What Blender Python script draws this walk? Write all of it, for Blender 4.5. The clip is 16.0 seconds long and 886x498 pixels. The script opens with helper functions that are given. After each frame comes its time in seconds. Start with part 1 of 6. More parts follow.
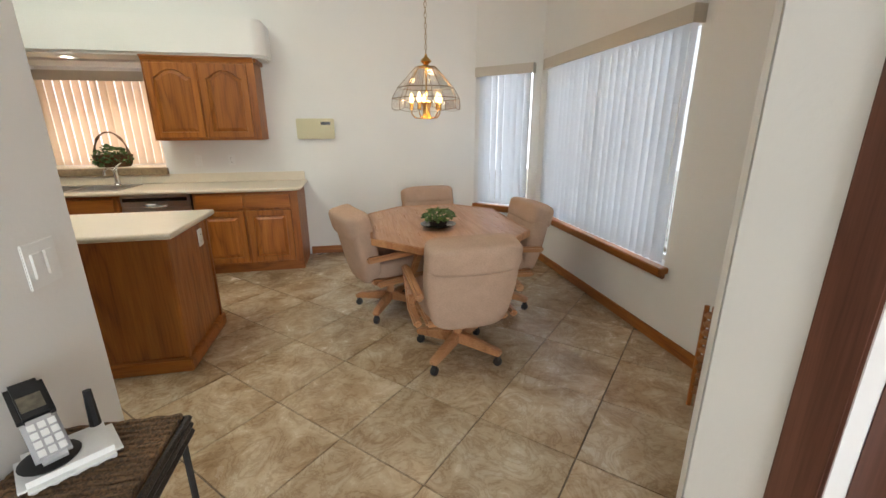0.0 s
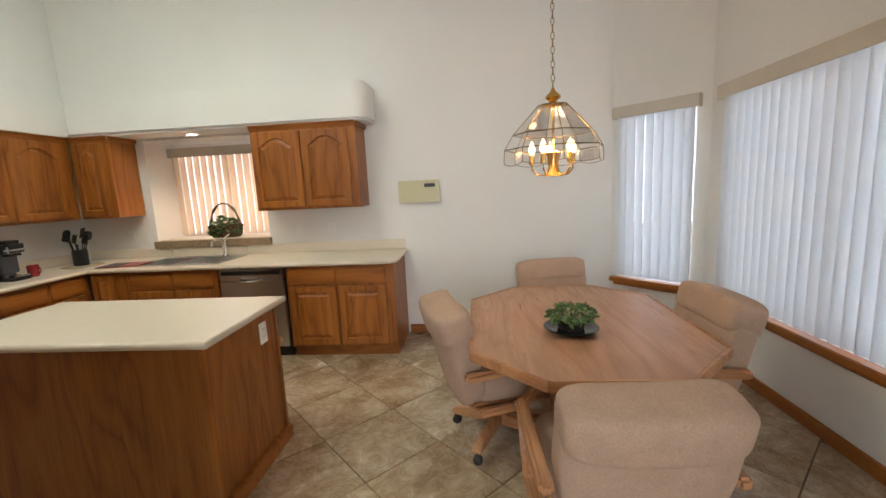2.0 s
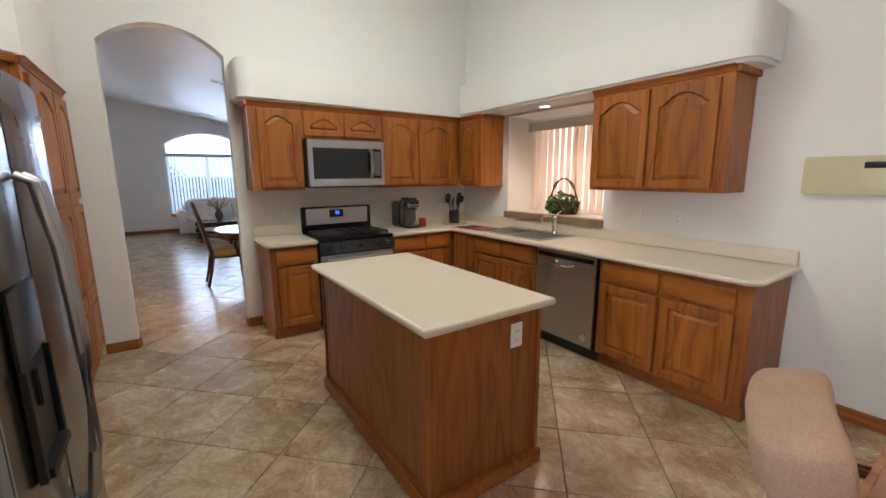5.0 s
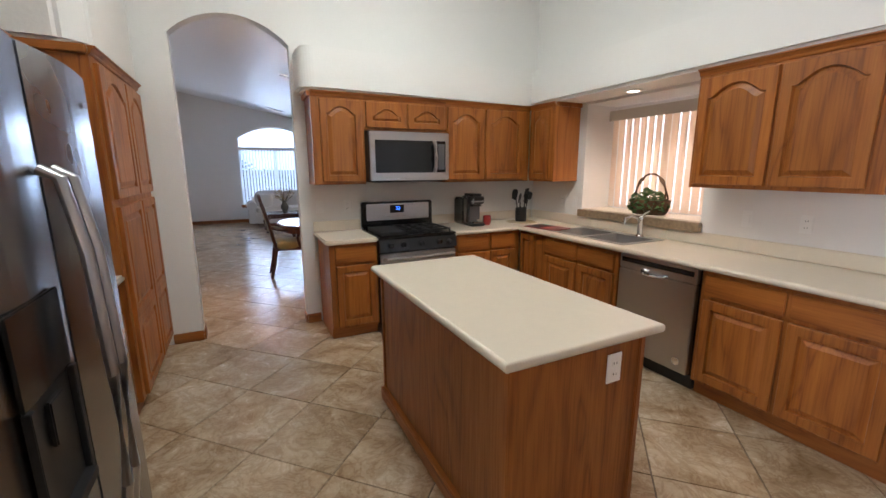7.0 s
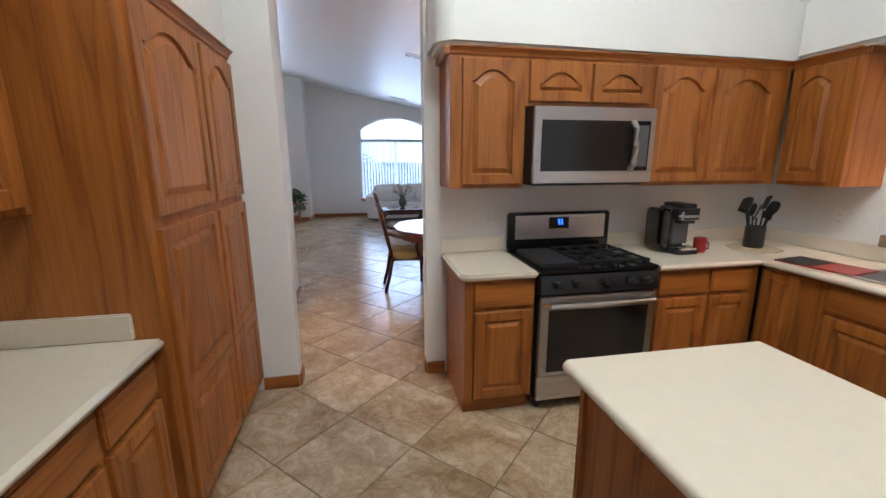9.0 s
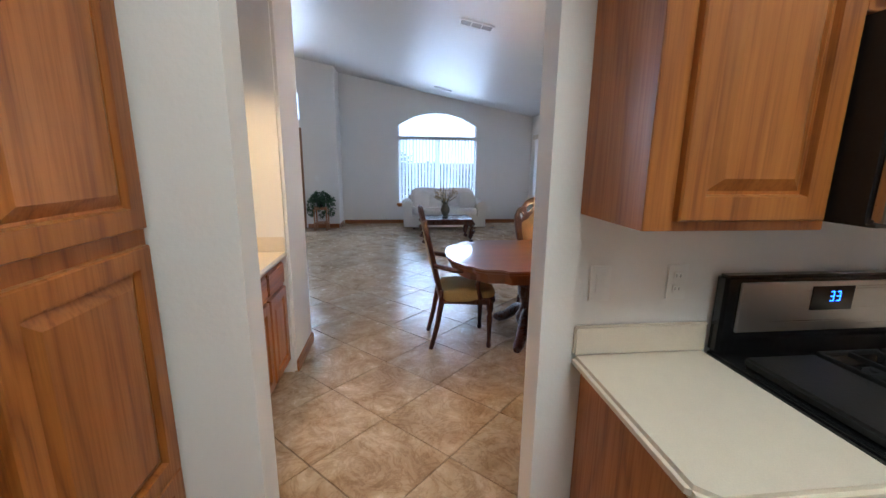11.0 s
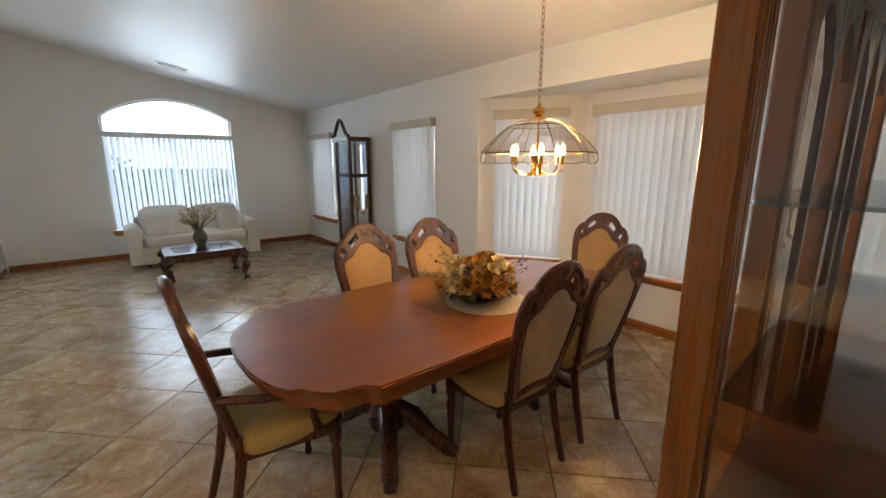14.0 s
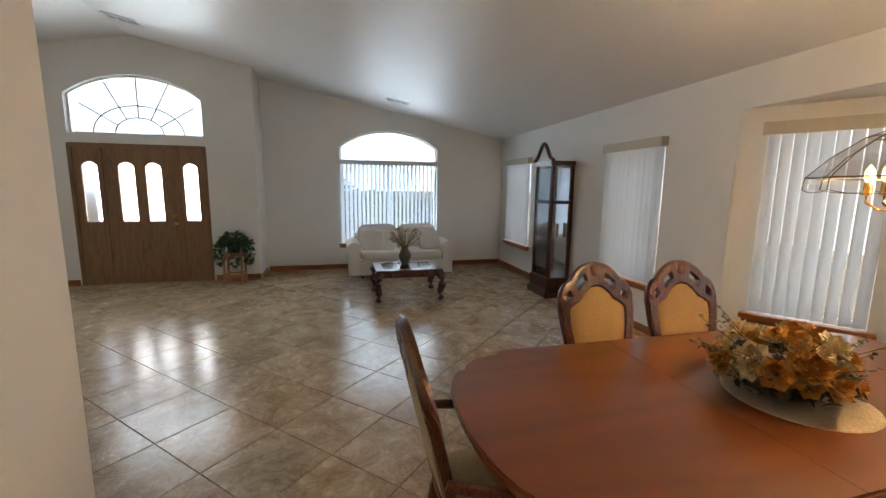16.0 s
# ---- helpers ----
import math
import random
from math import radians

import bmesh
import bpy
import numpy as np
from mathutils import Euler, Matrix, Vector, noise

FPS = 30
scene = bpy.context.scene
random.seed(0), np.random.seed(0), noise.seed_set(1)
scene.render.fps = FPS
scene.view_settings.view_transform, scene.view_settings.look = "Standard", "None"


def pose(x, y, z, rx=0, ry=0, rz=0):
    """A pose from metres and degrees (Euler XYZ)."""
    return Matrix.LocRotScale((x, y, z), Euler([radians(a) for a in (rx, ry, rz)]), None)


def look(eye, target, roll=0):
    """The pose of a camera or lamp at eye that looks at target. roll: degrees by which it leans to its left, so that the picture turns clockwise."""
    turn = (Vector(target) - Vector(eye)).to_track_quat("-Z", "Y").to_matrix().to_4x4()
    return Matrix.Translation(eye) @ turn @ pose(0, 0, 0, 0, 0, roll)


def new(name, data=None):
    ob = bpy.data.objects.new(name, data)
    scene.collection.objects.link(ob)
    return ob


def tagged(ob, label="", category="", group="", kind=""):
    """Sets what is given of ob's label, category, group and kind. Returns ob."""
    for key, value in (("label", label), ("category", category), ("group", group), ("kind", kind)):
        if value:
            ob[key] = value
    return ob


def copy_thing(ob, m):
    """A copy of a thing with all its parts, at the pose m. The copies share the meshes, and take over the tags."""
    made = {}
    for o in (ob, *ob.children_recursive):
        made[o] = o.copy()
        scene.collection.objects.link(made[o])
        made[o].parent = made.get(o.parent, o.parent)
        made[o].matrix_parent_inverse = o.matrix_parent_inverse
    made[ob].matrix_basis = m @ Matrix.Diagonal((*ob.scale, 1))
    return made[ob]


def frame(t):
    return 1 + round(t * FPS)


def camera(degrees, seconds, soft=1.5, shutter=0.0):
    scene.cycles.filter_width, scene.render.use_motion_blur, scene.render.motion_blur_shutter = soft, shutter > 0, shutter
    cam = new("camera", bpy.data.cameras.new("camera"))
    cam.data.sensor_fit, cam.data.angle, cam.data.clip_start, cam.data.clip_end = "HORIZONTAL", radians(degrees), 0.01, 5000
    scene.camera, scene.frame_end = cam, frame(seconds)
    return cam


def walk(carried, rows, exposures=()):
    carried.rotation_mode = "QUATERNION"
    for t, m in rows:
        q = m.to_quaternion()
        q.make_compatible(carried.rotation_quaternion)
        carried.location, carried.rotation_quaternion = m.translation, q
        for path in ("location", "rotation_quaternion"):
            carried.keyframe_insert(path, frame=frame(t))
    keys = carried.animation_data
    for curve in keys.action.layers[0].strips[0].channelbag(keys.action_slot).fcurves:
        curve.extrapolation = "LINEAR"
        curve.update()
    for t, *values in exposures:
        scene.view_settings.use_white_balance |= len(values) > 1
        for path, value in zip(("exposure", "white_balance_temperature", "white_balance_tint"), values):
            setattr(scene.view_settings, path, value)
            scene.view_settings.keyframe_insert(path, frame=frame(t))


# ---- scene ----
cam = camera(95.0, 16.0)
METRES, EYE, TILT, LEAN, TURN = 7.1, 1.46, 0.0, 0.0, -11.5
ROWS = [
    (0.0, 0.0, 0.0, 0.0, -0.06, -16.44, 0.21),
    (0.5, 0.0006, 0.0187, 0.0017, -0.18, -12.62, 1.39),
    (1.0, 0.0008, 0.0535, 0.0054, 3.55, -9.39, 1.7),
    (1.5, -0.0031, 0.0892, 0.0045, 8.94, -8.78, 1.78),
    (2.0, -0.012, 0.1304, 0.0064, 15.87, -8.73, 2.81),
    (2.5, -0.0121, 0.1647, 0.0082, 29.0, -8.62, 2.29),
    (3.0, -0.0106, 0.1926, 0.0074, 40.22, -9.35, 1.71),
    (3.5, -0.0165, 0.2174, 0.0068, 49.56, -9.31, 1.36),
    (4.0, -0.0182, 0.2308, 0.0058, 58.52, -9.57, 0.76),
    (6.5, -0.0267, 0.2497, 0.0044, 71.65, -11.04, 0.39),
    (7.0, -0.0656, 0.2451, 0.0054, 75.24, -11.24, 0.22),
    (7.5, -0.1069, 0.2408, 0.0036, 80.35, -11.89, 0.72),
    (8.0, -0.1527, 0.2389, 0.0088, 86.1, -12.04, 0.4),
    (8.5, -0.1994, 0.2314, 0.0079, 88.96, -12.1, -0.04),
    (9.0, -0.2503, 0.2203, 0.0091, 90.67, -12.31, 0.18),
    (9.5, -0.3063, 0.2112, 0.0079, 94.71, -12.25, -0.26),
    (10.0, -0.3579, 0.1996, 0.0049, 95.92, -12.16, -0.62),
    (12.5, -0.585, 0.1339, 0.0136, 88.53, -11.96, 0.16),
    (13.0, -0.617, 0.1362, 0.0154, 78.81, -12.04, -0.24),
    (13.5, -0.643, 0.1387, 0.0174, 67.8, -12.01, 0.09),
    (14.0, -0.6608, 0.14, 0.0177, 62.99, -11.86, 0.07),
    (14.5, -0.687, 0.1389, 0.016, 66.37, -11.13, -0.1),
    (15.0, -0.7111, 0.1385, 0.0173, 73.69, -9.93, -0.5),
    (15.5, -0.7232, 0.1273, 0.0184, 80.47, -8.93, -0.71),
    (16.0, -0.7343, 0.111, 0.0181, 87.39, -8.54, -0.68),
]
walk(cam, [(t, pose(0, 0, EYE, TILT, LEAN, TURN) @ pose(METRES * x, METRES * y, METRES * z, 90 + pitch, roll, yaw)) for t, x, y, z, yaw, pitch, roll in ROWS],
     exposures=[(0.0, -0.03, 6300, 12), (4.0, -0.16, 6300, 17), (7.0, -0.12, 5950, 20), (9.0, 0.08, 5700, 18), (10.2, 0.24, 5600, 17), (12.3, -0.12, 5900, 11), (14.0, 0.0, 7050, 11), (16.0, -0.3, 7200, 12)])
# exposure
scene.view_settings.exposure = 0.0

# ---- world and lamps ----
world = bpy.data.worlds.new("sky")
scene.world = world
world.use_nodes = True
wn = world.node_tree.nodes
sky = wn.new("ShaderNodeTexSky")
sky.sky_type = "NISHITA"
sky.sun_disc = False
sky.sun_elevation, sky.sun_rotation = radians(59), radians(180)
wn["Background"].inputs["Strength"].default_value = 0.12
world.node_tree.links.new(sky.outputs[0], wn["Background"].inputs[0])
sun_data = bpy.data.lights.new("sun", "SUN")
sun_data.energy, sun_data.angle, sun_data.color = 4.0, radians(0.53), (1.0, 0.95, 0.86)
new("sun", sun_data).matrix_world = look((0, -12, 20), (0, 0, 0))


def window_lamp(x, y, z, nx, ny, w, h, watts, colour=(0.94, 0.97, 1.0)):
    """Sky light standing in a window opening; (nx, ny) points into the room."""
    d = bpy.data.lights.new("window_light", "AREA")
    d.shape, d.size, d.size_y, d.energy, d.color = "RECTANGLE", w, h, watts, colour
    new("window_light", d).matrix_world = look((x, y, z), (x + nx, y + ny, z))


def bulb_lamp(x, y, z, watts, r=0.05, colour=(1.0, 0.68, 0.36)):
    d = bpy.data.lights.new("bulb_light", "POINT")
    d.energy, d.shadow_soft_size, d.color = watts, r, colour
    new("bulb_light", d).location = (x, y, z)


D = 0.7071
window_lamp(2.22, 3.24, 1.34, -1, 0, 1.85, 1.5, 40)
window_lamp(1.85, 4.87, 1.34, -D, -D, 0.62, 1.5, 14)
window_lamp(-2.67, 5.62, 1.6, 0, -1, 1.1, 0.95, 22, (1.0, 0.86, 0.76))
window_lamp(0.02, -2.85, 1.5, 0, 1, 1.5, 2.6, 125, (0.97, 1.0, 0.98))
window_lamp(-13.4, 2.77, 1.55, 1, 0, 1.9, 2.2, 170, (0.62, 0.79, 1.0))
window_lamp(-12.12, 5.45, 1.3, 0, -1, 0.9, 1.45, 16)
window_lamp(-9.02, 5.45, 1.3, 0, -1, 0.9, 1.45, 16)
window_lamp(-5.93, 6.05, 1.35, 0, -1, 1.6, 1.5, 19)
window_lamp(-7.45, 5.73, 1.35, 0.55, -0.83, 0.75, 1.5, 15)
window_lamp(-4.4, 5.73, 1.35, -0.55, -0.83, 0.75, 1.5, 11)
window_lamp(-12.75, -1.2, 2.75, 1, 0, 1.75, 0.75, 75, (0.70, 0.84, 1.0))
window_lamp(-12.75, -1.2, 1.45, 1, 0, 1.6, 0.9, 50)
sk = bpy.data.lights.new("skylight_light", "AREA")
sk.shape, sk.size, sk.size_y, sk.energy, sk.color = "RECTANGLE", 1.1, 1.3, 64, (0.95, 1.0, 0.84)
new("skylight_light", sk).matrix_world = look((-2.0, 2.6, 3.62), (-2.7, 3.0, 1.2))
bulb_lamp(0.51, 3.08, 1.70, 14, 0.09)
bulb_lamp(-5.95, 3.84, 1.66, 85, 0.09)
can = bpy.data.lights.new("warm_spot", "SPOT")
can.energy, can.spot_size, can.spot_blend, can.color, can.shadow_soft_size = 34, radians(120), 0.6, (1.0, 0.74, 0.5), 0.06
new("warm_spot", can).matrix_world = look((-2.66, 4.86, 2.08), (-2.66, 4.9, 0))
# Spot added to warm the bar wall; it has no visible fixture.
bar_spot = bpy.data.lights.new("warm_spot", "SPOT")
bar_spot.energy, bar_spot.spot_size, bar_spot.spot_blend, bar_spot.color, bar_spot.shadow_soft_size = 66, radians(120), 0.6, (1.0, 0.62, 0.25), 0.06
new("warm_spot", bar_spot).matrix_world = look((-4.95, 0.75, 2.4), (-5.1, 0.75, 0))


# ---- materials ----
def base(name, rough=0.5, metal=0.0, colour=(0.5, 0.5, 0.5), spec=0.5):
    m = bpy.data.materials.new(name)
    m.use_nodes = True
    n, l = m.node_tree.nodes, m.node_tree.links
    b = n["Principled BSDF"]
    b.inputs["Base Color"].default_value = (*colour, 1)
    b.inputs["Roughness"].default_value = rough
    b.inputs["Metallic"].default_value = metal
    b.inputs["Specular IOR Level"].default_value = spec
    return m, n, l, b


def noise_of(n, l, scale, detail=4, stretch=(1, 1, 1), rough=0.55, coord="Object", distortion=0.0):
    tc, mp, nz = n.new("ShaderNodeTexCoord"), n.new("ShaderNodeMapping"), n.new("ShaderNodeTexNoise")
    mp.inputs["Scale"].default_value = stretch
    nz.inputs["Scale"].default_value, nz.inputs["Detail"].default_value = scale, detail
    nz.inputs["Roughness"].default_value, nz.inputs["Distortion"].default_value = rough, distortion
    l.new(tc.outputs[coord], mp.inputs[0])
    l.new(mp.outputs[0], nz.inputs[0])
    return nz.outputs[0]


def ramp(n, l, fac, *stops):
    r = n.new("ShaderNodeValToRGB")
    while len(r.color_ramp.elements) < len(stops):
        r.color_ramp.elements.new(0.5)
    for e, (p, c) in zip(r.color_ramp.elements, stops):
        e.position, e.color = p, (*c, 1)
    l.new(fac, r.inputs[0])
    return r.outputs[0]


def mixed(n, l, a, b, fac, mode="MIX"):
    m = n.new("ShaderNodeMix")
    m.data_type, m.blend_type = "RGBA", mode
    for s, v in ((6, a), (7, b), (0, fac)):
        if isinstance(v, bpy.types.NodeSocket):
            l.new(v, m.inputs[s])
        else:
            m.inputs[s].default_value = v if s == 0 else (*v, 1)
    return m.outputs[2]


def bumped(n, l, b, height, strength, dist=0.002):
    u = n.new("ShaderNodeBump")
    u.inputs["Strength"].default_value, u.inputs["Distance"].default_value = strength, dist
    l.new(height, u.inputs["Height"])
    l.new(u.outputs[0], b.inputs["Normal"])


def wood(name, axis, dark, mid, light, rough=0.38, size=1.0, vary=0.18, pore=0.4, coat=0.0):
    """Wood with long grain, cathedral figure and pores; axis is the grain's direction."""
    m, n, l, b = base(name, rough)
    st = [4.2 / size] * 3
    st["xyz".index(axis)] = 0.6 / size
    fig = noise_of(n, l, 1.0, 2, st, 0.5, distortion=0.6)
    wv = n.new("ShaderNodeMath")
    wv.operation = "MULTIPLY"
    wv.inputs[1].default_value = 6.0
    l.new(fig, wv.inputs[0])
    fr = n.new("ShaderNodeMath")
    fr.operation = "PINGPONG"
    fr.inputs[1].default_value = 0.5
    l.new(wv.outputs[0], fr.inputs[0])
    st2 = [110.0] * 3
    st2["xyz".index(axis)] = 3.5
    pores = noise_of(n, l, 1.0, 3, st2, 0.6)
    c1 = ramp(n, l, fr.outputs[0], (0.0, dark), (0.16, mid), (0.5, light))
    c2 = ramp(n, l, pores, (0.36, dark), (0.5, mid), (0.66, light))
    c = mixed(n, l, c1, c2, pore)
    info = n.new("ShaderNodeObjectInfo")
    var = ramp(n, l, info.outputs["Random"], (0.0, (1 - vary,) * 3), (1.0, (1.0, 1.0, 1.0)))
    l.new(mixed(n, l, c, var, 1.0, "MULTIPLY"), b.inputs["Base Color"])
    if not coat:
        bumped(n, l, b, pores, 0.05, 0.001)
        l.new(ramp(n, l, pores, (0.3, (rough + 0.12,) * 3), (0.7, (rough - 0.06,) * 3)), b.inputs["Roughness"])
    else:
        b.inputs["Coat Weight"].default_value, b.inputs["Coat Roughness"].default_value = coat, 0.06
    return m


OAK = ((0.20, 0.056, 0.009), (0.35, 0.112, 0.017), (0.43, 0.152, 0.027))
oak_z = wood("oak_upright", "z", *OAK)
oak_x = wood("oak_along_x", "x", *OAK)
oak_y = wood("oak_along_y", "y", *OAK)
HON = ((0.30, 0.12, 0.045), (0.43, 0.20, 0.085), (0.54, 0.28, 0.13))
honey_z = wood("honey_oak_upright", "z", *HON)
honey_x = wood("honey_oak_along_x", "x", *HON)
honey_y = wood("honey_oak_along_y", "y", *HON)
TOPW = ((0.33, 0.165, 0.085), (0.40, 0.21, 0.115), (0.44, 0.245, 0.14))
table_wood = wood("pinkish_oak_top", "y", *TOPW, rough=0.32, size=0.8, pore=0.3)
CHE = ((0.035, 0.009, 0.004), (0.068, 0.017, 0.007), (0.10, 0.027, 0.010))
cherry_z = wood("cherry_upright", "z", *CHE, rough=0.28)
cherry_y = wood("cherry_along_y", "y", (0.165, 0.042, 0.009), (0.20, 0.053, 0.011), (0.235, 0.068, 0.015), rough=0.3, size=1.6, pore=0.2, coat=0.8)
dark_z = wood("dark_mahogany", "z", (0.03, 0.010, 0.006), (0.06, 0.019, 0.011), (0.10, 0.032, 0.017), rough=0.25)
dark_y = wood("dark_mahogany_along_y", "y", (0.03, 0.010, 0.006), (0.06, 0.019, 0.011), (0.09, 0.03, 0.016), rough=0.3, pore=0.2, coat=0.4)
casing_z = wood("red_brown_casing", "z", (0.07, 0.024, 0.014), (0.12, 0.044, 0.027), (0.16, 0.064, 0.04), rough=0.35)
hutch_z = wood("hutch_walnut", "z", (0.20, 0.068, 0.016), (0.29, 0.105, 0.026), (0.36, 0.14, 0.038), rough=0.25)
door_z = wood("entry_door_wood", "z", (0.19, 0.098, 0.045), (0.25, 0.135, 0.065), (0.29, 0.165, 0.08), rough=0.45, size=0.7)


def plaster(name, colour):
    m, n, l, b = base(name, 0.75, spec=0.25)
    big = noise_of(n, l, 0.9, 3)
    c = ramp(n, l, big, (0.3, tuple(v * 0.95 for v in colour)), (0.7, colour))
    l.new(c, b.inputs["Base Color"])
    bumped(n, l, b, noise_of(n, l, 55, 3), 0.22, 0.004)
    return m


wall_paint = plaster("white_textured_plaster", (0.80, 0.79, 0.765))
ceil_m, cn, cl, cb = base("satin_ceiling_paint", 0.42, colour=(0.74, 0.73, 0.71), spec=0.4)
bumped(cn, cl, cb, noise_of(cn, cl, 38, 3), 0.25, 0.005)


def stone_tile():
    m, n, l, b = base("glazed_travertine_tile", 0.3)
    geo, info, add = n.new("ShaderNodeNewGeometry"), n.new("ShaderNodeObjectInfo"), n.new("ShaderNodeVectorMath")
    add.operation = "MULTIPLY_ADD"
    add.inputs[1].default_value = (37.0, 53.0, 11.0)
    cmb = n.new("ShaderNodeMath")
    cmb.operation = "ADD"
    l.new(info.outputs["Random"], cmb.inputs[0])
    l.new(geo.outputs["Random Per Island"], cmb.inputs[1])
    l.new(cmb.outputs[0], add.inputs[0])
    l.new(geo.outputs["Position"], add.inputs[2])

    def nz(scale, detail, dist, r=0.6):
        q = n.new("ShaderNodeTexNoise")
        q.inputs["Scale"].default_value, q.inputs["Detail"].default_value = scale, detail
        q.inputs["Distortion"].default_value, q.inputs["Roughness"].default_value = dist, r
        l.new(add.outputs[0], q.inputs[0])
        return q.outputs[0]
    cloud, vein, fine = nz(3.2, 5, 0.9), nz(5.5, 7, 2.2, 0.68), nz(60, 3, 0)
    c = ramp(n, l, cloud, (0.30, (0.31, 0.215, 0.125)), (0.43, (0.42, 0.32, 0.21)), (0.56, (0.52, 0.43, 0.31)), (0.72, (0.60, 0.52, 0.405)))
    v = ramp(n, l, vein, (0.40, (1, 1, 1)), (0.475, (0.55, 0.42, 0.30)), (0.52, (0.95, 0.9, 0.84)), (0.66, (1.08, 1.05, 1.02)))
    c = mixed(n, l, c, v, 0.5, "MULTIPLY")
    t = ramp(n, l, cmb.outputs[0], (0.0, (0.84, 0.83, 0.82)), (1.0, (1.04, 1.0, 0.96)))
    c = mixed(n, l, c, t, 1.0, "MULTIPLY")
    l.new(mixed(n, l, c, ramp(n, l, fine, (0.35, (0.88, 0.87, 0.85)), (0.65, (1.0, 1.0, 1.0))), 0.7, "MULTIPLY"), b.inputs["Base Color"])
    l.new(ramp(n, l, vein, (0.35, (0.16,) * 3), (0.65, (0.28,) * 3)), b.inputs["Roughness"])
    bumped(n, l, b, vein, 0.05, 0.003)
    return m


tile_m = stone_tile()


def speckled(name, colour, amount, scale, rough, bump=0.0, spec=0.5):
    m, n, l, b = base(name, rough, spec=spec)
    fine, big = noise_of(n, l, scale, 4), noise_of(n, l, scale / 14, 3)
    c = ramp(n, l, fine, (0.35, tuple(v * (1 - amount) for v in colour)), (0.65, colour))
    c2 = ramp(n, l, big, (0.3, (1 - amount * 0.6,) * 3), (0.7, (1, 1, 1)))
    l.new(mixed(n, l, c, c2, 1.0, "MULTIPLY"), b.inputs["Base Color"])
    if bump:
        bumped(n, l, b, fine, bump, 0.003)
    return m


grout_m = speckled("brown_grout", (0.17, 0.125, 0.085), 0.3, 80, 0.9, 0.3)
counter_m = speckled("cream_laminate", (0.73, 0.645, 0.52), 0.06, 240, 0.28)
sill_tile = speckled("brown_sill_tile", (0.36, 0.26, 0.16), 0.3, 30, 0.4)
fabric_m = speckled("tan_suede", (0.50, 0.35, 0.26), 0.16, 160, 0.95, 0.35, 0.1)
velvet_m = speckled("gold_tan_upholstery", (0.43, 0.265, 0.125), 0.2, 120, 0.9, 0.35, 0.15)
grey_back = speckled("beige_back_upholstery", (0.50, 0.42, 0.30), 0.25, 90, 0.9, 0.35, 0.15)
seat_m = speckled("gold_seat_fabric", (0.48, 0.36, 0.17), 0.2, 110, 0.9, 0.3, 0.15)
sofa_m = speckled("cream_sofa_fabric", (0.84, 0.81, 0.77), 0.08, 120, 0.95, 0.3, 0.1)
carpet_m = speckled("grey_carpet", (0.32, 0.29, 0.26), 0.25, 200, 1.0, 0.6, 0.05)
white_pl = speckled("white_plastic", (0.82, 0.82, 0.80), 0.03, 60, 0.35)
ivory_pl = speckled("ivory_plastic", (0.62, 0.57, 0.36), 0.04, 60, 0.4)
black_m = speckled("black_enamel", (0.012, 0.012, 0.013), 0.2, 60, 0.16)
iron_m = speckled("cast_iron", (0.018, 0.018, 0.018), 0.4, 90, 0.55, 0.3)
rubber_m = speckled("black_plastic", (0.015, 0.015, 0.016), 0.3, 90, 0.42)
silver_pl = speckled("silver_plastic", (0.45, 0.45, 0.46), 0.05, 90, 0.4)
dark_pl = speckled("graphite_plastic", (0.10, 0.10, 0.105), 0.1, 90, 0.32)
red_m = speckled("red_glaze", (0.40, 0.03, 0.03), 0.3, 40, 0.3)
soil_m = speckled("dark_soil", (0.03, 0.02, 0.014), 0.4, 60, 1.0, 0.5)
lace_m = speckled("ecru_lace", (0.62, 0.50, 0.33), 0.3, 150, 0.95, 0.5)
basket_m = speckled("wicker_brown", (0.22, 0.12, 0.06), 0.5, 120, 0.8, 0.6)
seagrass_m = speckled("woven_seagrass", (0.24, 0.135, 0.06), 0.75, 140, 0.75, 0.9)
braid_m = speckled("dark_braided_rush", (0.05, 0.035, 0.026), 0.6, 160, 0.45, 0.9)
dirt_m = speckled("desert_soil", (0.42, 0.34, 0.25), 0.3, 3, 1.0, 0.4)
bronze_m = speckled("bronze_statue", (0.16, 0.11, 0.06), 0.5, 40, 0.45)
vase_m = speckled("pewter_vase", (0.16, 0.14, 0.10), 0.4, 60, 0.35)
roof_m = speckled("roof_deck", (0.3, 0.28, 0.25), 0.2, 12, 0.9)
stucco_m = speckled("tan_stucco", (0.45, 0.37, 0.28), 0.2, 40, 0.95, 0.4)


def metal(name, colour, rough, axis=None):
    m, n, l, b = base(name, rough, 1.0, colour)
    st = [1, 1, 1]
    if axis:
        st = [220, 220, 220]
        st["xyz".index(axis)] = 1.5
    f = noise_of(n, l, 1.0 if axis else 2.5, 3, st)
    lo, hi = (0.008, 0.01) if axis else (0.004, 0.006)
    l.new(ramp(n, l, f, (0.3, (rough - lo,) * 3), (0.7, (rough + hi,) * 3)), b.inputs["Roughness"])
    return m


steel = metal("brushed_stainless", (0.50, 0.49, 0.48), 0.30, "x")
steel_y = metal("brushed_stainless_along_y", (0.52, 0.51, 0.50), 0.28, "y")
dark_steel = metal("dark_stainless", (0.33, 0.34, 0.36), 0.27)
handle_steel = metal("satin_handle_steel", (0.42, 0.42, 0.44), 0.33)
chrome = metal("chrome", (0.75, 0.75, 0.76), 0.12)
brass = metal("polished_brass", (0.72, 0.43, 0.13), 0.2)
dark_brass = metal("aged_dark_brass", (0.20, 0.14, 0.07), 0.35)
old_brass = metal("antique_brass", (0.34, 0.25, 0.13), 0.38)


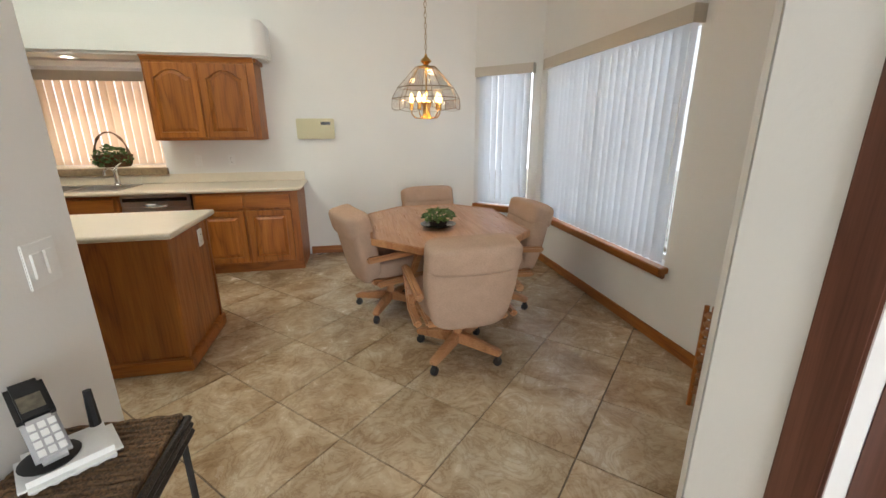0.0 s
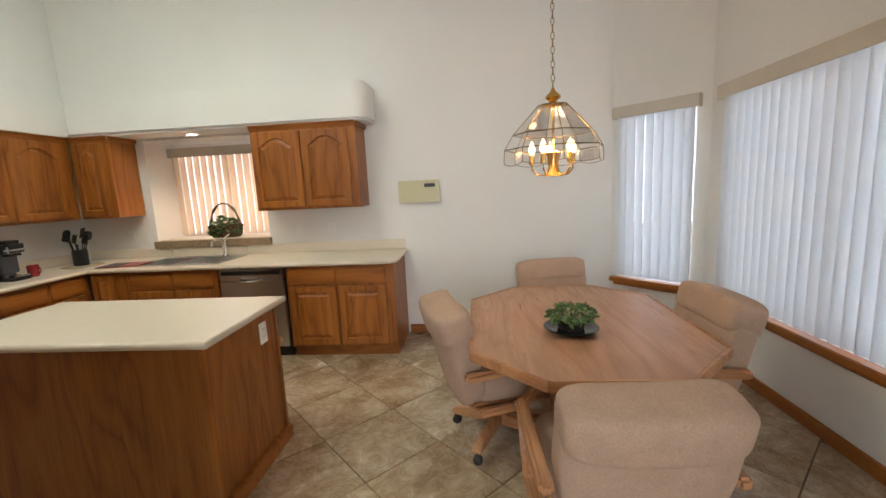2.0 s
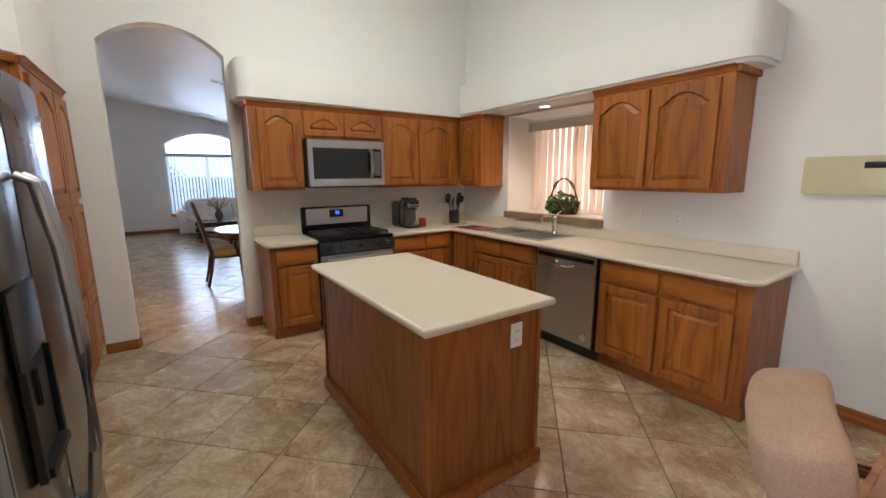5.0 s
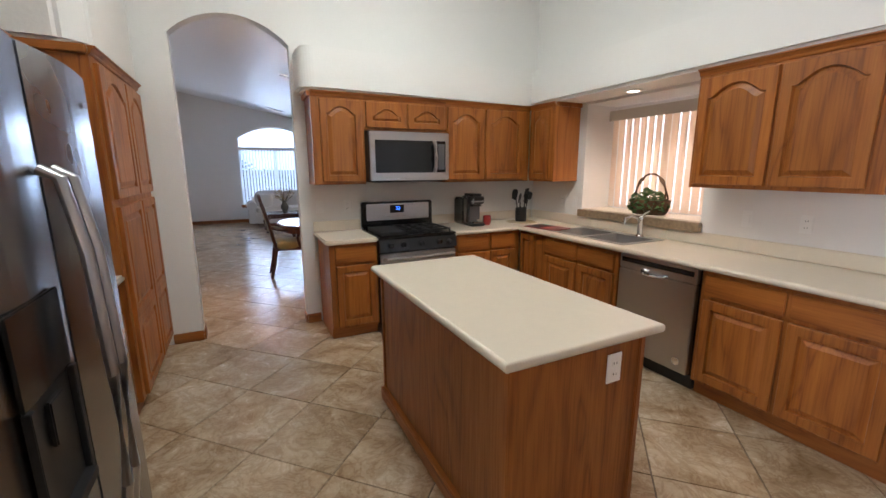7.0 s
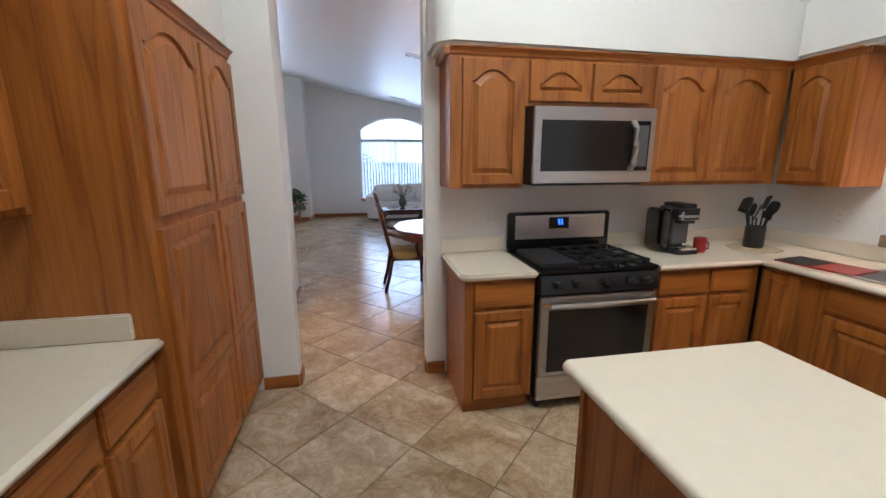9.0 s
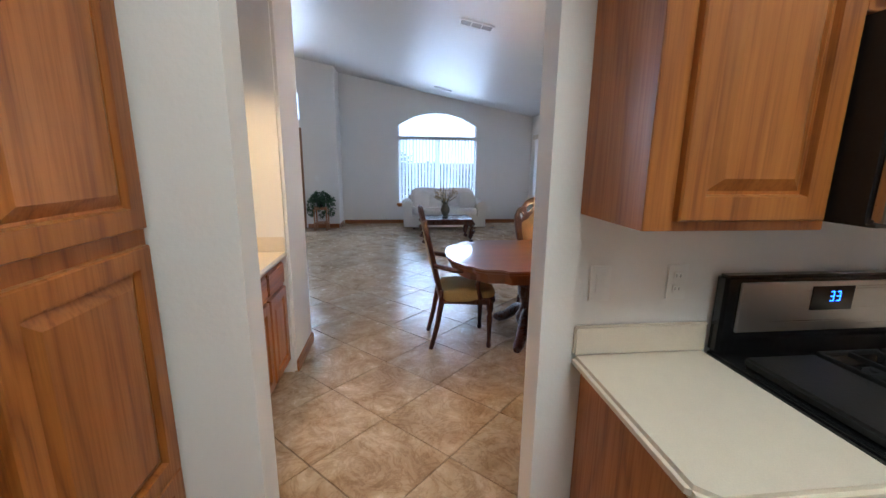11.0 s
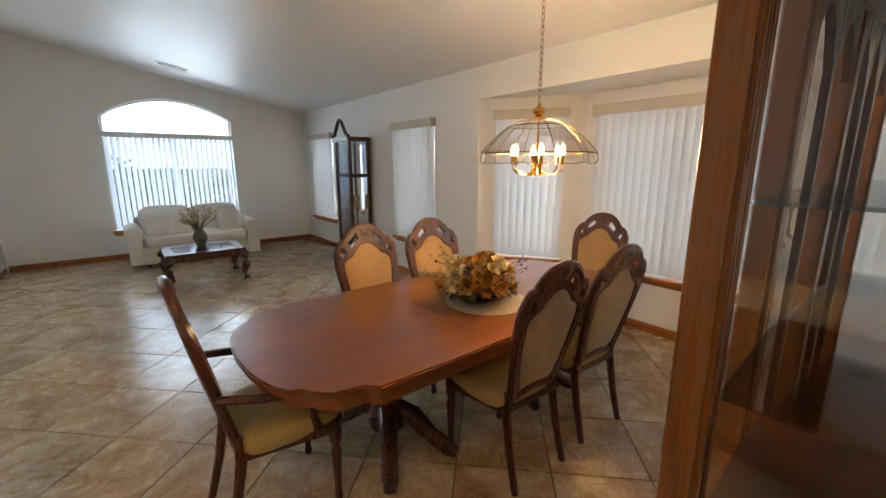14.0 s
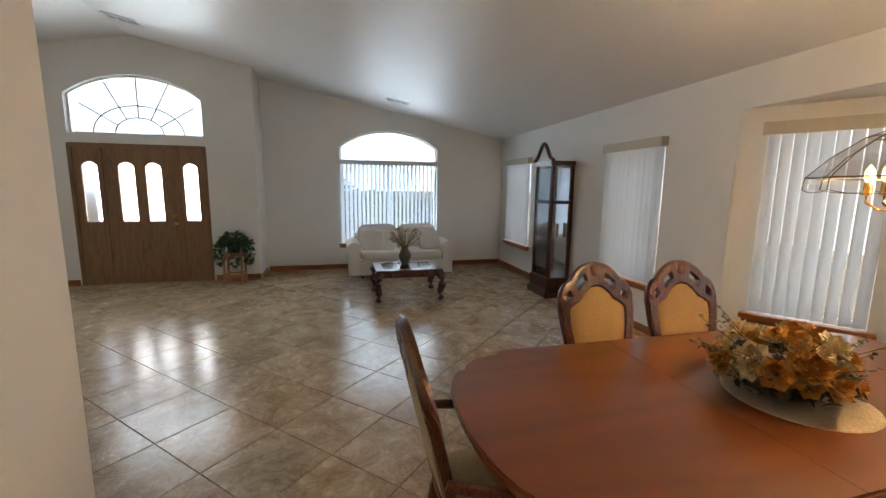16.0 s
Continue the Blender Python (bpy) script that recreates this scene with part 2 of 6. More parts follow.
def glass(name, colour=(0.97, 0.98, 0.98), rough=0.0, mix=0.12, gain=0.8):
    """Thin clear pane: mostly see-through with a glossy sheen."""
    m = bpy.data.materials.new(name)
    m.use_nodes = True
    n, l = m.node_tree.nodes, m.node_tree.links
    n.clear()
    o, t, g, x, f = (n.new("ShaderNode" + k) for k in ("OutputMaterial", "BsdfTransparent", "BsdfGlossy", "MixShader", "Fresnel"))
    t.inputs[0].default_value = (*colour, 1)
    g.inputs["Roughness"].default_value = rough
    a = n.new("ShaderNodeMath")
    a.operation = "MULTIPLY_ADD"
    a.inputs[1].default_value, a.inputs[2].default_value = gain, mix * 0.3
    l.new(f.outputs[0], a.inputs[0])
    l.new(a.outputs[0], x.inputs[0])
    l.new(t.outputs[0], x.inputs[1])
    l.new(g.outputs[0], x.inputs[2])
    l.new(x.outputs[0], o.inputs[0])
    return m


pane_m = glass("window_glass")
shade_m = glass("bevelled_lamp_glass", (0.975, 0.965, 0.94), 0.02, 0.08, 0.35)
smoke_m = glass("smoked_plastic", (0.35, 0.34, 0.33), 0.05, 0.3)
cabinet_glass = glass("cabinet_glass", (0.93, 0.94, 0.94), 0.0, 0.3)
leaded_m = bpy.data.materials.new("frosted_leaded_glass")
leaded_m.use_nodes = True
lb = leaded_m.node_tree.nodes["Principled BSDF"]
lb.inputs["Base Color"].default_value = (0.92, 0.95, 0.97, 1)
lb.inputs["Transmission Weight"].default_value, lb.inputs["Roughness"].default_value, lb.inputs["IOR"].default_value = 1.0, 0.45, 1.1
ln = leaded_m.node_tree
bumped(ln.nodes, ln.links, lb, noise_of(ln.nodes, ln.links, 40, 3), 0.4, 0.004)


def slat_material(name, colour, through_colour, share=0.45):
    m = bpy.data.materials.new(name)
    m.use_nodes = True
    n, l = m.node_tree.nodes, m.node_tree.links
    b, o = n["Principled BSDF"], n["Material Output"]
    b.inputs["Roughness"].default_value = 0.55
    weave = noise_of(n, l, 1.0, 3, (260, 260, 30))
    l.new(ramp(n, l, weave, (0.3, tuple(v * 0.93 for v in colour)), (0.7, colour)), b.inputs["Base Color"])
    t, x = n.new("ShaderNodeBsdfTranslucent"), n.new("ShaderNodeMixShader")
    t.inputs[0].default_value = (*through_colour, 1)
    x.inputs[0].default_value = share
    l.new(b.outputs[0], x.inputs[1])
    l.new(t.outputs[0], x.inputs[2])
    l.new(x.outputs[0], o.inputs[0])
    return m


slat_m = slat_material("white_vinyl_slat", (0.80, 0.80, 0.78), (0.72, 0.76, 0.82))
# Same slats with the can light's warm tint put into the colour.
slat_warm_lit = slat_material("warm_lit_vinyl_slat", (0.80, 0.70, 0.60), (0.80, 0.66, 0.52))


def leaf_material(name, a, b2):
    m, n, l, b = base(name, 0.5)
    g = n.new("ShaderNodeNewGeometry")
    l.new(ramp(n, l, g.outputs["Random Per Island"], (0.0, a), (1.0, b2)), b.inputs["Base Color"])
    return m


leaf_m = leaf_material("green_leaf", (0.03, 0.08, 0.02), (0.13, 0.22, 0.06))
ivy_m = leaf_material("dark_ivy_leaf", (0.012, 0.045, 0.02), (0.04, 0.11, 0.04))
petal_m = leaf_material("gold_silk_petal", (0.42, 0.15, 0.02), (0.62, 0.34, 0.08))
cream_petal = leaf_material("cream_silk_petal", (0.58, 0.42, 0.20), (0.74, 0.62, 0.38))
mirror_m = metal("silvered_mirror", (0.80, 0.82, 0.83), 0.03)
dry_leaf = leaf_material("olive_silk_leaf", (0.035, 0.04, 0.014), (0.17, 0.13, 0.05))
dried_m = leaf_material("dried_flower", (0.36, 0.25, 0.10), (0.62, 0.50, 0.30))


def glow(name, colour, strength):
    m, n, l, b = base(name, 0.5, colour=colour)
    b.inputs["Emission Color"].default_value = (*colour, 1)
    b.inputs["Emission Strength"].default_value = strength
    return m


# Backdrop panels emit daylight; the west one is blue to tint reflections.
backdrop_m = glow("daylight_glow", (0.93, 0.97, 1.0), 1.5)
backdrop_west = glow("blue_daylight_glow", (0.62, 0.79, 1.0), 2.8)
valance_m = speckled("beige_valance_fabric", (0.60, 0.55, 0.47), 0.06, 200, 0.8)
bulb_m = glow("lit_bulb", (1.0, 0.70, 0.34), 7)
can_m = glow("lit_can_lens", (1.0, 0.86, 0.68), 9)
led_m = glow("blue_clock_digits", (0.05, 0.25, 1.0), 4)


# ---- mesh helpers ----
I4 = Matrix.Identity(4)


def bx(bm, x0, y0, z0, x1, y1, z1, m=I4):
    v = [bm.verts.new(m @ Vector(p)) for p in ((x0, y0, z0), (x1, y0, z0), (x1, y1, z0), (x0, y1, z0), (x0, y0, z1), (x1, y0, z1), (x1, y1, z1), (x0, y1, z1))]
    for f in ((3, 2, 1, 0), (4, 5, 6, 7), (0, 1, 5, 4), (1, 2, 6, 5), (2, 3, 7, 6), (3, 0, 4, 7)):
        bm.faces.new([v[i] for i in f])


def prism(bm, pts, a, b, m=I4):
    """A flat outline pts, raised from a to b along the third axis of m."""
    lo = [bm.verts.new(m @ Vector((*p, a))) for p in pts]
    hi = [bm.verts.new(m @ Vector((*p, b))) for p in pts]
    bm.faces.new(lo[::-1])
    bm.faces.new(hi)
    for i in range(len(pts)):
        j = (i + 1) % len(pts)
        bm.faces.new((lo[i], lo[j], hi[j], hi[i]))


def lathe(bm, profile, m=I4, segs=20):
    rings = []
    for r, z in profile:
        if r < 1e-5:
            rings.append([bm.verts.new(m @ Vector((0, 0, z)))])
        else:
            rings.append([bm.verts.new(m @ Vector((r * math.cos(k * math.tau / segs), r * math.sin(k * math.tau / segs), z))) for k in range(segs)])
    for a, b in zip(rings, rings[1:]):
        for k in range(segs):
            q = (k + 1) % segs
            if len(a) == 1 and len(b) == 1:
                continue
            if len(a) == 1:
                bm.faces.new((a[0], b[q], b[k]))
            elif len(b) == 1:
                bm.faces.new((a[k], a[q], b[0]))
            else:
                bm.faces.new((a[k], a[q], b[q], b[k]))


def tube(bm, pts, r, segs=8, flat=1.0, closed=False):
    """A rod along pts; r is one radius or one for each point."""
    pts = [Vector(p) for p in pts]
    rs = r if isinstance(r, (list, tuple)) else [r] * len(pts)
    rings, n = [], len(pts)
    for i, p in enumerate(pts):
        a, b = (pts[(i - 1) % n], pts[(i + 1) % n]) if closed else (pts[max(i - 1, 0)], pts[min(i + 1, n - 1)])
        t = (b - a).normalized()
        u = t.cross(Vector((0, 0, 1)))
        u = u.normalized() if u.length > 1e-3 else Vector((1, 0, 0))
        w = t.cross(u)
        rings.append([bm.verts.new(p + rs[i] * (u * math.cos(k * math.tau / segs) + w * flat * math.sin(k * math.tau / segs))) for k in range(segs)])
    pairs = list(zip(rings, rings[1:])) + ([(rings[-1], rings[0])] if closed else [])
    for a, b in pairs:
        for k in range(segs):
            q = (k + 1) % segs
            bm.faces.new((a[k], a[q], b[q], b[k]))
    if not closed:
        bm.faces.new(rings[0][::-1])
        bm.faces.new(rings[-1])


def puff(bm, w, d, h, m=I4, power=5.0, seg=14):
    """A stuffed cushion: a rounded box of full size w, d, h centred on m."""
    def sgn(v, e):
        return math.copysign(abs(v) ** e, v)
    e = 2.0 / power
    rings = []
    for i in range(seg + 1):
        a = -math.pi / 2 + math.pi * i / seg
        row = []
        for k in range(2 * seg):
            b = math.tau * k / (2 * seg)
            row.append(bm.verts.new(m @ Vector((w / 2 * sgn(math.cos(a), e) * sgn(math.cos(b), e), d / 2 * sgn(math.cos(a), e) * sgn(math.sin(b), e), h / 2 * sgn(math.sin(a), e)))))
        rings.append(row)
    for p, q in zip(rings, rings[1:]):
        for k in range(2 * seg):
            j = (k + 1) % (2 * seg)
            bm.faces.new((p[k], p[j], q[j], q[k]))


def finish(name, bm, material, bevel=0.0, smooth=False):
    bmesh.ops.remove_doubles(bm, verts=bm.verts, dist=1e-6)
    if bevel:
        bmesh.ops.bevel(bm, geom=[e for e in bm.edges if e.is_manifold and e.calc_face_angle(0) > 0.6], offset=bevel, segments=2, affect="EDGES", clamp_overlap=True)
    bmesh.ops.recalc_face_normals(bm, faces=bm.faces)
    me = bpy.data.meshes.new(name)
    if smooth:
        for f in bm.faces:
            f.smooth = f.calc_area() < 0.05
        for e in bm.edges:
            if e.is_manifold and e.calc_face_angle(0) > 0.7:
                e.smooth = False
    bm.to_mesh(me)
    bm.free()
    me.materials.append(material)
    return me


def part(name, bm, material, parent, label="", bevel=0.0, smooth=False, m=None):
    ob = new(name, finish(name, bm, material, bevel, smooth))
    ob.parent = parent
    if m is not None:
        ob.matrix_basis = m
    return tagged(ob, label)


def box_part(name, c, material, parent, label="", bevel=0.003):
    bm = bmesh.new()
    bx(bm, *c)
    return part(name, bm, material, parent, label, bevel)


def thing(name, x, y, z, label, category, group="", rz=0):
    ob = new(name)
    ob.empty_display_size = 0.1
    ob.matrix_basis = pose(x, y, z, 0, 0, rz)
    return tagged(ob, label, category, group)


def structure(name, bm, material, label, category="", bevel=0.0):
    return tagged(new(name, finish(name, bm, material, bevel)), label, category, "", "structure")


def facing(x, y, z, ux, uy):
    """Matrix whose first axis runs along (ux, uy), second up, third out to the right-hand side of the run."""
    u = Vector((ux, uy, 0)).normalized()
    nrm = u.cross(Vector((0, 0, 1)))
    return Matrix(((u.x, 0, nrm.x, x), (u.y, 0, nrm.y, y), (0, 1, 0, z), (0, 0, 0, 1)))


# ---- walls ----
def wall(name, p0, p1, thick, z1, holes=(), z0=-0.02, label="white textured plaster wall", arches=()):
    """A wall from p0 to p1 whose room face is on that line; thick lies to the left. holes: s0, s1, z0, z1.
    arches: s0, s1, spring, top fill the shoulders of a hole that reaches top."""
    run = Vector((p1[0] - p0[0], p1[1] - p0[1]))
    m = facing(p0[0], p0[1], 0, run.x, run.y)
    bm = bmesh.new()
    cuts = sorted({0.0, run.length, *[h[0] for h in holes], *[h[1] for h in holes]})
    for a, b in zip(cuts, cuts[1:]):
        spans = sorted((h[2], h[3]) for h in holes if h[0] < (a + b) / 2 < h[1])
        z = z0
        for lo, hi in spans + [(z1, z1)]:
            if lo - z > 1e-4:
                bx(bm, a, z, -thick, b, lo, 0, m)
            z = hi
    for a, b, spring, top in arches:
        c, half, rise = (a + b) / 2, (b - a) / 2, top - spring
        rad = (half * half + rise * rise) / (2 * rise)
        for i in range(24):
            s0, s1 = a + (b - a) * i / 24, a + (b - a) * (i + 1) / 24
            h0, h1 = (top - rad + math.sqrt(max(rad * rad - (s - c) ** 2, 0)) for s in (s0, s1))
            if i in (0, 23):
                h0, h1 = (spring if i == 0 else h0), (spring if i == 23 else h1)
            pts = [(s0, h0), (s1, h1), (s1, top + 0.001), (s0, top + 0.001)]
            prism(bm, pts, -thick, 0, m)
    return structure(name, bm, wall_paint, label, "wall")


TOP = 4.5
NOOK_A, NOOK_B = (1.42, 5.0), (2.0, 4.42)
# kitchen and breakfast nook
wall("wall_north", (-4.25, 5.0), NOOK_A, 0.5, TOP, [(0.95, 2.2, 1.07, 2.12)])
wall("wall_nook_angle", NOOK_A, NOOK_B, 0.16, TOP, [(0.07, 0.72, 0.56, 2.1)])
wall("wall_nook_east", NOOK_B, (2.0, 1.53), 0.16, TOP, [(0.24, 2.15, 0.56, 2.1)])
bm = bmesh.new()
prism(bm, [(1.67, 1.53), (0.92, 0.84), (0.9, 0.8), (2.16, 0.8), (2.16, 1.53)], -0.02, TOP)
structure("wall_corner", bm, wall_paint, "angled white plaster wall by the nook", "wall", 0.012)
wall("wall_hall_east", (0.9, 0.8), (0.9, -2.6), 0.15, TOP, [(0.31, 1.23, -0.02, 2.1)])
wall("wall_south", (0.9, -2.6), (-0.95, -2.6), 0.15, TOP, [(0.13, 1.63, 0.05, 2.75)])
wall("wall_hall_west", (-0.83, -2.6), (-0.83, 1.35), 0.12, TOP)
wall("wall_fridge_back", (-0.95, 0.5), (-4.25, 0.5), 0.12, TOP)
wall("wall_arch", (-4.12, 0.38), (-4.12, 5.0), 0.13, TOP, [(1.01, 1.9, -0.02, 2.74)], arches=[(1.01, 1.9, 2.55, 2.74)])
# living and dining room
wall("wall_living_north", (-13.05, 5.1), (-7.78, 5.1), 0.16, 3.1, [(0.43, 1.41, 0.56, 2.1), (3.57, 4.48, 0.56, 2.1)])
wall("wall_bay_header", (-7.78, 5.1), (-4.25, 5.1), 0.16, 3.1, z0=2.27)
wall("wall_bay_angle_west", (-7.78, 5.1), (-6.85, 5.72), 0.16, 2.4, [(0.2, 0.93, 0.56, 2.1)])
wall("wall_bay_back", (-6.85, 5.72), (-5.0, 5.72), 0.16, 2.4, [(0.14, 1.68, 0.56, 2.1)])
wall("wall_bay_angle_east", (-5.0, 5.72), (-4.25, 5.22), 0.16, 2.4, [(0.12, 0.8, 0.56, 2.1)])
bm = bmesh.new()
prism(bm, [(-7.9, 5.26), (-6.85, 5.95), (-5.0, 5.95), (-4.1, 5.26)], 2.27, 2.37)
structure("ceiling_bay", bm, ceil_m, "flat white painted bay ceiling", "ceiling")
wall("wall_living_west", (-13.05, 0.47), (-13.05, 5.1), 0.16, 3.7, [(1.35, 3.25, 0.5, 2.67)], arches=[(1.35, 3.25, 2.34, 2.67)])
bm = bmesh.new()
bx(bm, -13.2, 0.31, -0.02, -12.403, 0.468, 3.8)
structure("wall_jog", bm, wall_paint, "white plaster wall return beside the entry", "wall", 0.01)
wall("wall_entry", (-12.4, -2.9), (-12.4, 0.47), 0.16, 4.0, [(0.74, 2.63, -0.02, 2.2), (0.77, 2.62, 2.34, 3.24)], arches=[(0.77, 2.62, 2.92, 3.24)])
wall("wall_living_south", (-0.95, -2.9), (-12.4, -2.9), 0.15, TOP)
bm = bmesh.new()
bx(bm, -6.28, 0.4, -0.02, -5.75, 1.08, 4.0)
structure("wall_fin", bm, wall_paint, "free-standing white plaster wall end", "wall", 0.02)


def slope(name, pts, thick, label):
    bm = bmesh.new()
    lo = [bm.verts.new(p) for p in pts]
    hi = [bm.verts.new((p[0], p[1], p[2] + thick)) for p in pts]
    bm.faces.new(lo[::-1])
    bm.faces.new(hi)
    for i in range(4):
        bm.faces.new((lo[i], lo[(i + 1) % 4], hi[(i + 1) % 4], hi[i]))
    structure(name, bm, ceil_m, label, "ceiling")


def zl(y):
    return 2.6 + 0.19 * (5.1 - y)


def zk(x):
    return 3.13 + 0.19 * (1.45 - x)


slope("ceiling_living_north", [(-13.25, -1.2, zl(-1.2)), (-4.2, -1.2, zl(-1.2)), (-4.2, 5.3, zl(5.3)), (-13.25, 5.3, zl(5.3))], 0.15, "sloped satin white painted ceiling")
slope("ceiling_living_south", [(-13.25, -3.1, zl(-1.2) - 0.36), (-0.9, -3.1, zl(-1.2) - 0.36), (-0.9, -1.2, zl(-1.2)), (-13.25, -1.2, zl(-1.2))], 0.15, "sloped satin white painted ceiling beyond the ridge")
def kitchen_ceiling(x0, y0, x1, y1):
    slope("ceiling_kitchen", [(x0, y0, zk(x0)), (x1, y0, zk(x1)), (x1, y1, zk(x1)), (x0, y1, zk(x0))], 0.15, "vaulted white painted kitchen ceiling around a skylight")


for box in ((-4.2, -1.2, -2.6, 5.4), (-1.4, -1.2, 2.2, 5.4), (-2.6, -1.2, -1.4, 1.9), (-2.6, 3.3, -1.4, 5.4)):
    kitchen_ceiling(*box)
slope("ceiling_hall", [(-0.95, -2.8, 3.5), (2.2, -2.8, 3.0), (2.2, -1.2, 3.0), (-0.95, -1.2, 3.5)], 0.15, "white painted hall ceiling")

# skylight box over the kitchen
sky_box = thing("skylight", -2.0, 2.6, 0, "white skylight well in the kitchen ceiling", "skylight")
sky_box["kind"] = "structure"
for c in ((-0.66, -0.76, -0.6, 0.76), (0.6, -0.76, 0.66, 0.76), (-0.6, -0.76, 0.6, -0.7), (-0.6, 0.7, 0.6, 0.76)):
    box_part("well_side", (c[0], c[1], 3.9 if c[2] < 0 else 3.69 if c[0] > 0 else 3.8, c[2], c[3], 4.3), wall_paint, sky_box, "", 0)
# Unseen opaque lid added to block direct sun through the well.
box_part("dome", (-0.66, -0.76, 4.3, 0.66, 0.76, 4.36), white_pl, sky_box, "unseen white lid that keeps sun out of the skylight well", 0)

# soffit above the wall cabinets, with a rounded end
bm = bmesh.new()
ends = [(-0.96 + 0.12 * math.sin(a), 4.75 - 0.12 * math.cos(a)) for a in [i * math.pi / 16 for i in range(9)]]
prism(bm, [(-3.76, 4.63)] + ends + [(-0.84, 5.0), (-3.76, 5.0)], 2.14, 2.49)
ends = [(-3.88 + 0.12 * math.cos(a), 2.42 - 0.12 * math.sin(a)) for a in [i * math.pi / 16 for i in range(9)]]
prism(bm, [(-4.12, 5.0), (-4.12, 2.3)] + ends[::-1] + [(-3.76, 5.0)], 2.14, 2.49)
structure("soffit", bm, wall_paint, "rounded white plaster soffit over the wall cabinets", "soffit", 0.025)
bm = bmesh.new()
prism(bm, [(-2.95, 0.5), (-2.95, 1.04), (-3.06, 1.15), (-4.12, 1.15), (-4.12, 0.5)], 2.138, 3.1)
structure("soffit_pantry", bm, wall_paint, "white plaster soffit over the pantry", "soffit", 0.02)


# ---- baseboards ----
def baseboard(p0, p1):
    run = Vector((p1[0] - p0[0], p1[1] - p0[1]))
    m = facing(p0[0], p0[1], 0, run.x, run.y)
    bm = bmesh.new()
    bx(bm, 0, 0, 0.0, run.length, 0.09, 0.014, m)
    structure("baseboard", bm, oak_x if abs(run.x) > abs(run.y) else oak_y, "oak baseboard along the wall", "baseboard", 0.004)


for a, b in (((-0.62, 5.0), NOOK_A), (NOOK_A, NOOK_B), (NOOK_B, (2.0, 1.54)), ((-4.12, 1.16), (-4.12, 1.39)), ((-4.12, 2.28), (-4.12, 2.41)), ((-13.05, 5.1), (-7.78, 5.1)),
             ((-7.78, 5.1), (-6.85, 5.72)), ((-6.85, 5.72), (-5.0, 5.72)), ((-5.0, 5.72), (-4.25, 5.22)), ((-13.05, 0.49), (-13.05, 5.09)), ((-12.4, -0.24), (-12.4, 0.46)), ((-12.4, -2.88), (-12.4, -2.18)),
             ((-5.75, 1.08), (-6.28, 1.08)), ((-13.03, 0.47), (-12.4, 0.47)), ((-4.12, 1.39), (-4.25, 1.39)), ((-4.25, 2.28), (-4.12, 2.28))):
    baseboard(a, b)


# ---- windows with vertical blinds ----
slat_cache = {}


def slat_mesh(h, material):
    key = (round(h, 3), material.name)
    if key not in slat_cache:
        bm = bmesh.new()
        cols = []
        for i in range(5):
            u = -0.044 + 0.022 * i
            b = 0.006 * (1 - (u / 0.044) ** 2)
            cols.append([bm.verts.new((u, b, 0)), bm.verts.new((u, b, h)), bm.verts.new((u, b + 0.0012, 0)), bm.verts.new((u, b + 0.0012, h))])
        for a, b in zip(cols, cols[1:]):
            bm.faces.new((a[0], b[0], b[1], a[1]))
            bm.faces.new((b[2], a[2], a[3], b[3]))
            bm.faces.new((a[1], b[1], b[3], a[3]))
            bm.faces.new((b[0], a[0], a[2], b[2]))
        for c in (cols[0], cols[-1]):
            bm.faces.new((c[0], c[1], c[3], c[2]))
        slat_cache[key] = finish("slat", bm, material, smooth=True)
    return slat_cache[key]


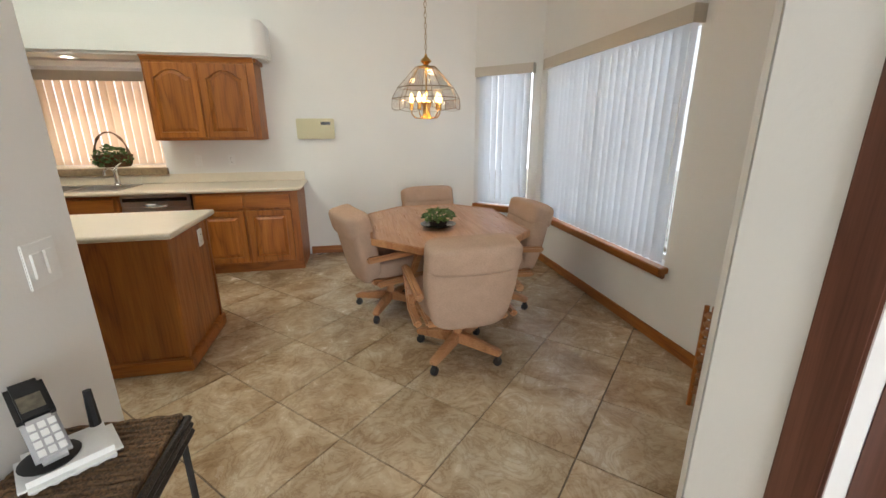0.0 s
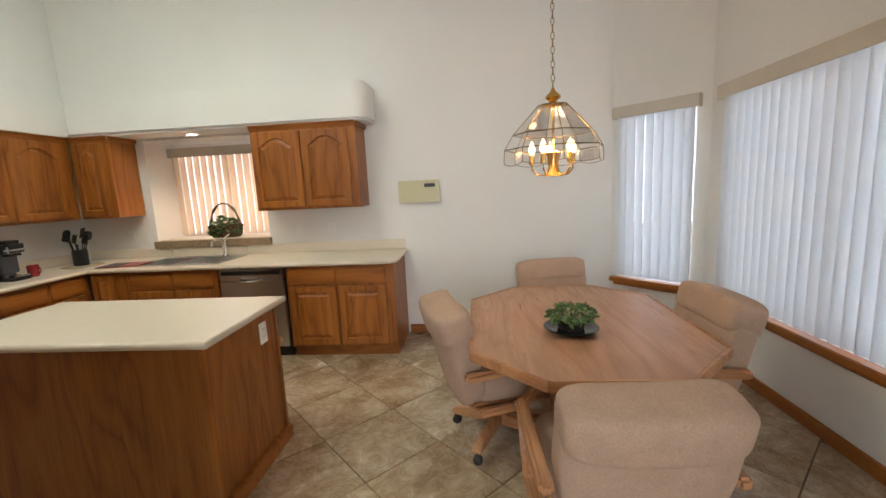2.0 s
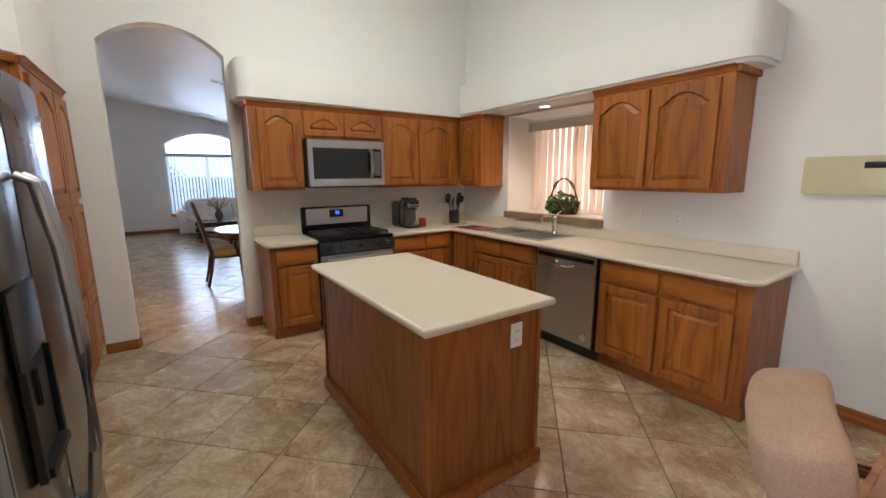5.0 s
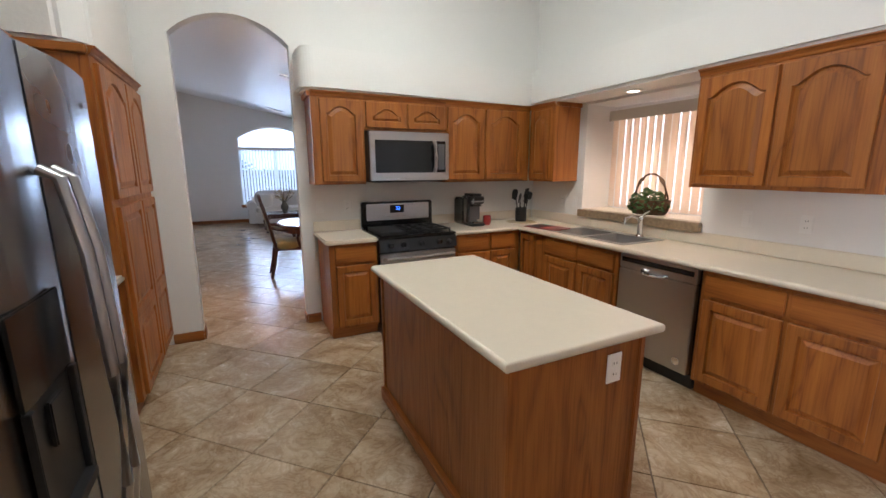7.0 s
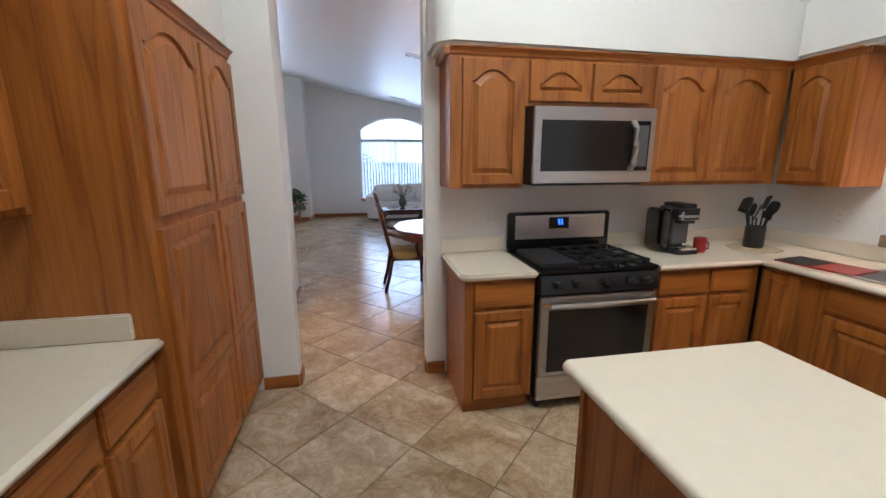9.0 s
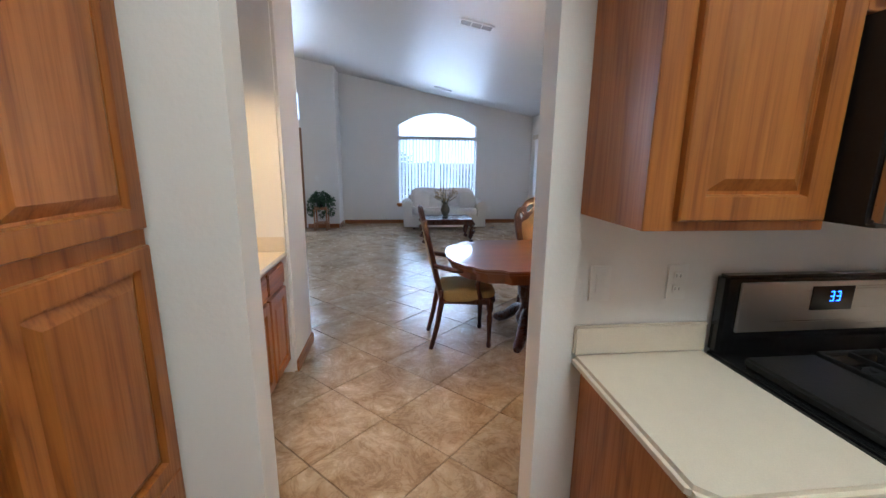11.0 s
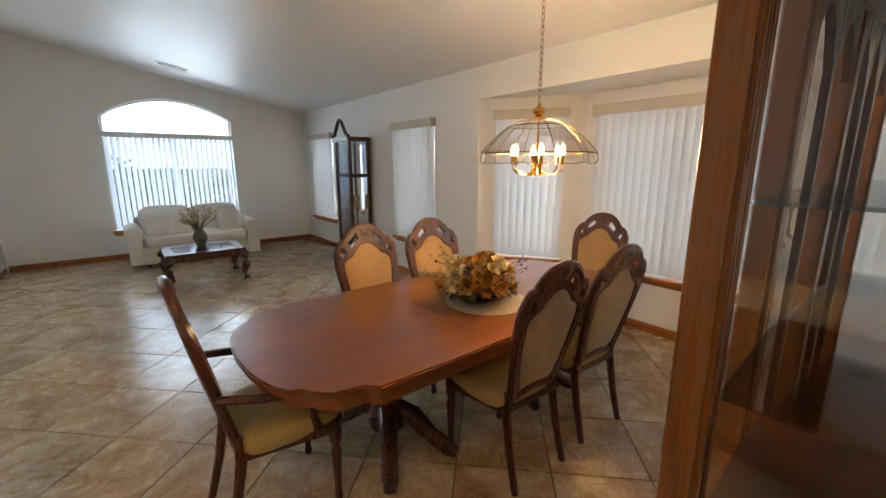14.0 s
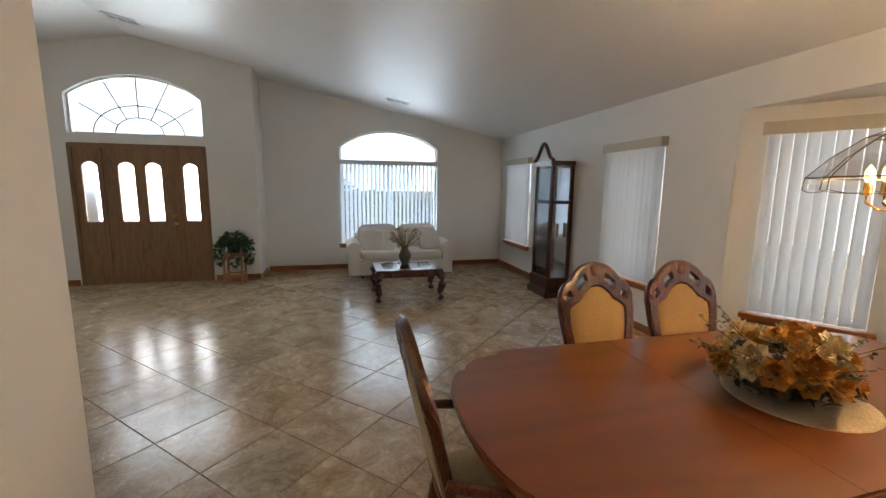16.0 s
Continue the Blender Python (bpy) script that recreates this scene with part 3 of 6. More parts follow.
def window(number, p0, p1, z0, z1, label, turn=28, sill=True, valance=True, slats=slat_m, mullion=True, inset=0.0, slat_top=None, thick=0.16, blind_z=0.0):
    """Framed window whose opening runs from p0 to p1 along a wall's room face, with a vertical blind."""
    run = Vector((p1[0] - p0[0], p1[1] - p0[1]))
    w, ang = run.length, math.degrees(math.atan2(run.y, run.x))
    win = thing("window_%d" % number, p0[0], p0[1], 0, label, "window", rz=ang)
    win["kind"] = "structure"
    back = thick - 0.05
    bm = bmesh.new()
    for c in ((0, z0, 0.04, z1), (w - 0.04, z0, w, z1), (0.04, z0, w - 0.04, z0 + 0.04), (0.04, z1 - 0.04, w - 0.04, z1)):
        bx(bm, c[0], back - 0.02, c[1], c[2], back + 0.03, c[3])
    part("window_frame", bm, white_pl, win, "", 0.004)
    if mullion:
        box_part("mullion", (w / 2 - 0.025, back - 0.015, z0 + 0.04, w / 2 + 0.025, back + 0.025, z1 - 0.04), white_pl, win)
    halves = ((0.04, w / 2 - 0.025), (w / 2 + 0.025, w - 0.04)) if mullion else ((0.04, w - 0.04),)
    for a, b in halves:
        pane = box_part("pane", (a, back, z0 + 0.04, b, back + 0.005, z1 - 0.04), pane_m, win, "", 0)
        pane.visible_shadow = False
    if sill:
        bm = bmesh.new()
        bx(bm, -0.05, -0.075, z0 - 0.045, w + 0.05, 0.0, z0)
        bx(bm, -0.03, -0.03, z0 - 0.085, w + 0.03, -0.002, z0 - 0.045)
        part("window_sill", bm, oak_x, win, "oak window sill", 0.006)
    top = slat_top or z1 - 0.03
    blind = thing("vertical_blind", p0[0], p0[1], 0, label.replace("window", "vertical blind").replace("behind a vertical blind", ""), "blind", rz=ang)
    tagged(blind, "closed vertical blind with pale vinyl slats in a window", "", "vertical blinds")
    off = -0.035 + inset
    if valance:
        bm = bmesh.new()
        bx(bm, -0.03, off - 0.055, top - 0.03, w + 0.03, off - 0.045, top + 0.07)
        bx(bm, -0.03, off - 0.045, top - 0.03, -0.02, off + 0.03, top + 0.07)
        bx(bm, w + 0.02, off - 0.045, top - 0.03, w + 0.03, off + 0.03, top + 0.07)
        bx(bm, -0.03, off - 0.045, top + 0.06, w + 0.03, off + 0.03, top + 0.07)
        part("valance", bm, valance_m, blind, "beige fabric-faced valance", 0.002)
    else:
        box_part("headrail", (0.0, off - 0.02, top - 0.01, w, off + 0.02, top + 0.025), white_pl, blind)
    lo = z0 + 0.02
    me = slat_mesh(top - lo, slats)
    count = max(int(w / 0.079), 2)
    rnd = random.Random(number)
    for i in range(count):
        s = new("slat", me)
        s.parent = blind
        s.matrix_basis = pose(0.045 + (w - 0.09) * i / (count - 1), off, lo, 0, 0, turn + rnd.uniform(-4, 4))
    cord = bmesh.new()
    tube(cord, [(w - 0.01, off - 0.03, top), (w - 0.008, off - 0.032, top - 0.4), (w - 0.01, off - 0.03, top - 0.95)], 0.004, 6)
    part("wand", cord, white_pl, blind)
    return win


def along(p0, p1, s):
    d = (Vector(p1) - Vector(p0)).normalized()
    q = Vector(p0) + d * s
    return (q.x, q.y)


E_ = (2.0, 1.53)
window(1, along(NOOK_B, E_, 0.24), along(NOOK_B, E_, 2.15), 0.56, 2.1, "wide nook window with oak sill behind a vertical blind", 20)
window(2, along(NOOK_A, NOOK_B, 0.07), along(NOOK_A, NOOK_B, 0.72), 0.56, 2.1, "narrow nook window with oak sill behind a vertical blind", -12, mullion=False)
window(3, (-3.3, 5.0), (-2.05, 5.0), 1.07, 2.12, "window recessed over the kitchen sink behind a vertical blind", -13, sill=False, slats=slat_warm_lit, inset=0.4, thick=0.5, slat_top=2.0)
window(4, (-12.62, 5.1), (-11.64, 5.1), 0.56, 2.1, "narrow living room window with oak sill behind a vertical blind", 8, mullion=False)
window(5, (-9.48, 5.1), (-8.57, 5.1), 0.56, 2.1, "narrow living room window with oak sill behind a vertical blind", 46, mullion=False)
BA, BB, BC, BD = (-7.78, 5.1), (-6.85, 5.72), (-5.0, 5.72), (-4.25, 5.22)
window(6, along(BA, BB, 0.2), along(BA, BB, 0.93), 0.56, 2.1, "narrow dining bay window with oak sill behind a vertical blind", 30, mullion=False)
window(7, along(BB, BC, 0.14), along(BB, BC, 1.68), 0.56, 2.1, "wide dining bay window with oak sill behind a vertical blind", 44)
window(8, along(BC, BD, 0.12), along(BC, BD, 0.8), 0.56, 2.1, "narrow dining bay window with oak sill behind a vertical blind", 46, mullion=False)
window(9, (-13.05, 1.82), (-13.05, 3.72), 0.5, 2.06, "wide living room window below an arched transom behind a vertical blind", 48, valance=False, slat_top=2.02)


def arch_pts(a, b, spring, top, n=20):
    c, half, rise = (a + b) / 2, (b - a) / 2, top - spring
    rad = (half * half + rise * rise) / (2 * rise)
    return [(a + (b - a) * i / n, top - rad + math.sqrt(max(rad * rad - (a + (b - a) * i / n - c) ** 2, 0))) for i in range(n + 1)]


def arched_transom(number, x, y0, y1, z0, spring, top, label, glass_mat, fan):
    win = thing("window_%d" % number, x, y0, 0, label, "window")
    win["kind"] = "structure"
    m = Matrix(((0, 0, 1, 0), (1, 0, 0, 0), (0, 1, 0, 0), (0, 0, 0, 1)))
    w = y1 - y0
    outer = arch_pts(0.002, w - 0.002, spring, top - 0.002)
    inner = arch_pts(0.035, w - 0.035, spring, top - 0.037)
    bm = bmesh.new()
    for (a, b), (c, d) in zip(zip(outer, outer[1:]), zip(inner, inner[1:])):
        prism(bm, [a, b, d, c], -0.12, -0.07, m)
    prism(bm, [(0.002, z0), (0.035, z0), (0.035, spring), (0.002, spring)], -0.12, -0.07, m)
    prism(bm, [(w - 0.035, z0), (w - 0.002, z0), (w - 0.002, spring), (w - 0.035, spring)], -0.12, -0.07, m)
    prism(bm, [(0.035, z0), (w - 0.035, z0), (w - 0.035, z0 + 0.035), (0.035, z0 + 0.035)], -0.12, -0.07, m)
    part("window_frame", bm, white_pl, win)
    bm = bmesh.new()
    prism(bm, [(0.035, z0 + 0.035), (w - 0.035, z0 + 0.035)] + inner[::-1], -0.10, -0.095, m)
    p = part("pane", bm, glass_mat, win)
    p.visible_shadow = False
    if fan:
        c = w / 2
        for k, (r1, r2) in enumerate(((0.33, 0.24), (0.62, 0.42))):
            bm = bmesh.new()
            tube(bm, [(-0.09, c + r1 * math.cos(a), z0 + 0.035 + r2 * math.sin(a)) for a in [i * math.pi / 20 for i in range(21)]], 0.011, 6)
            part("lead_came", bm, dark_brass, win, "curved leading")
        for a in (0.5, 1.05, 1.571, 2.09, 2.64):
            bm = bmesh.new()
            s = 1.0
            while s > 0.1 and (z0 + 0.035 + 0.9 * s * math.sin(a) * 0.95 > top - 0.06 or abs(0.9 * s * math.cos(a)) > c - 0.06 or z0 + 0.9 * s * math.sin(a) > spring + (top - spring) * (1 - (0.9 * s * math.cos(a) / c) ** 2) - 0.05):
                s -= 0.02
            tube(bm, [(-0.09, c + 0.33 * math.cos(a), z0 + 0.035 + 0.24 * math.sin(a)), (-0.09, c + 0.9 * s * math.cos(a), z0 + 0.035 + 0.9 * s * math.sin(a))], 0.011, 6)
            part("lead_came", bm, dark_brass, win, "radial leading")
    return win


arched_transom(10, -13.05, 1.82, 3.72, 2.06, 2.34, 2.67, "clear arched transom over the living room window", pane_m, False)
arched_transom(11, -12.4, -2.13, -0.28, 2.34, 2.92, 3.24, "arched fanlight with leaded glass over the entry", pane_m, True)
bm = bmesh.new()
bx(bm, -13.12, 1.82, 2.03, -13.0, 3.72, 2.1)
structure("trim", bm, wall_paint, "white transom bar across the window", "trim", 0.005)

# tiled ledge in the sink window recess
bm = bmesh.new()
bx(bm, -3.32, 4.955, 1.0, -2.03, 4.998, 1.074)
structure("trim", bm, sill_tile, "brown tile edge of the sink window ledge", "trim", 0.004)

# ---- hall door, back door ----
door = thing("door_2", 0.9, 0.49, 0, "dark stained wooden back door in its casing", "door")
door["kind"] = "structure"
bm = bmesh.new()
bx(bm, -0.014, 0.0, 0, 0.15, 0.1, 2.18)
bx(bm, -0.014, -1.02, 0, 0.15, -0.92, 2.18)
bx(bm, -0.014, -0.92, 2.1, 0.15, 0.0, 2.18)
part("casing", bm, casing_z, door, "dark mahogany casing", 0.006)
box_part("slab", (0.06, -0.92, 0.01, 0.1, 0.0, 2.1), casing_z, door, "dark panelled slab", 0.004)
bm = bmesh.new()
lathe(bm, [(0.0, 0), (0.03, 0.0), (0.03, 0.01), (0.012, 0.015), (0.012, 0.04), (0.028, 0.05), (0.026, 0.075), (0.0, 0.08)], pose(0.06, -0.85, 1.0, 0, -90, 0))
part("door_knob", bm, brass, door, "brass knob", smooth=True)
sl = thing("window_12", 0.77, -2.6, 0, "tall clear patio window in the hall", "window", rz=180)
sl["kind"] = "structure"
bm = bmesh.new()
for c in ((0, 0.05, 0.05, 2.75), (1.45, 0.05, 1.5, 2.75), (0.05, 0.05, 1.45, 0.1), (0.05, 2.7, 1.45, 2.75), (0.72, 0.1, 0.78, 2.7)):
    bx(bm, c[0], 0.05, c[1], c[2], 0.1, c[3])
part("window_frame", bm, white_pl, sl, "", 0.004)
box_part("pane", (0.05, 0.07, 0.1, 1.45, 0.075, 2.7), pane_m, sl, "", 0).visible_shadow = False

# ---- entry door unit ----
entry = thing("door_1", -12.4, -2.16, 0, "brown wooden double entry door with leaded glass lights", "door")
entry["kind"] = "structure"
bm = bmesh.new()
for c in ((0, 0, 0.05, 2.2), (1.84, 0, 1.89, 2.2), (0.05, 2.14, 1.84, 2.2), (0.4, 0, 0.44, 2.14), (1.45, 0, 1.49, 2.14)):
    bx(bm, -0.1, c[0], c[1], 0.012, c[2], c[3])
part("door_frame", bm, door_z, entry, "", 0.006)


def entry_leaf(name, a, b, lights):
    """A leaf from a to b with tall glass lights given by their sides."""
    bm = bmesh.new()
    m = Matrix(((0, 0, 1, 0), (1, 0, 0, 0), (0, 1, 0, 0), (0, 0, 0, 1)))
    edges = [a] + [v for q in lights for v in q] + [b]
    for i in range(0, len(edges), 2):
        prism(bm, [(edges[i], 0.0), (edges[i + 1], 0.0), (edges[i + 1], 2.139), (edges[i], 2.139)], -0.06, -0.02, m)
    for c, d in lights:
        prism(bm, [(c, 0.0), (d, 0.0), (d, 1.0), (c, 1.0)], -0.06, -0.02, m)
        arc = arch_pts(c, d, 1.86, 1.93, 8)
        prism(bm, arc + [(d, 2.139), (c, 2.139)], -0.06, -0.02, m)
        prism(bm, [(c - 0.02, 0.25), (d + 0.02, 0.25), (d + 0.02, 0.82), (c - 0.02, 0.82)], -0.021, -0.012, m)
    leaf = part(name, bm, door_z, entry)
    for c, d in lights:
        bm = bmesh.new()
        prism(bm, [(c, 1.0), (d, 1.0)] + arch_pts(c, d, 1.86, 1.93, 8)[::-1], -0.045, -0.04, m)
        part("pane", bm, leaded_m, leaf, "frosted leaded glass").visible_shadow = False


entry_leaf("side_panel", 0.05, 0.4, [(0.15, 0.36)])
entry_leaf("door_leaf", 0.44, 1.45, [(0.63, 0.85), (1.0, 1.22)])
entry_leaf("side_panel", 1.49, 1.84, [(1.53, 1.74)])
for z, r in ((0.95, 0.032), (1.08, 0.026)):
    bm = bmesh.new()
    lathe(bm, [(0, 0), (r, 0), (r, 0.008), (0.012, 0.014), (0.012, 0.03), (r * 0.9, 0.04), (r * 0.8, 0.06), (0, 0.066)], pose(-0.02, 1.38, z, 0, 90, 0), 14)
    part("door_knob" if z < 1 else "deadbolt", bm, brass, entry, "polished brass", smooth=True)

# ---- outside ground ----
bm = bmesh.new()
bx(bm, -400, -400, -0.3, 400, 400, -0.12)
structure("ground", bm, dirt_m, "pale dry soil around the house", "ground")
bm = bmesh.new()
bx(bm, -13.3, -3.1, -0.12, 2.3, 6.0, -0.006)
floor = structure("floor", bm, grout_m, "diagonal stone tile floor with brown grout", "floor")
bm = bmesh.new()
bx(bm, -7.0, -2.88, -0.003, -0.97, 0.3, 0.012)
structure("carpet", bm, carpet_m, "grey cut-pile carpet behind the bar counter", "carpet")
# Glowing panels added outside the windows in place of real daylight.
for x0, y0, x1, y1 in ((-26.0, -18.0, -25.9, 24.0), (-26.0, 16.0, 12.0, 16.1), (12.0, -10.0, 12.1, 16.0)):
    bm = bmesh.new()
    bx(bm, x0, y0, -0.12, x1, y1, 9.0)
    structure("backdrop", bm, backdrop_west if x0 == -26.0 and y0 < 0 else backdrop_m, "glowing panel standing in for daylight beyond the garden", "backdrop")


# ---- kitchen cabinets ----
def grow(pts, c, du, dv):
    """The outline pts drawn in by du sideways and dv up and down towards its middle c."""
    us, vs = [p[0] for p in pts], [p[1] for p in pts]
    w, h = max(us) - min(us), max(vs) - min(vs)
    return [(c[0] + (p[0] - c[0]) * (w - 2 * du) / w, c[1] + (p[1] - c[1]) * (h - 2 * dv) / h) for p in pts]


def ring(bm, a, za, b, zb, m):
    va = [bm.verts.new(m @ Vector((*p, za))) for p in a]
    vb = [bm.verts.new(m @ Vector((*p, zb))) for p in b]
    for i in range(len(a)):
        j = (i + 1) % len(a)
        bm.faces.new((va[i], va[j], vb[j], vb[i]))


def panel_outline(u0, v0, u1, v1, arch):
    """Inner outline of a door frame and the matching points on its outer rectangle come from the same order of points."""
    if not arch:
        return [(u0, v0), (u1, v0), (u1, v1), (u0, v1)]
    w, top = u1 - u0, []
    rise = min(0.24 * w, 0.075)
    for i in range(17):
        k = i / 16
        s = abs(2 * k - 1)
        lift = 0.0 if s > 0.82 else math.cos(s / 0.82 * math.pi / 2) ** 0.8
        top.append((u1 - w * k, v1 - rise + rise * lift))
    return [(u0, v0), (u1, v0)] + top


def cab_door(parent, m, u0, v0, u1, v1, arch=False, rows=None, stile=0.055, material=None, thick=0.024):
    """A raised-panel door on the plane of m; rows splits it into stacked panels."""
    material = material or oak_z
    fm, pm = bmesh.new(), bmesh.new()
    cuts = rows or [v0, v1]
    for a, b in zip(cuts, cuts[1:]):
        st = min(stile, (u1 - u0) * 0.22, (b - a) * 0.28)
        inn = panel_outline(u0 + st, a + st, u1 - st, b - st, arch)
        if arch:
            n = len(inn) - 2
            out = [(u0, a), (u1, a)] + [(u1 - (u1 - u0) * i / (n - 1), b) for i in range(n)]
        else:
            out = [(u0, a), (u1, a), (u1, b), (u0, b)]
        c = ((u0 + u1) / 2, (a + b) / 2)
        edge = grow(out, c, 0.004, 0.004)
        ring(fm, out, 0.0, out, thick - 0.005, m)
        ring(fm, out, thick - 0.005, edge, thick, m)
        ring(fm, edge, thick, inn, thick, m)
        deep = grow(inn, c, 0.005, 0.005)
        ring(fm, inn, thick, deep, thick - 0.016, m)
        rim = grow(inn, c, 0.012, 0.012)
        ring(pm, deep, thick - 0.016, rim, thick - 0.016, m)
        d = min(0.04, (u1 - u0) * 0.12, (b - a) * 0.12)
        flat = grow(inn, c, d, d)
        ring(pm, rim, thick - 0.016, flat, thick - 0.001, m)
        pm.faces.new([pm.verts.new(m @ Vector((*p, thick - 0.001))) for p in flat])
    dr = part("door", fm, material, parent)
    part("panel", pm, material, dr)
    return dr


def drawer(parent, m, u0, v0, u1, v1, material):
    bm = bmesh.new()
    bx(bm, u0, v0, 0.0, u1, v1, 0.02, m)
    part("drawer_front", bm, material, parent, "", 0.006)


def crown(parent, m, u0, u1, v, material, d=0.035, h=0.045):
    bm = bmesh.new()
    prof = [(0, 0), (0.008, 0.004), (0.012, h * 0.4), (d * 0.7, h * 0.75), (d, h * 0.85), (d, h), (0, h)]
    k = m @ Matrix(((0, 0, 1, u0), (0, 1, 0, v), (1, 0, 0, 0), (0, 0, 0, 1)))
    prism(bm, prof, 0, u1 - u0, k)
    part("crown_moulding", bm, material, parent, "dark oak crown")


def wall_cabinet(name, x, y, z0, z1, ux, uy, width, depth, doors, label, material_h, left_side=False, right_side=False, arch=True):
    """Hung cabinet; its front starts at (x, y) and runs along (ux, uy), the body lies behind."""
    c = thing(name, x, y, z0, label, "cabinet", "wall cabinets")
    m = facing(0, 0, 0, ux, uy)
    bm = bmesh.new()
    bx(bm, 0, 0, -depth, width, z1 - z0, 0, m)
    part("body", bm, oak_z, c, "", 0.002)
    for a, b in doors:
        cab_door(c, m, a, 0.025, b, z1 - z0 - 0.03, arch)
    crown(c, m, 0, width, z1 - z0 - 0.012, material_h)
    for s, on in ((0, left_side), (width, right_side)):
        if on:
            k = m @ Matrix(((0, 0, 1 if s else -1, s), (0, 1, 0, 0), (1, 0, 0, -depth), (0, 0, 0, 1)))
            bm = bmesh.new()
            bx(bm, 0, z1 - z0 - 0.012, 0, depth, z1 - z0 + 0.033, 0.025, k)
            part("crown_return", bm, material_h, c, "", 0.005)
    return c


def base_cabinet(name, x, y, ux, uy, width, depth, bays, label, material_h, drawers=True, h=0.862, group="base cabinets", hollow=False):
    """Floor cabinet with toe kick; bays are the door spans."""
    c = thing(name, x, y, 0, label, "cabinet", group)
    m = facing(0, 0, 0, ux, uy)
    bm = bmesh.new()
    if hollow:
        for q in ((0, 0.1, -0.02, width, h, 0), (0, 0.1, -depth, 0.018, h, -0.02), (width - 0.018, 0.1, -depth, width, h, -0.02), (0.018, 0.1, -depth, width - 0.018, 0.12, -0.02)):
            bx(bm, *q, m)
    else:
        bx(bm, 0, 0.1, -depth, width, h, 0, m)
    part("body", bm, oak_z, c, "", 0.002)
    bm = bmesh.new()
    bx(bm, 0.002, 0.0, -depth + 0.01, width - 0.002, 0.1, -0.05, m)
    part("toe_kick", bm, material_h, c, "dark oak toe kick")
    for a, b in bays:
        if drawers:
            drawer(c, m, a, h - 0.165, b, h - 0.025, material_h)
        cab_door(c, m, a, 0.125, b, h - 0.19 if drawers else h - 0.025)
    return c


# west run: front line faces east, so it runs along +y
wall_cabinet("wall_cabinet", -3.80, 2.38, 1.36, 2.11, 0, 1, 0.455, 0.32, [(0.07, 0.43)], "oak wall cabinet with cathedral door beside the microwave", oak_y, left_side=True)
wall_cabinet("wall_cabinet", -3.80, 2.835, 1.835, 2.11, 0, 1, 0.81, 0.32, [(0.015, 0.395), (0.415, 0.795)], "short oak cabinet with two small doors above the microwave", oak_y)
wall_cabinet("wall_cabinet", -3.80, 3.645, 1.36, 2.11, 0, 1, 1.025, 0.32, [(0.02, 0.435), (0.46, 0.93)], "oak corner wall cabinet with two cathedral doors", oak_y)
wall_cabinet("wall_cabinet", -3.78, 4.67, 1.36, 2.11, 1, 0, 0.39, 0.325, [(0.02, 0.31)], "narrow oak wall cabinet beside the sink window", oak_x, right_side=True)
wall_cabinet("wall_cabinet", -1.965, 4.67, 1.36, 2.11, 1, 0, 1.0, 0.325, [(0.025, 0.475), (0.495, 0.93)], "wide oak wall cabinet with two cathedral doors", oak_x, right_side=True)
base_cabinet("base_cabinet", -3.56, 2.42, 0, 1, 0.42, 0.55, [(0.05, 0.4)], "oak base cabinet with one drawer beside the range", oak_y)
base_cabinet("base_cabinet", -3.56, 3.625, 0, 1, 0.77, 0.55, [(0.025, 0.38), (0.41, 0.7)], "oak corner base cabinet beside the range", oak_y)
base_cabinet("base_cabinet", -3.54, 4.4, 1, 0, 0.38, 0.59, [(0.03, 0.25)], "narrow oak corner base cabinet", oak_x, drawers=False)
base_cabinet("sink_cabinet", -3.16, 4.4, 1, 0, 0.88, 0.59, [(0.03, 0.43), (0.46, 0.85)], "oak sink cabinet with two false drawers", oak_x, hollow=True)
base_cabinet("base_cabinet", -1.63, 4.4, 1, 0, 0.99, 0.59, [(0.03, 0.46), (0.485, 0.915)], "oak base cabinet with two drawers at the counter end", oak_x)

# dishwasher
dw = thing("dishwasher", -2.26, 4.4, 0, "stainless steel dishwasher under the counter", "dishwasher")
box_part("body", (0.01, 0.02, 0.1, 0.61, 0.58, 0.855), rubber_m, dw)
box_part("door_panel", (0.01, -0.025, 0.115, 0.61, 0.02, 0.745), steel, dw, "brushed stainless door", 0.006)
box_part("control_strip", (0.01, -0.022, 0.75, 0.61, 0.02, 0.855), steel, dw, "stainless control strip", 0.006)
box_part("vent_slot", (0.03, -0.026, 0.80, 0.59, -0.021, 0.835), black_m, dw, "black slot", 0.001)
bm = bmesh.new()
tube(bm, [(0.21, -0.026, 0.762), (0.23, -0.05, 0.752), (0.31, -0.058, 0.748), (0.39, -0.05, 0.752), (0.41, -0.026, 0.762)], 0.012, 8)
part("handle", bm, chrome, dw, "curved pocket handle", smooth=True)
bm = bmesh.new()
lathe(bm, [(0, 0), (0.028, 0), (0.028, 0.003), (0, 0.004)], pose(0.53, -0.026, 0.19, 90, 0, 0), 20)
part("badge", bm, chrome, dw, "round badge")
box_part("toe_kick", (0.01, 0.05, 0.0, 0.61, 0.5, 0.1), rubber_m, dw, "black toe kick", 0)


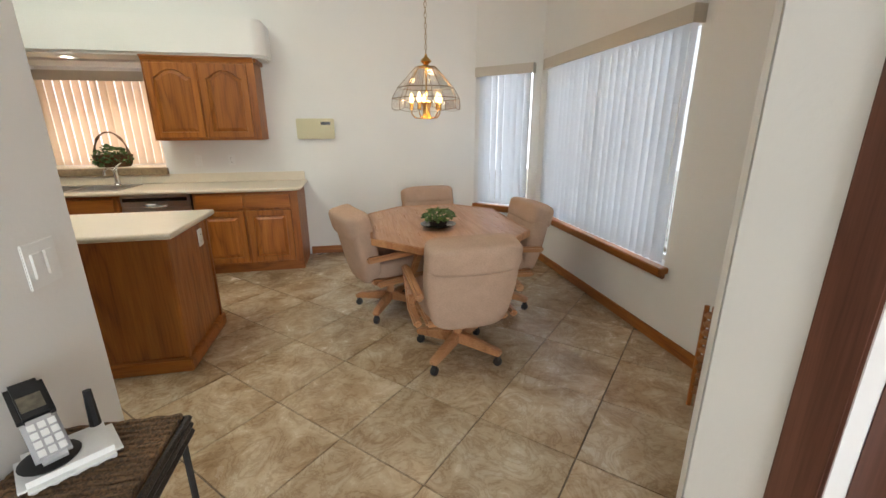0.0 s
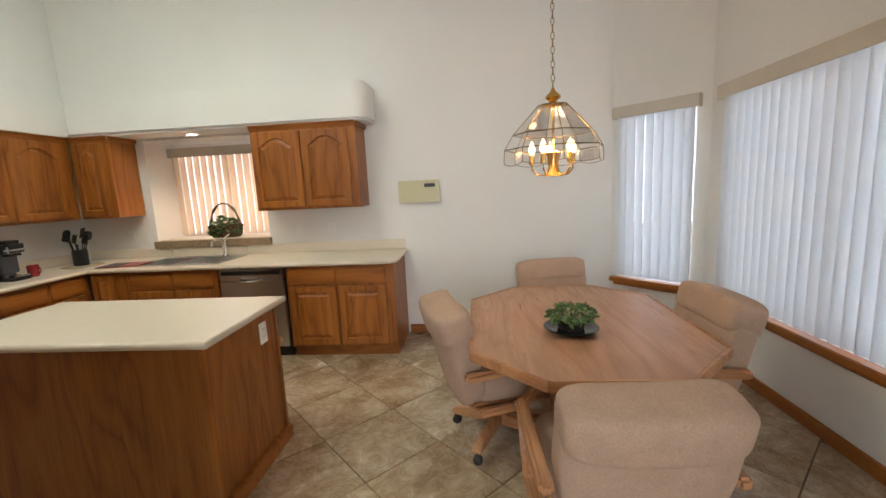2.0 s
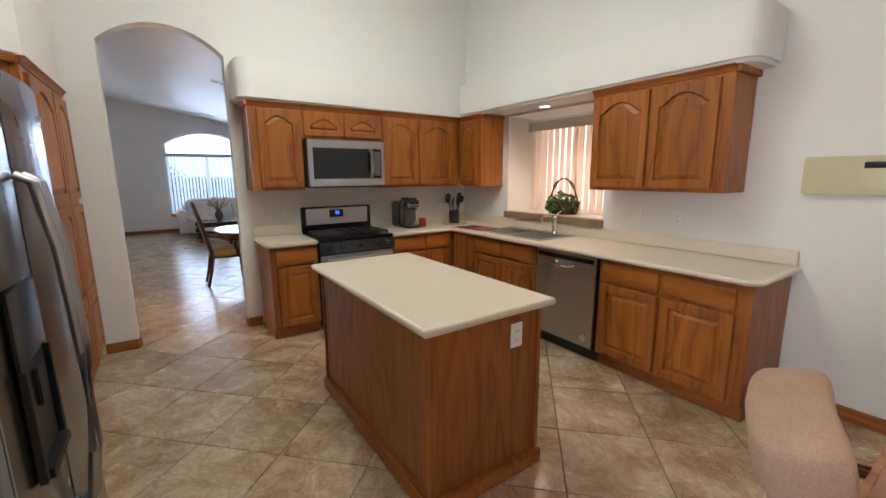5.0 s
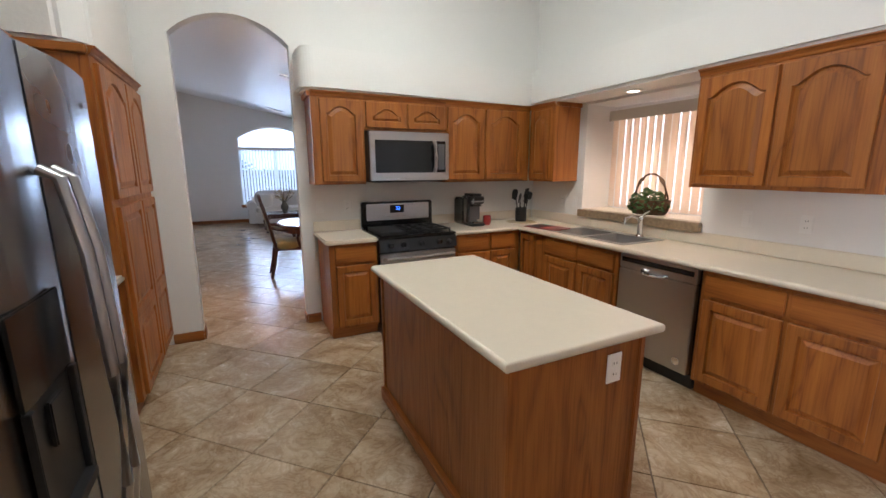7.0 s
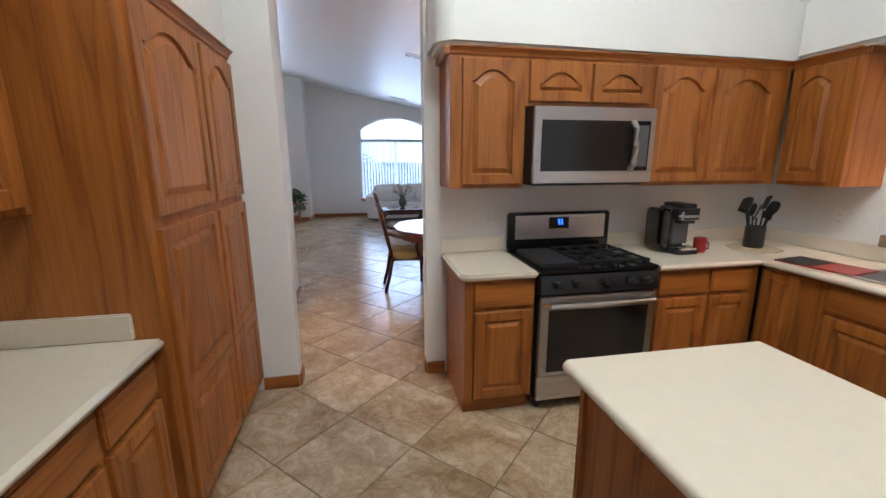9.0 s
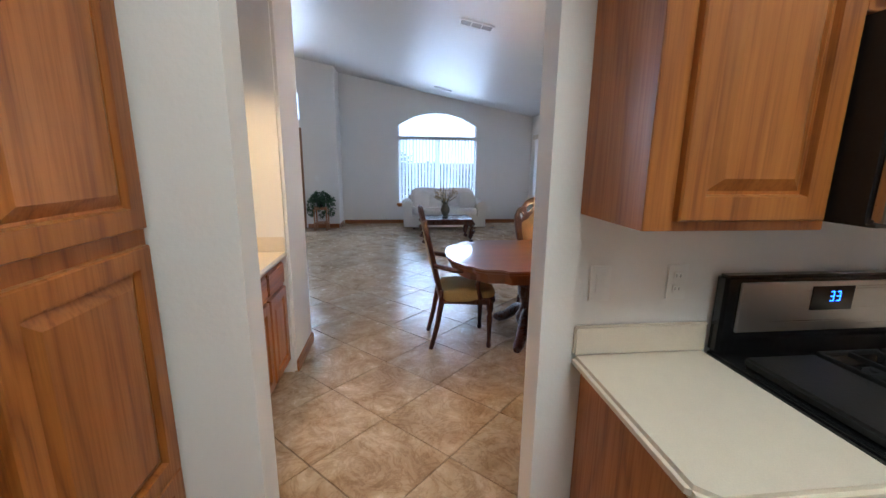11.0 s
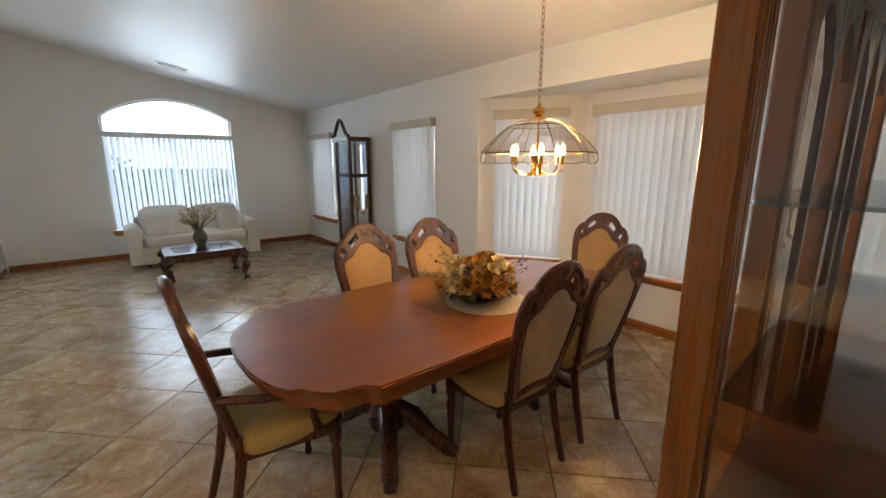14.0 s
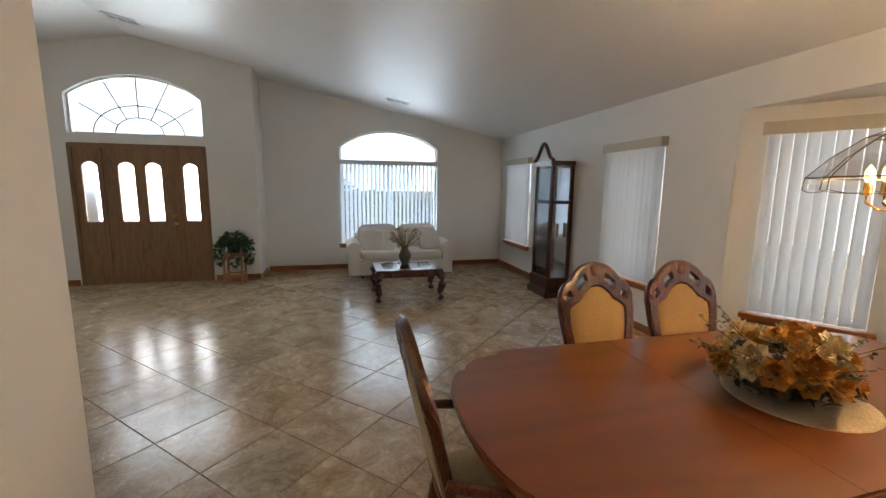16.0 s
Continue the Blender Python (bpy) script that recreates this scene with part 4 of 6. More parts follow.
# countertops
def slab(name, outline, z, label, nosing=(), splash=(), group=""):
    c = thing(name, outline[0][0], outline[0][1], z, label, "countertop", group)
    ox, oy = outline[0]
    bm = bmesh.new()
    prism(bm, [(x - ox, y - oy) for x, y in outline], -0.038, 0.0)
    part("top", bm, counter_m, c, "", 0.0 if nosing else 0.012, True)
    if nosing:
        bm = bmesh.new()
        tube(bm, [(x - ox, y - oy, -0.019) for x, y in nosing], 0.019, 12)
        part("nosing", bm, counter_m, c, "rounded front edge", smooth=True)
    for x0, y0, x1, y1 in splash:
        box_part("backsplash", (x0 - ox, y0 - oy, 0.001, x1 - ox, y1 - oy, 0.1), counter_m, c, "", 0.006)
    return c


SX0, SX1, SY0, SY1 = -3.14, -2.3, 4.46, 4.9
slab("countertop", [(-4.118, 4.0), (-3.52, 4.0), (-3.52, 4.36), (SX0, 4.36), (SX0, 4.998), (-4.118, 4.998)], 0.902, "cream laminate corner countertop", nosing=[(-3.52, 4.0), (-3.52, 4.36), (SX0, 4.36)], splash=[(-4.118, 3.63, -4.1, 4.98), (-4.1, 4.98, SX0, 4.998)])
slab("countertop", [(SX0, 4.36), (SX1, 4.36), (SX1, SY0), (SX0, SY0)], 0.902, "cream laminate strip in front of the sink", nosing=[(SX0, 4.36), (SX1, 4.36)])
slab("countertop", [(SX0, SY1), (SX1, SY1), (SX1, 4.998), (SX0, 4.998)], 0.902, "cream laminate strip behind the sink", nosing=[(SX0, 4.985), (SX1, 4.985)], splash=[(SX0, 4.98, SX1, 4.998)])
slab("countertop", [(SX1, 4.36), (-0.66, 4.36), (-0.615, 4.41), (-0.615, 4.998), (SX1, 4.998)], 0.902, "long cream laminate countertop with a clipped corner", nosing=[(SX1, 4.36), (-0.66, 4.36), (-0.615, 4.41), (-0.615, 4.99)], splash=[(SX1, 4.98, -0.62, 4.998)])
slab("countertop", [(-4.118, 3.615), (-3.52, 3.615), (-3.52, 4.0), (-4.118, 4.0)], 0.902, "cream laminate countertop under the coffee maker", nosing=[(-3.52, 3.62), (-3.52, 4.0)])
slab("countertop", [(-4.118, 2.385), (-3.56, 2.385), (-3.52, 2.425), (-3.52, 2.845), (-4.118, 2.845)], 0.902, "short cream laminate countertop beside the range", splash=[(-4.118, 2.387, -4.1, 2.845)])

# sink
sink = thing("kitchen_sink", -2.72, 4.68, 0.902, "double bowl stainless steel drop-in sink", "sink")
bm = bmesh.new()
hw, hd = 0.44, 0.245
xs, ys = (-hw, -hw + 0.04, -0.02, 0.02, hw - 0.04, hw), (-hd, -hd + 0.035, hd - 0.08, hd)
for i in range(5):
    for k in range(3):
        if i in (1, 3) and k == 1:
            continue
        bx(bm, xs[i], ys[k], 0.001, xs[i + 1], ys[k + 1], 0.007)
part("rim", bm, steel, sink, "brushed rim")
for a, b in ((xs[1], xs[2]), (xs[3], xs[4])):
    bm = bmesh.new()
    top = [(a, ys[1]), (b, ys[1]), (b, ys[2]), (a, ys[2])]
    low = grow(top, ((a + b) / 2, (ys[1] + ys[2]) / 2), 0.03, 0.03)
    ring(bm, top, 0.005, low, -0.17, I4)
    bm.faces.new([bm.verts.new((*p, -0.17)) for p in low])
    part("bowl", bm, steel, sink, "deep stainless bowl")
fau = thing("faucet", -2.48, 4.87, 0.91, "chrome single-lever kitchen faucet", "faucet")
bm = bmesh.new()
lathe(bm, [(0, 0), (0.035, 0), (0.033, 0.012), (0.024, 0.02), (0.022, 0.13), (0.026, 0.15), (0.02, 0.175), (0, 0.18)], I4, 16)
part("body", bm, chrome, fau, smooth=True)
bm = bmesh.new()
tube(bm, [(0, 0, 0.12), (0, -0.05, 0.17), (0, -0.12, 0.185), (0, -0.19, 0.165), (0, -0.2, 0.12)], [0.014, 0.014, 0.013, 0.013, 0.014], 10)
part("spout", bm, chrome, fau, smooth=True)
bm = bmesh.new()
tube(bm, [(0, 0, 0.17), (0.02, 0.02, 0.2), (0.05, 0.04, 0.225)], [0.011, 0.008, 0.006], 8)
part("lever", bm, chrome, fau, smooth=True)

# island
isl = thing("kitchen_island", -1.8, 2.86, 0, "oak kitchen island with plywood sides", "island")
box_part("body", (-0.68, -0.32, 0.09, 0.68, 0.32, 0.862), oak_z, isl, "", 0.004)
for x in (-0.69, 0.66):
    for y in (-0.33, 0.3):
        box_part("corner_trim", (x, y, 0.085, x + 0.03, y + 0.03, 0.862), oak_z, isl, "", 0.004)
bm = bmesh.new()
bx(bm, -0.705, -0.345, 0, 0.705, 0.345, 0.085)
part("plinth", bm, oak_x, isl, "", 0.006)
for a, b in ((-0.66, -0.24), (-0.21, 0.21), (0.24, 0.66)):
    cab_door(isl, facing(0, 0.321, 0, -1, 0), -b, 0.13, -a, 0.83)
slab("countertop", [(-2.52, 2.5), (-1.075, 2.5), (-1.075, 3.22), (-2.52, 3.22)], 0.902, "cream laminate island top with rounded edge", nosing=[(-2.52, 2.5), (-1.075, 2.5), (-1.075, 3.22), (-2.52, 3.22), (-2.52, 2.5)])


def plate(x, y, z, ux, uy, w, h, label, kind="outlet"):
    p = thing("wall_outlet" if kind == "outlet" else "light_switch", x, y, z, label, "outlet" if kind == "outlet" else "switch", "wall plates")
    m = facing(0, 0, 0, ux, uy)
    bm = bmesh.new()
    bx(bm, -w / 2, -h / 2, 0, w / 2, h / 2, 0.006, m)
    part("cover_plate", bm, white_pl, p, "", 0.0025)
    if kind == "outlet":
        for s in (-0.022, 0.022):
            bm = bmesh.new()
            bx(bm, -0.016, s - 0.014, 0.006, 0.016, s + 0.014, 0.009, m)
            rc = part("receptacle", bm, white_pl, p, "", 0.002)
            for u in (-0.007, 0.007):
                bm = bmesh.new()
                bx(bm, u - 0.0012, s - 0.005, 0.009, u + 0.0012, s + 0.005, 0.0095, m)
                part("slot", bm, rubber_m, rc)
    else:
        n = max(1, round(w / 0.07))
        for i in range(n):
            c = (i - (n - 1) / 2) * 0.046
            bm = bmesh.new()
            bx(bm, c - 0.016, -0.033, 0.006, c + 0.016, 0.033, 0.011, m)
            part("rocker", bm, white_pl, p, "", 0.002)
    return p


plate(-1.114, 3.02, 0.745, 0, 1, 0.075, 0.12, "white duplex outlet on the island end")
plate(-0.828, 1.195, 1.13, 0, 1, 0.115, 0.12, "white double rocker switch on the plaster wall", "switch")
for x, z, k in ((-1.72, 1.14, "switch"), (-1.38, 1.14, "outlet"), (-3.58, 1.14, "outlet"), (-3.4, 1.14, "switch")):
    plate(x, 4.998, z, 1, 0, 0.072, 0.118, "white wall plate above the counter", k)
plate(0.27, 4.998, 0.36, 1, 0, 0.075, 0.12, "white wall outlet low behind the table")
for y, k in ((2.46, "switch"), (2.72, "outlet")):
    plate(-4.118, y, 1.14, 0, 1, 0.072, 0.118, "white wall plate beside the range", k)
plate(-5.748, 0.8, 1.17, 0, 1, 0.072, 0.118, "white rocker switch above the bar counter", "switch")
plate(-5.748, 0.52, 1.12, 0, 1, 0.072, 0.118, "white duplex outlet above the bar counter")
plate(-12.398, 0.0, 1.12, 0, 1, 0.075, 0.12, "white switch beside the entry door", "switch")
plate(-13.048, 4.1, 0.36, 0, 1, 0.075, 0.12, "white outlet low on the living room wall")

# intercom
ic = thing("intercom_panel", -0.45, 4.998, 1.465, "ivory plastic intercom panel on the wall", "intercom")
box_part("case", (-0.205, -0.045, -0.105, 0.205, 0.0, 0.115), ivory_pl, ic, "", 0.008)
box_part("control_door", (0.045, -0.051, -0.075, 0.185, -0.045, 0.09), ivory_pl, ic, "hinged control door", 0.003)
box_part("display", (0.06, -0.053, 0.045, 0.165, -0.05, 0.08), black_m, ic, "black display window", 0.001)
for i in range(12):
    z = -0.08 + 0.014 * i
    box_part("grille_rib", (-0.185, -0.048, z, 0.02, -0.044, z + 0.006), ivory_pl, ic, "", 0)

# range
rg = thing("gas_range", -3.55, 2.85, 0, "stainless gas range with black cooktop", "range")
box_part("body", (-0.56, 0.0, 0.06, 0.0, 0.765, 0.885), black_m, rg, "", 0.004)
box_part("storage_drawer", (0.0, 0.01, 0.08, 0.035, 0.755, 0.235), steel_y, rg, "stainless drawer", 0.005)
odr = box_part("oven_door", (0.0, 0.01, 0.245, 0.045, 0.755, 0.745), steel_y, rg, "stainless oven door", 0.006)
box_part("oven_window", (0.046, 0.06, 0.275, 0.049, 0.705, 0.665), black_m, odr, "black glass window", 0.001)
bm = bmesh.new()
tube(bm, [(0.045, 0.04, 0.70), (0.085, 0.05, 0.705), (0.1, 0.38, 0.705), (0.085, 0.715, 0.705), (0.045, 0.725, 0.70)], 0.019, 10)
part("handle", bm, steel_y, odr, "arched bar handle", smooth=True)
box_part("drawer_pull", (0.034, 0.29, 0.175, 0.043, 0.475, 0.2), rubber_m, rg, "dark recessed drawer pull", 0.004)
bm = bmesh.new()
prism(bm, [(0.0, 0.755), (0.055, 0.765), (0.035, 0.875), (0.0, 0.885)], 0.0, 0.765, Matrix(((1, 0, 0, 0), (0, 0, 1, 0), (0, 1, 0, 0), (0, 0, 0, 1))))
part("knob_panel", bm, black_m, rg, "black knob panel", 0.003)
for y in (0.1, 0.22, 0.4, 0.58, 0.68):
    bm = bmesh.new()
    lathe(bm, [(0.024, 0), (0.024, 0.012), (0.018, 0.02), (0.017, 0.04), (0, 0.042)], pose(0.046, y, 0.82, 0, 78, 0), 16)
    part("knob", bm, rubber_m, rg, "black burner knob", smooth=True)
box_part("cooktop", (-0.555, 0.0, 0.885, 0.04, 0.765, 0.905), black_m, rg, "glossy black cooktop", 0.006)
box_part("griddle", (-0.44, 0.03, 0.906, 0.0, 0.27, 0.935), iron_m, rg, "black griddle plate", 0.008)
for y0 in (0.285, 0.515):
    bm = bmesh.new()
    for i in range(4):
        x = -0.44 + 0.14 * i
        bx(bm, x - 0.006, y0, 0.925, x + 0.006, y0 + 0.215, 0.94)
    for k in range(3):
        y = y0 + 0.1 * k
        bx(bm, -0.44, y, 0.922, 0.0, y + 0.012, 0.937)
    for x in (-0.43, -0.02):
        for y in (y0, y0 + 0.2):
            bx(bm, x, y, 0.905, x + 0.012, y + 0.012, 0.925)
    part("grate", bm, iron_m, rg, "cast iron grate", 0.002)
    for x in (-0.34, -0.12):
        bm = bmesh.new()
        lathe(bm, [(0.045, 0.905), (0.045, 0.914), (0.032, 0.918), (0.03, 0.924), (0, 0.925)], pose(x, y0 + 0.106, 0), 16)
        part("burner", bm, iron_m, rg, "round burner cap", smooth=True)
bm = bmesh.new()
bx(bm, -0.56, 0.0, 0.905, -0.51, 0.765, 1.17)
part("backguard", bm, black_m, rg, "black backguard", 0.01)
box_part("control_fascia", (-0.51, 0.045, 0.985, -0.5, 0.72, 1.15), steel_y, rg, "stainless fascia", 0.003)
disp = box_part("clock_display", (-0.501, 0.29, 1.055, -0.497, 0.44, 1.135), black_m, rg, "black clock display", 0.001)
seg = bmesh.new()
for k, y in enumerate((0.355, 0.378)):
    for zz in (1.085, 1.1, 1.115):
        bx(seg, -0.497, y, zz, -0.4965, y + 0.014, zz + 0.003)
    bx(seg, -0.497, y + 0.011, 1.085, -0.4965, y + 0.014, 1.118)
part("digits", seg, led_m, disp, "lit blue clock digits")
for y in (0.03, 0.7):
    for x in (-0.5, -0.04):
        bm = bmesh.new()
        lathe(bm, [(0.018, 0), (0.018, 0.06)], pose(x, y + 0.02, 0), 10)
        part("foot", bm, rubber_m, rg)

# microwave
mw = thing("microwave", -3.72, 2.845, 1.385, "stainless over-the-range microwave under a cabinet", "microwave")
box_part("body", (-0.39, 0.0, 0.0, 0.0, 0.79, 0.445), rubber_m, mw, "", 0.004)
fr = box_part("door", (0.0, 0.005, 0.005, 0.03, 0.785, 0.44), steel_y, mw, "stainless door", 0.006)
box_part("door_glass", (0.031, 0.05, 0.075, 0.034, 0.745, 0.365), black_m, fr, "black glass", 0.001)
bm = bmesh.new()
tube(bm, [(0.03, 0.63, 0.08), (0.07, 0.625, 0.12), (0.08, 0.625, 0.22), (0.07, 0.625, 0.32), (0.03, 0.63, 0.36)], 0.018, 10)
part("handle", bm, steel_y, fr, "curved handle", smooth=True)
box_part("keypad", (0.0341, 0.665, 0.1, 0.0352, 0.735, 0.34), dark_pl, fr, "dark touch keypad", 0)
box_part("under_vent", (-0.35, 0.05, -0.012, -0.02, 0.74, 0.0), rubber_m, mw, "dark vent plate", 0.002)

# counter things
km = thing("coffee_maker", -3.84, 3.98, 0.903, "black and silver pod coffee maker on the counter", "coffee maker")
bm = bmesh.new()
bx(bm, -0.13, -0.075, 0, 0.13, 0.095, 0.03)
part("base", bm, rubber_m, km, "", 0.012)
box_part("column", (-0.13, -0.075, 0.03, 0.03, 0.095, 0.31), dark_pl, km, "graphite housing", 0.03)
box_part("side_trim", (-0.03, -0.083, 0.03, 0.035, -0.0745, 0.3), silver_pl, km, "silver side trim", 0.003)
box_part("head_band", (0.03, -0.066, 0.23, 0.126, 0.086, 0.285), silver_pl, km, "silver head band", 0.02)
bm = bmesh.new()
bx(bm, -0.12, -0.07, 0.205, 0.12, 0.09, 0.335)
part("brew_head", bm, rubber_m, km, "black brew head", 0.03)
box_part("reservoir", (-0.13, -0.15, 0.02, 0.06, -0.077, 0.3), smoke_m, km, "smoked water tank", 0.015)
box_part("drip_tray", (0.03, -0.05, 0.03, 0.125, 0.07, 0.045), chrome, km, "metal drip tray", 0.003)
mug = thing("mug", -3.78, 4.13, 0.903, "small red mug beside the coffee maker", "mug")
bm = bmesh.new()
lathe(bm, [(0, 0), (0.033, 0), (0.04, 0.02), (0.042, 0.1), (0.038, 0.1), (0.036, 0.02), (0, 0.012)], I4, 18)
part("cup", bm, red_m, mug, smooth=True)
bm = bmesh.new()
tube(bm, [(0.04, 0, 0.085), (0.07, 0, 0.075), (0.072, 0, 0.04), (0.04, 0, 0.025)], 0.006, 8)
part("handle", bm, red_m, mug, smooth=True)
mat_ = thing("trivet", -3.8, 4.6, 0.903, "pale round fabric trivet on the counter", "trivet")
bm = bmesh.new()
lathe(bm, [(0, 0), (0.17, 0), (0.172, 0.004), (0.165, 0.008), (0, 0.008)], I4, 8)
part("pad", bm, lace_m, mat_)
ut = thing("utensil_holder", -3.81, 4.6, 0.912, "black crock full of kitchen utensils", "utensil holder")
bm = bmesh.new()
lathe(bm, [(0, 0), (0.058, 0), (0.062, 0.015), (0.062, 0.15), (0.055, 0.15), (0.053, 0.02), (0, 0.02)], I4, 20)
part("crock", bm, rubber_m, ut, smooth=True)
rnd = random.Random(4)
for i in range(7):
    a = i * 0.9
    tip = Vector((0.09 * math.cos(a), 0.09 * math.sin(a), 0.26 + 0.03 * (i % 3)))
    u = thing("kitchen_utensil", -3.81, 4.6, 0.932, "black nylon cooking utensil in the crock", "utensil", "utensils in the crock")
    bm = bmesh.new()
    tube(bm, [(0.025 * math.cos(a), 0.025 * math.sin(a), 0.0), tip * 0.75], 0.006, 6)
    part("handle", bm, rubber_m, u, smooth=True)
    bm = bmesh.new()
    mm = Matrix.Translation(tip * 0.92) @ Euler((0.35 * math.sin(a), 0.35 * math.cos(a), a)).to_matrix().to_4x4()
    if i % 2:
        puff(bm, 0.065, 0.02, 0.095, mm, 3, 6)
    else:
        bx(bm, -0.03, -0.003, -0.05, 0.03, 0.003, 0.05, mm)
    part("blade", bm, rubber_m, u, smooth=bool(i % 2))
cbd = thing("cutting_board", -3.3, 4.55, 0.904, "dark red glass cutting board lying on the counter", "cutting board", rz=8)
bm = bmesh.new()
bx(bm, -0.2, -0.13, 0.0, 0.2, 0.13, 0.008)
part("board", bm, red_m, cbd, "", 0.004)
box_part("board_print", (-0.19, -0.12, 0.0081, 0.0, 0.12, 0.009), rubber_m, cbd, "dark printed half", 0)
lidm = thing("countertop_ledge", -2.67, 5.18, 1.07, "cream ledge in the sink window recess", "ledge")
box_part("slab", (-0.62, -0.18, 0.001, 0.62, 0.16, 0.012), counter_m, lidm)


# ---- leaves ----
def leaves(bm, count, centre, spread, size, rnd, droop=0.0):
    for _ in range(count):
        v = Vector((rnd.gauss(0, 1), rnd.gauss(0, 1), rnd.gauss(0, 1))).normalized() * rnd.uniform(0.45, 1.0) ** 0.5
        p = Vector(centre) + Vector((v.x * spread[0], v.y * spread[1], v.z * spread[2] - droop * (v.x * v.x + v.y * v.y)))
        s = size * rnd.uniform(0.6, 1.25)
        m = Matrix.Translation(p) @ Euler((rnd.uniform(-0.9, 0.9), rnd.uniform(-0.9, 0.9), rnd.uniform(0, 6.28))).to_matrix().to_4x4()
        q = [m @ Vector(c) for c in ((0, -s, 0), (s * 0.55, -s * 0.2, 0.2 * s), (s * 0.4, s * 0.5, 0.1 * s), (0, s, -0.15 * s), (-s * 0.4, s * 0.5, 0.1 * s), (-s * 0.55, -s * 0.2, 0.2 * s), (0, 0.1 * s, 0))]
        w = [bm.verts.new(c) for c in q]
        for i in range(6):
            bm.faces.new((w[i], w[(i + 1) % 6], w[6]))


def stems(bm, count, base_p, centre, spread, rnd, r=0.0025):
    for _ in range(count):
        e = Vector(centre) + Vector((rnd.uniform(-1, 1) * spread[0], rnd.uniform(-1, 1) * spread[1], rnd.uniform(-0.4, 0.9) * spread[2]))
        b = Vector(base_p)
        tube(bm, [b, b.lerp(e, 0.5) + Vector((0, 0, 0.02)), e], r, 5)


def part_raw(name, bm, material, parent, label=""):
    me = bpy.data.meshes.new(name)
    bm.to_mesh(me)
    bm.free()
    me.materials.append(material)
    ob = new(name, me)
    ob.parent = parent
    return tagged(ob, label, "", "", "stuff")


rnd = random.Random(11)
bsk = thing("plant_basket", -2.6, 5.12, 1.083, "wicker basket of greenery on the window ledge", "plant")
bm = bmesh.new()
lathe(bm, [(0, 0), (0.13, 0), (0.15, 0.03), (0.165, 0.12), (0.17, 0.13), (0.158, 0.13), (0.14, 0.03), (0, 0.02)], Matrix.Diagonal((1.15, 0.75, 1, 1)), 24)
part("basket", bm, basket_m, bsk, "woven basket", smooth=True)
for off in (-0.008, 0.008):
    bm = bmesh.new()
    tube(bm, [(0.165 * math.cos(a), off + 0.01 * math.sin(9 * a) * (1 if off > 0 else -1), 0.1 + 0.26 * math.sin(a)) for a in [i * math.pi / 24 for i in range(25)]], 0.008, 6)
    part("handle", bm, basket_m, bsk, "twisted wicker hoop", smooth=True)
bm = bmesh.new()
leaves(bm, 340, (0, -0.02, 0.12), (0.19, 0.13, 0.11), 0.028, rnd, 0.05)
part_raw("foliage", bm, leaf_m, bsk, "trailing green leaves")
bm = bmesh.new()
stems(bm, 16, (0, 0, 0.02), (0, 0, 0.13), (0.16, 0.1, 0.08), rnd)
part_raw("stems", bm, leaf_m, bsk)
cl_ = thing("recessed_light", -2.66, 4.86, 2.137, "lit recessed can light in the soffit", "ceiling light")
bm = bmesh.new()
lathe(bm, [(0.05, 0.0), (0.05, -0.006), (0.075, -0.008), (0.08, 0.0)], I4, 24)
part("trim_ring", bm, white_pl, cl_, smooth=True)
bm = bmesh.new()
lathe(bm, [(0, -0.003), (0.05, -0.003)], I4, 24)
part("lens", bm, can_m, cl_, "glowing lens").visible_shadow = False

# ---- fridge, bar counter, pantry ----
fg = thing("refrigerator", -0.97, 1.39, 0, "stainless side-by-side refrigerator with black dispenser", "refrigerator")
box_part("cabinet", (-0.88, -0.85, 0.03, 0.0, -0.06, 1.77), dark_steel, fg, "grey cabinet", 0.006)


def fridge_door(a, b, name):
    bm = bmesh.new()
    n = 8
    pts = [(a, -0.055), (b, -0.055)] + [(b + (a - b) * i / n, -0.012 + 0.018 * math.sin(math.pi * i / n)) for i in range(n + 1)]
    prism(bm, pts, 0.05, 1.785)
    return part(name, bm, dark_steel, fg, "brushed stainless door", 0.004, True)


d1 = fridge_door(-0.42, -0.004, "freezer_door")
d2 = fridge_door(-0.88, -0.428, "fridge_door")
for d, x in ((d1, -0.385), (d2, -0.465)):
    bm = bmesh.new()
    tube(bm, [(x, 0.0, 1.5), (x, 0.035, 1.48), (x, 0.06, 1.3), (x, 0.07, 0.98), (x, 0.06, 0.66), (x, 0.035, 0.48), (x, 0.0, 0.46)], 0.019, 10, 0.7)
    part("handle", bm, handle_steel, d, "long bowed satin handle", smooth=True)
box_part("dispenser_panel", (-0.33, 0.004, 1.05, -0.09, 0.012, 1.24), black_m, d1, "glossy black control panel", 0.003)
bm = bmesh.new()
bx(bm, -0.33, 0.004, 0.76, -0.31, 0.02, 1.05)
bx(bm, -0.11, 0.004, 0.76, -0.09, 0.02, 1.05)
bx(bm, -0.31, 0.004, 0.76, -0.11, 0.03, 0.785)
bx(bm, -0.31, 0.004, 0.785, -0.11, 0.007, 1.05)
part("dispenser_recess", bm, rubber_m, d1, "black dispenser recess", 0.002)
box_part("dispenser_lever", (-0.24, 0.008, 0.93, -0.17, 0.02, 1.03), rubber_m, d1, "black lever", 0.003)
box_part("kick_grille", (-0.87, -0.06, 0.0, -0.01, -0.03, 0.05), rubber_m, fg, "black kick grille", 0.002)
box_part("badge", (-0.8, 0.004, 1.68, -0.755, 0.007, 1.695), chrome, d2, "small badge", 0.001)
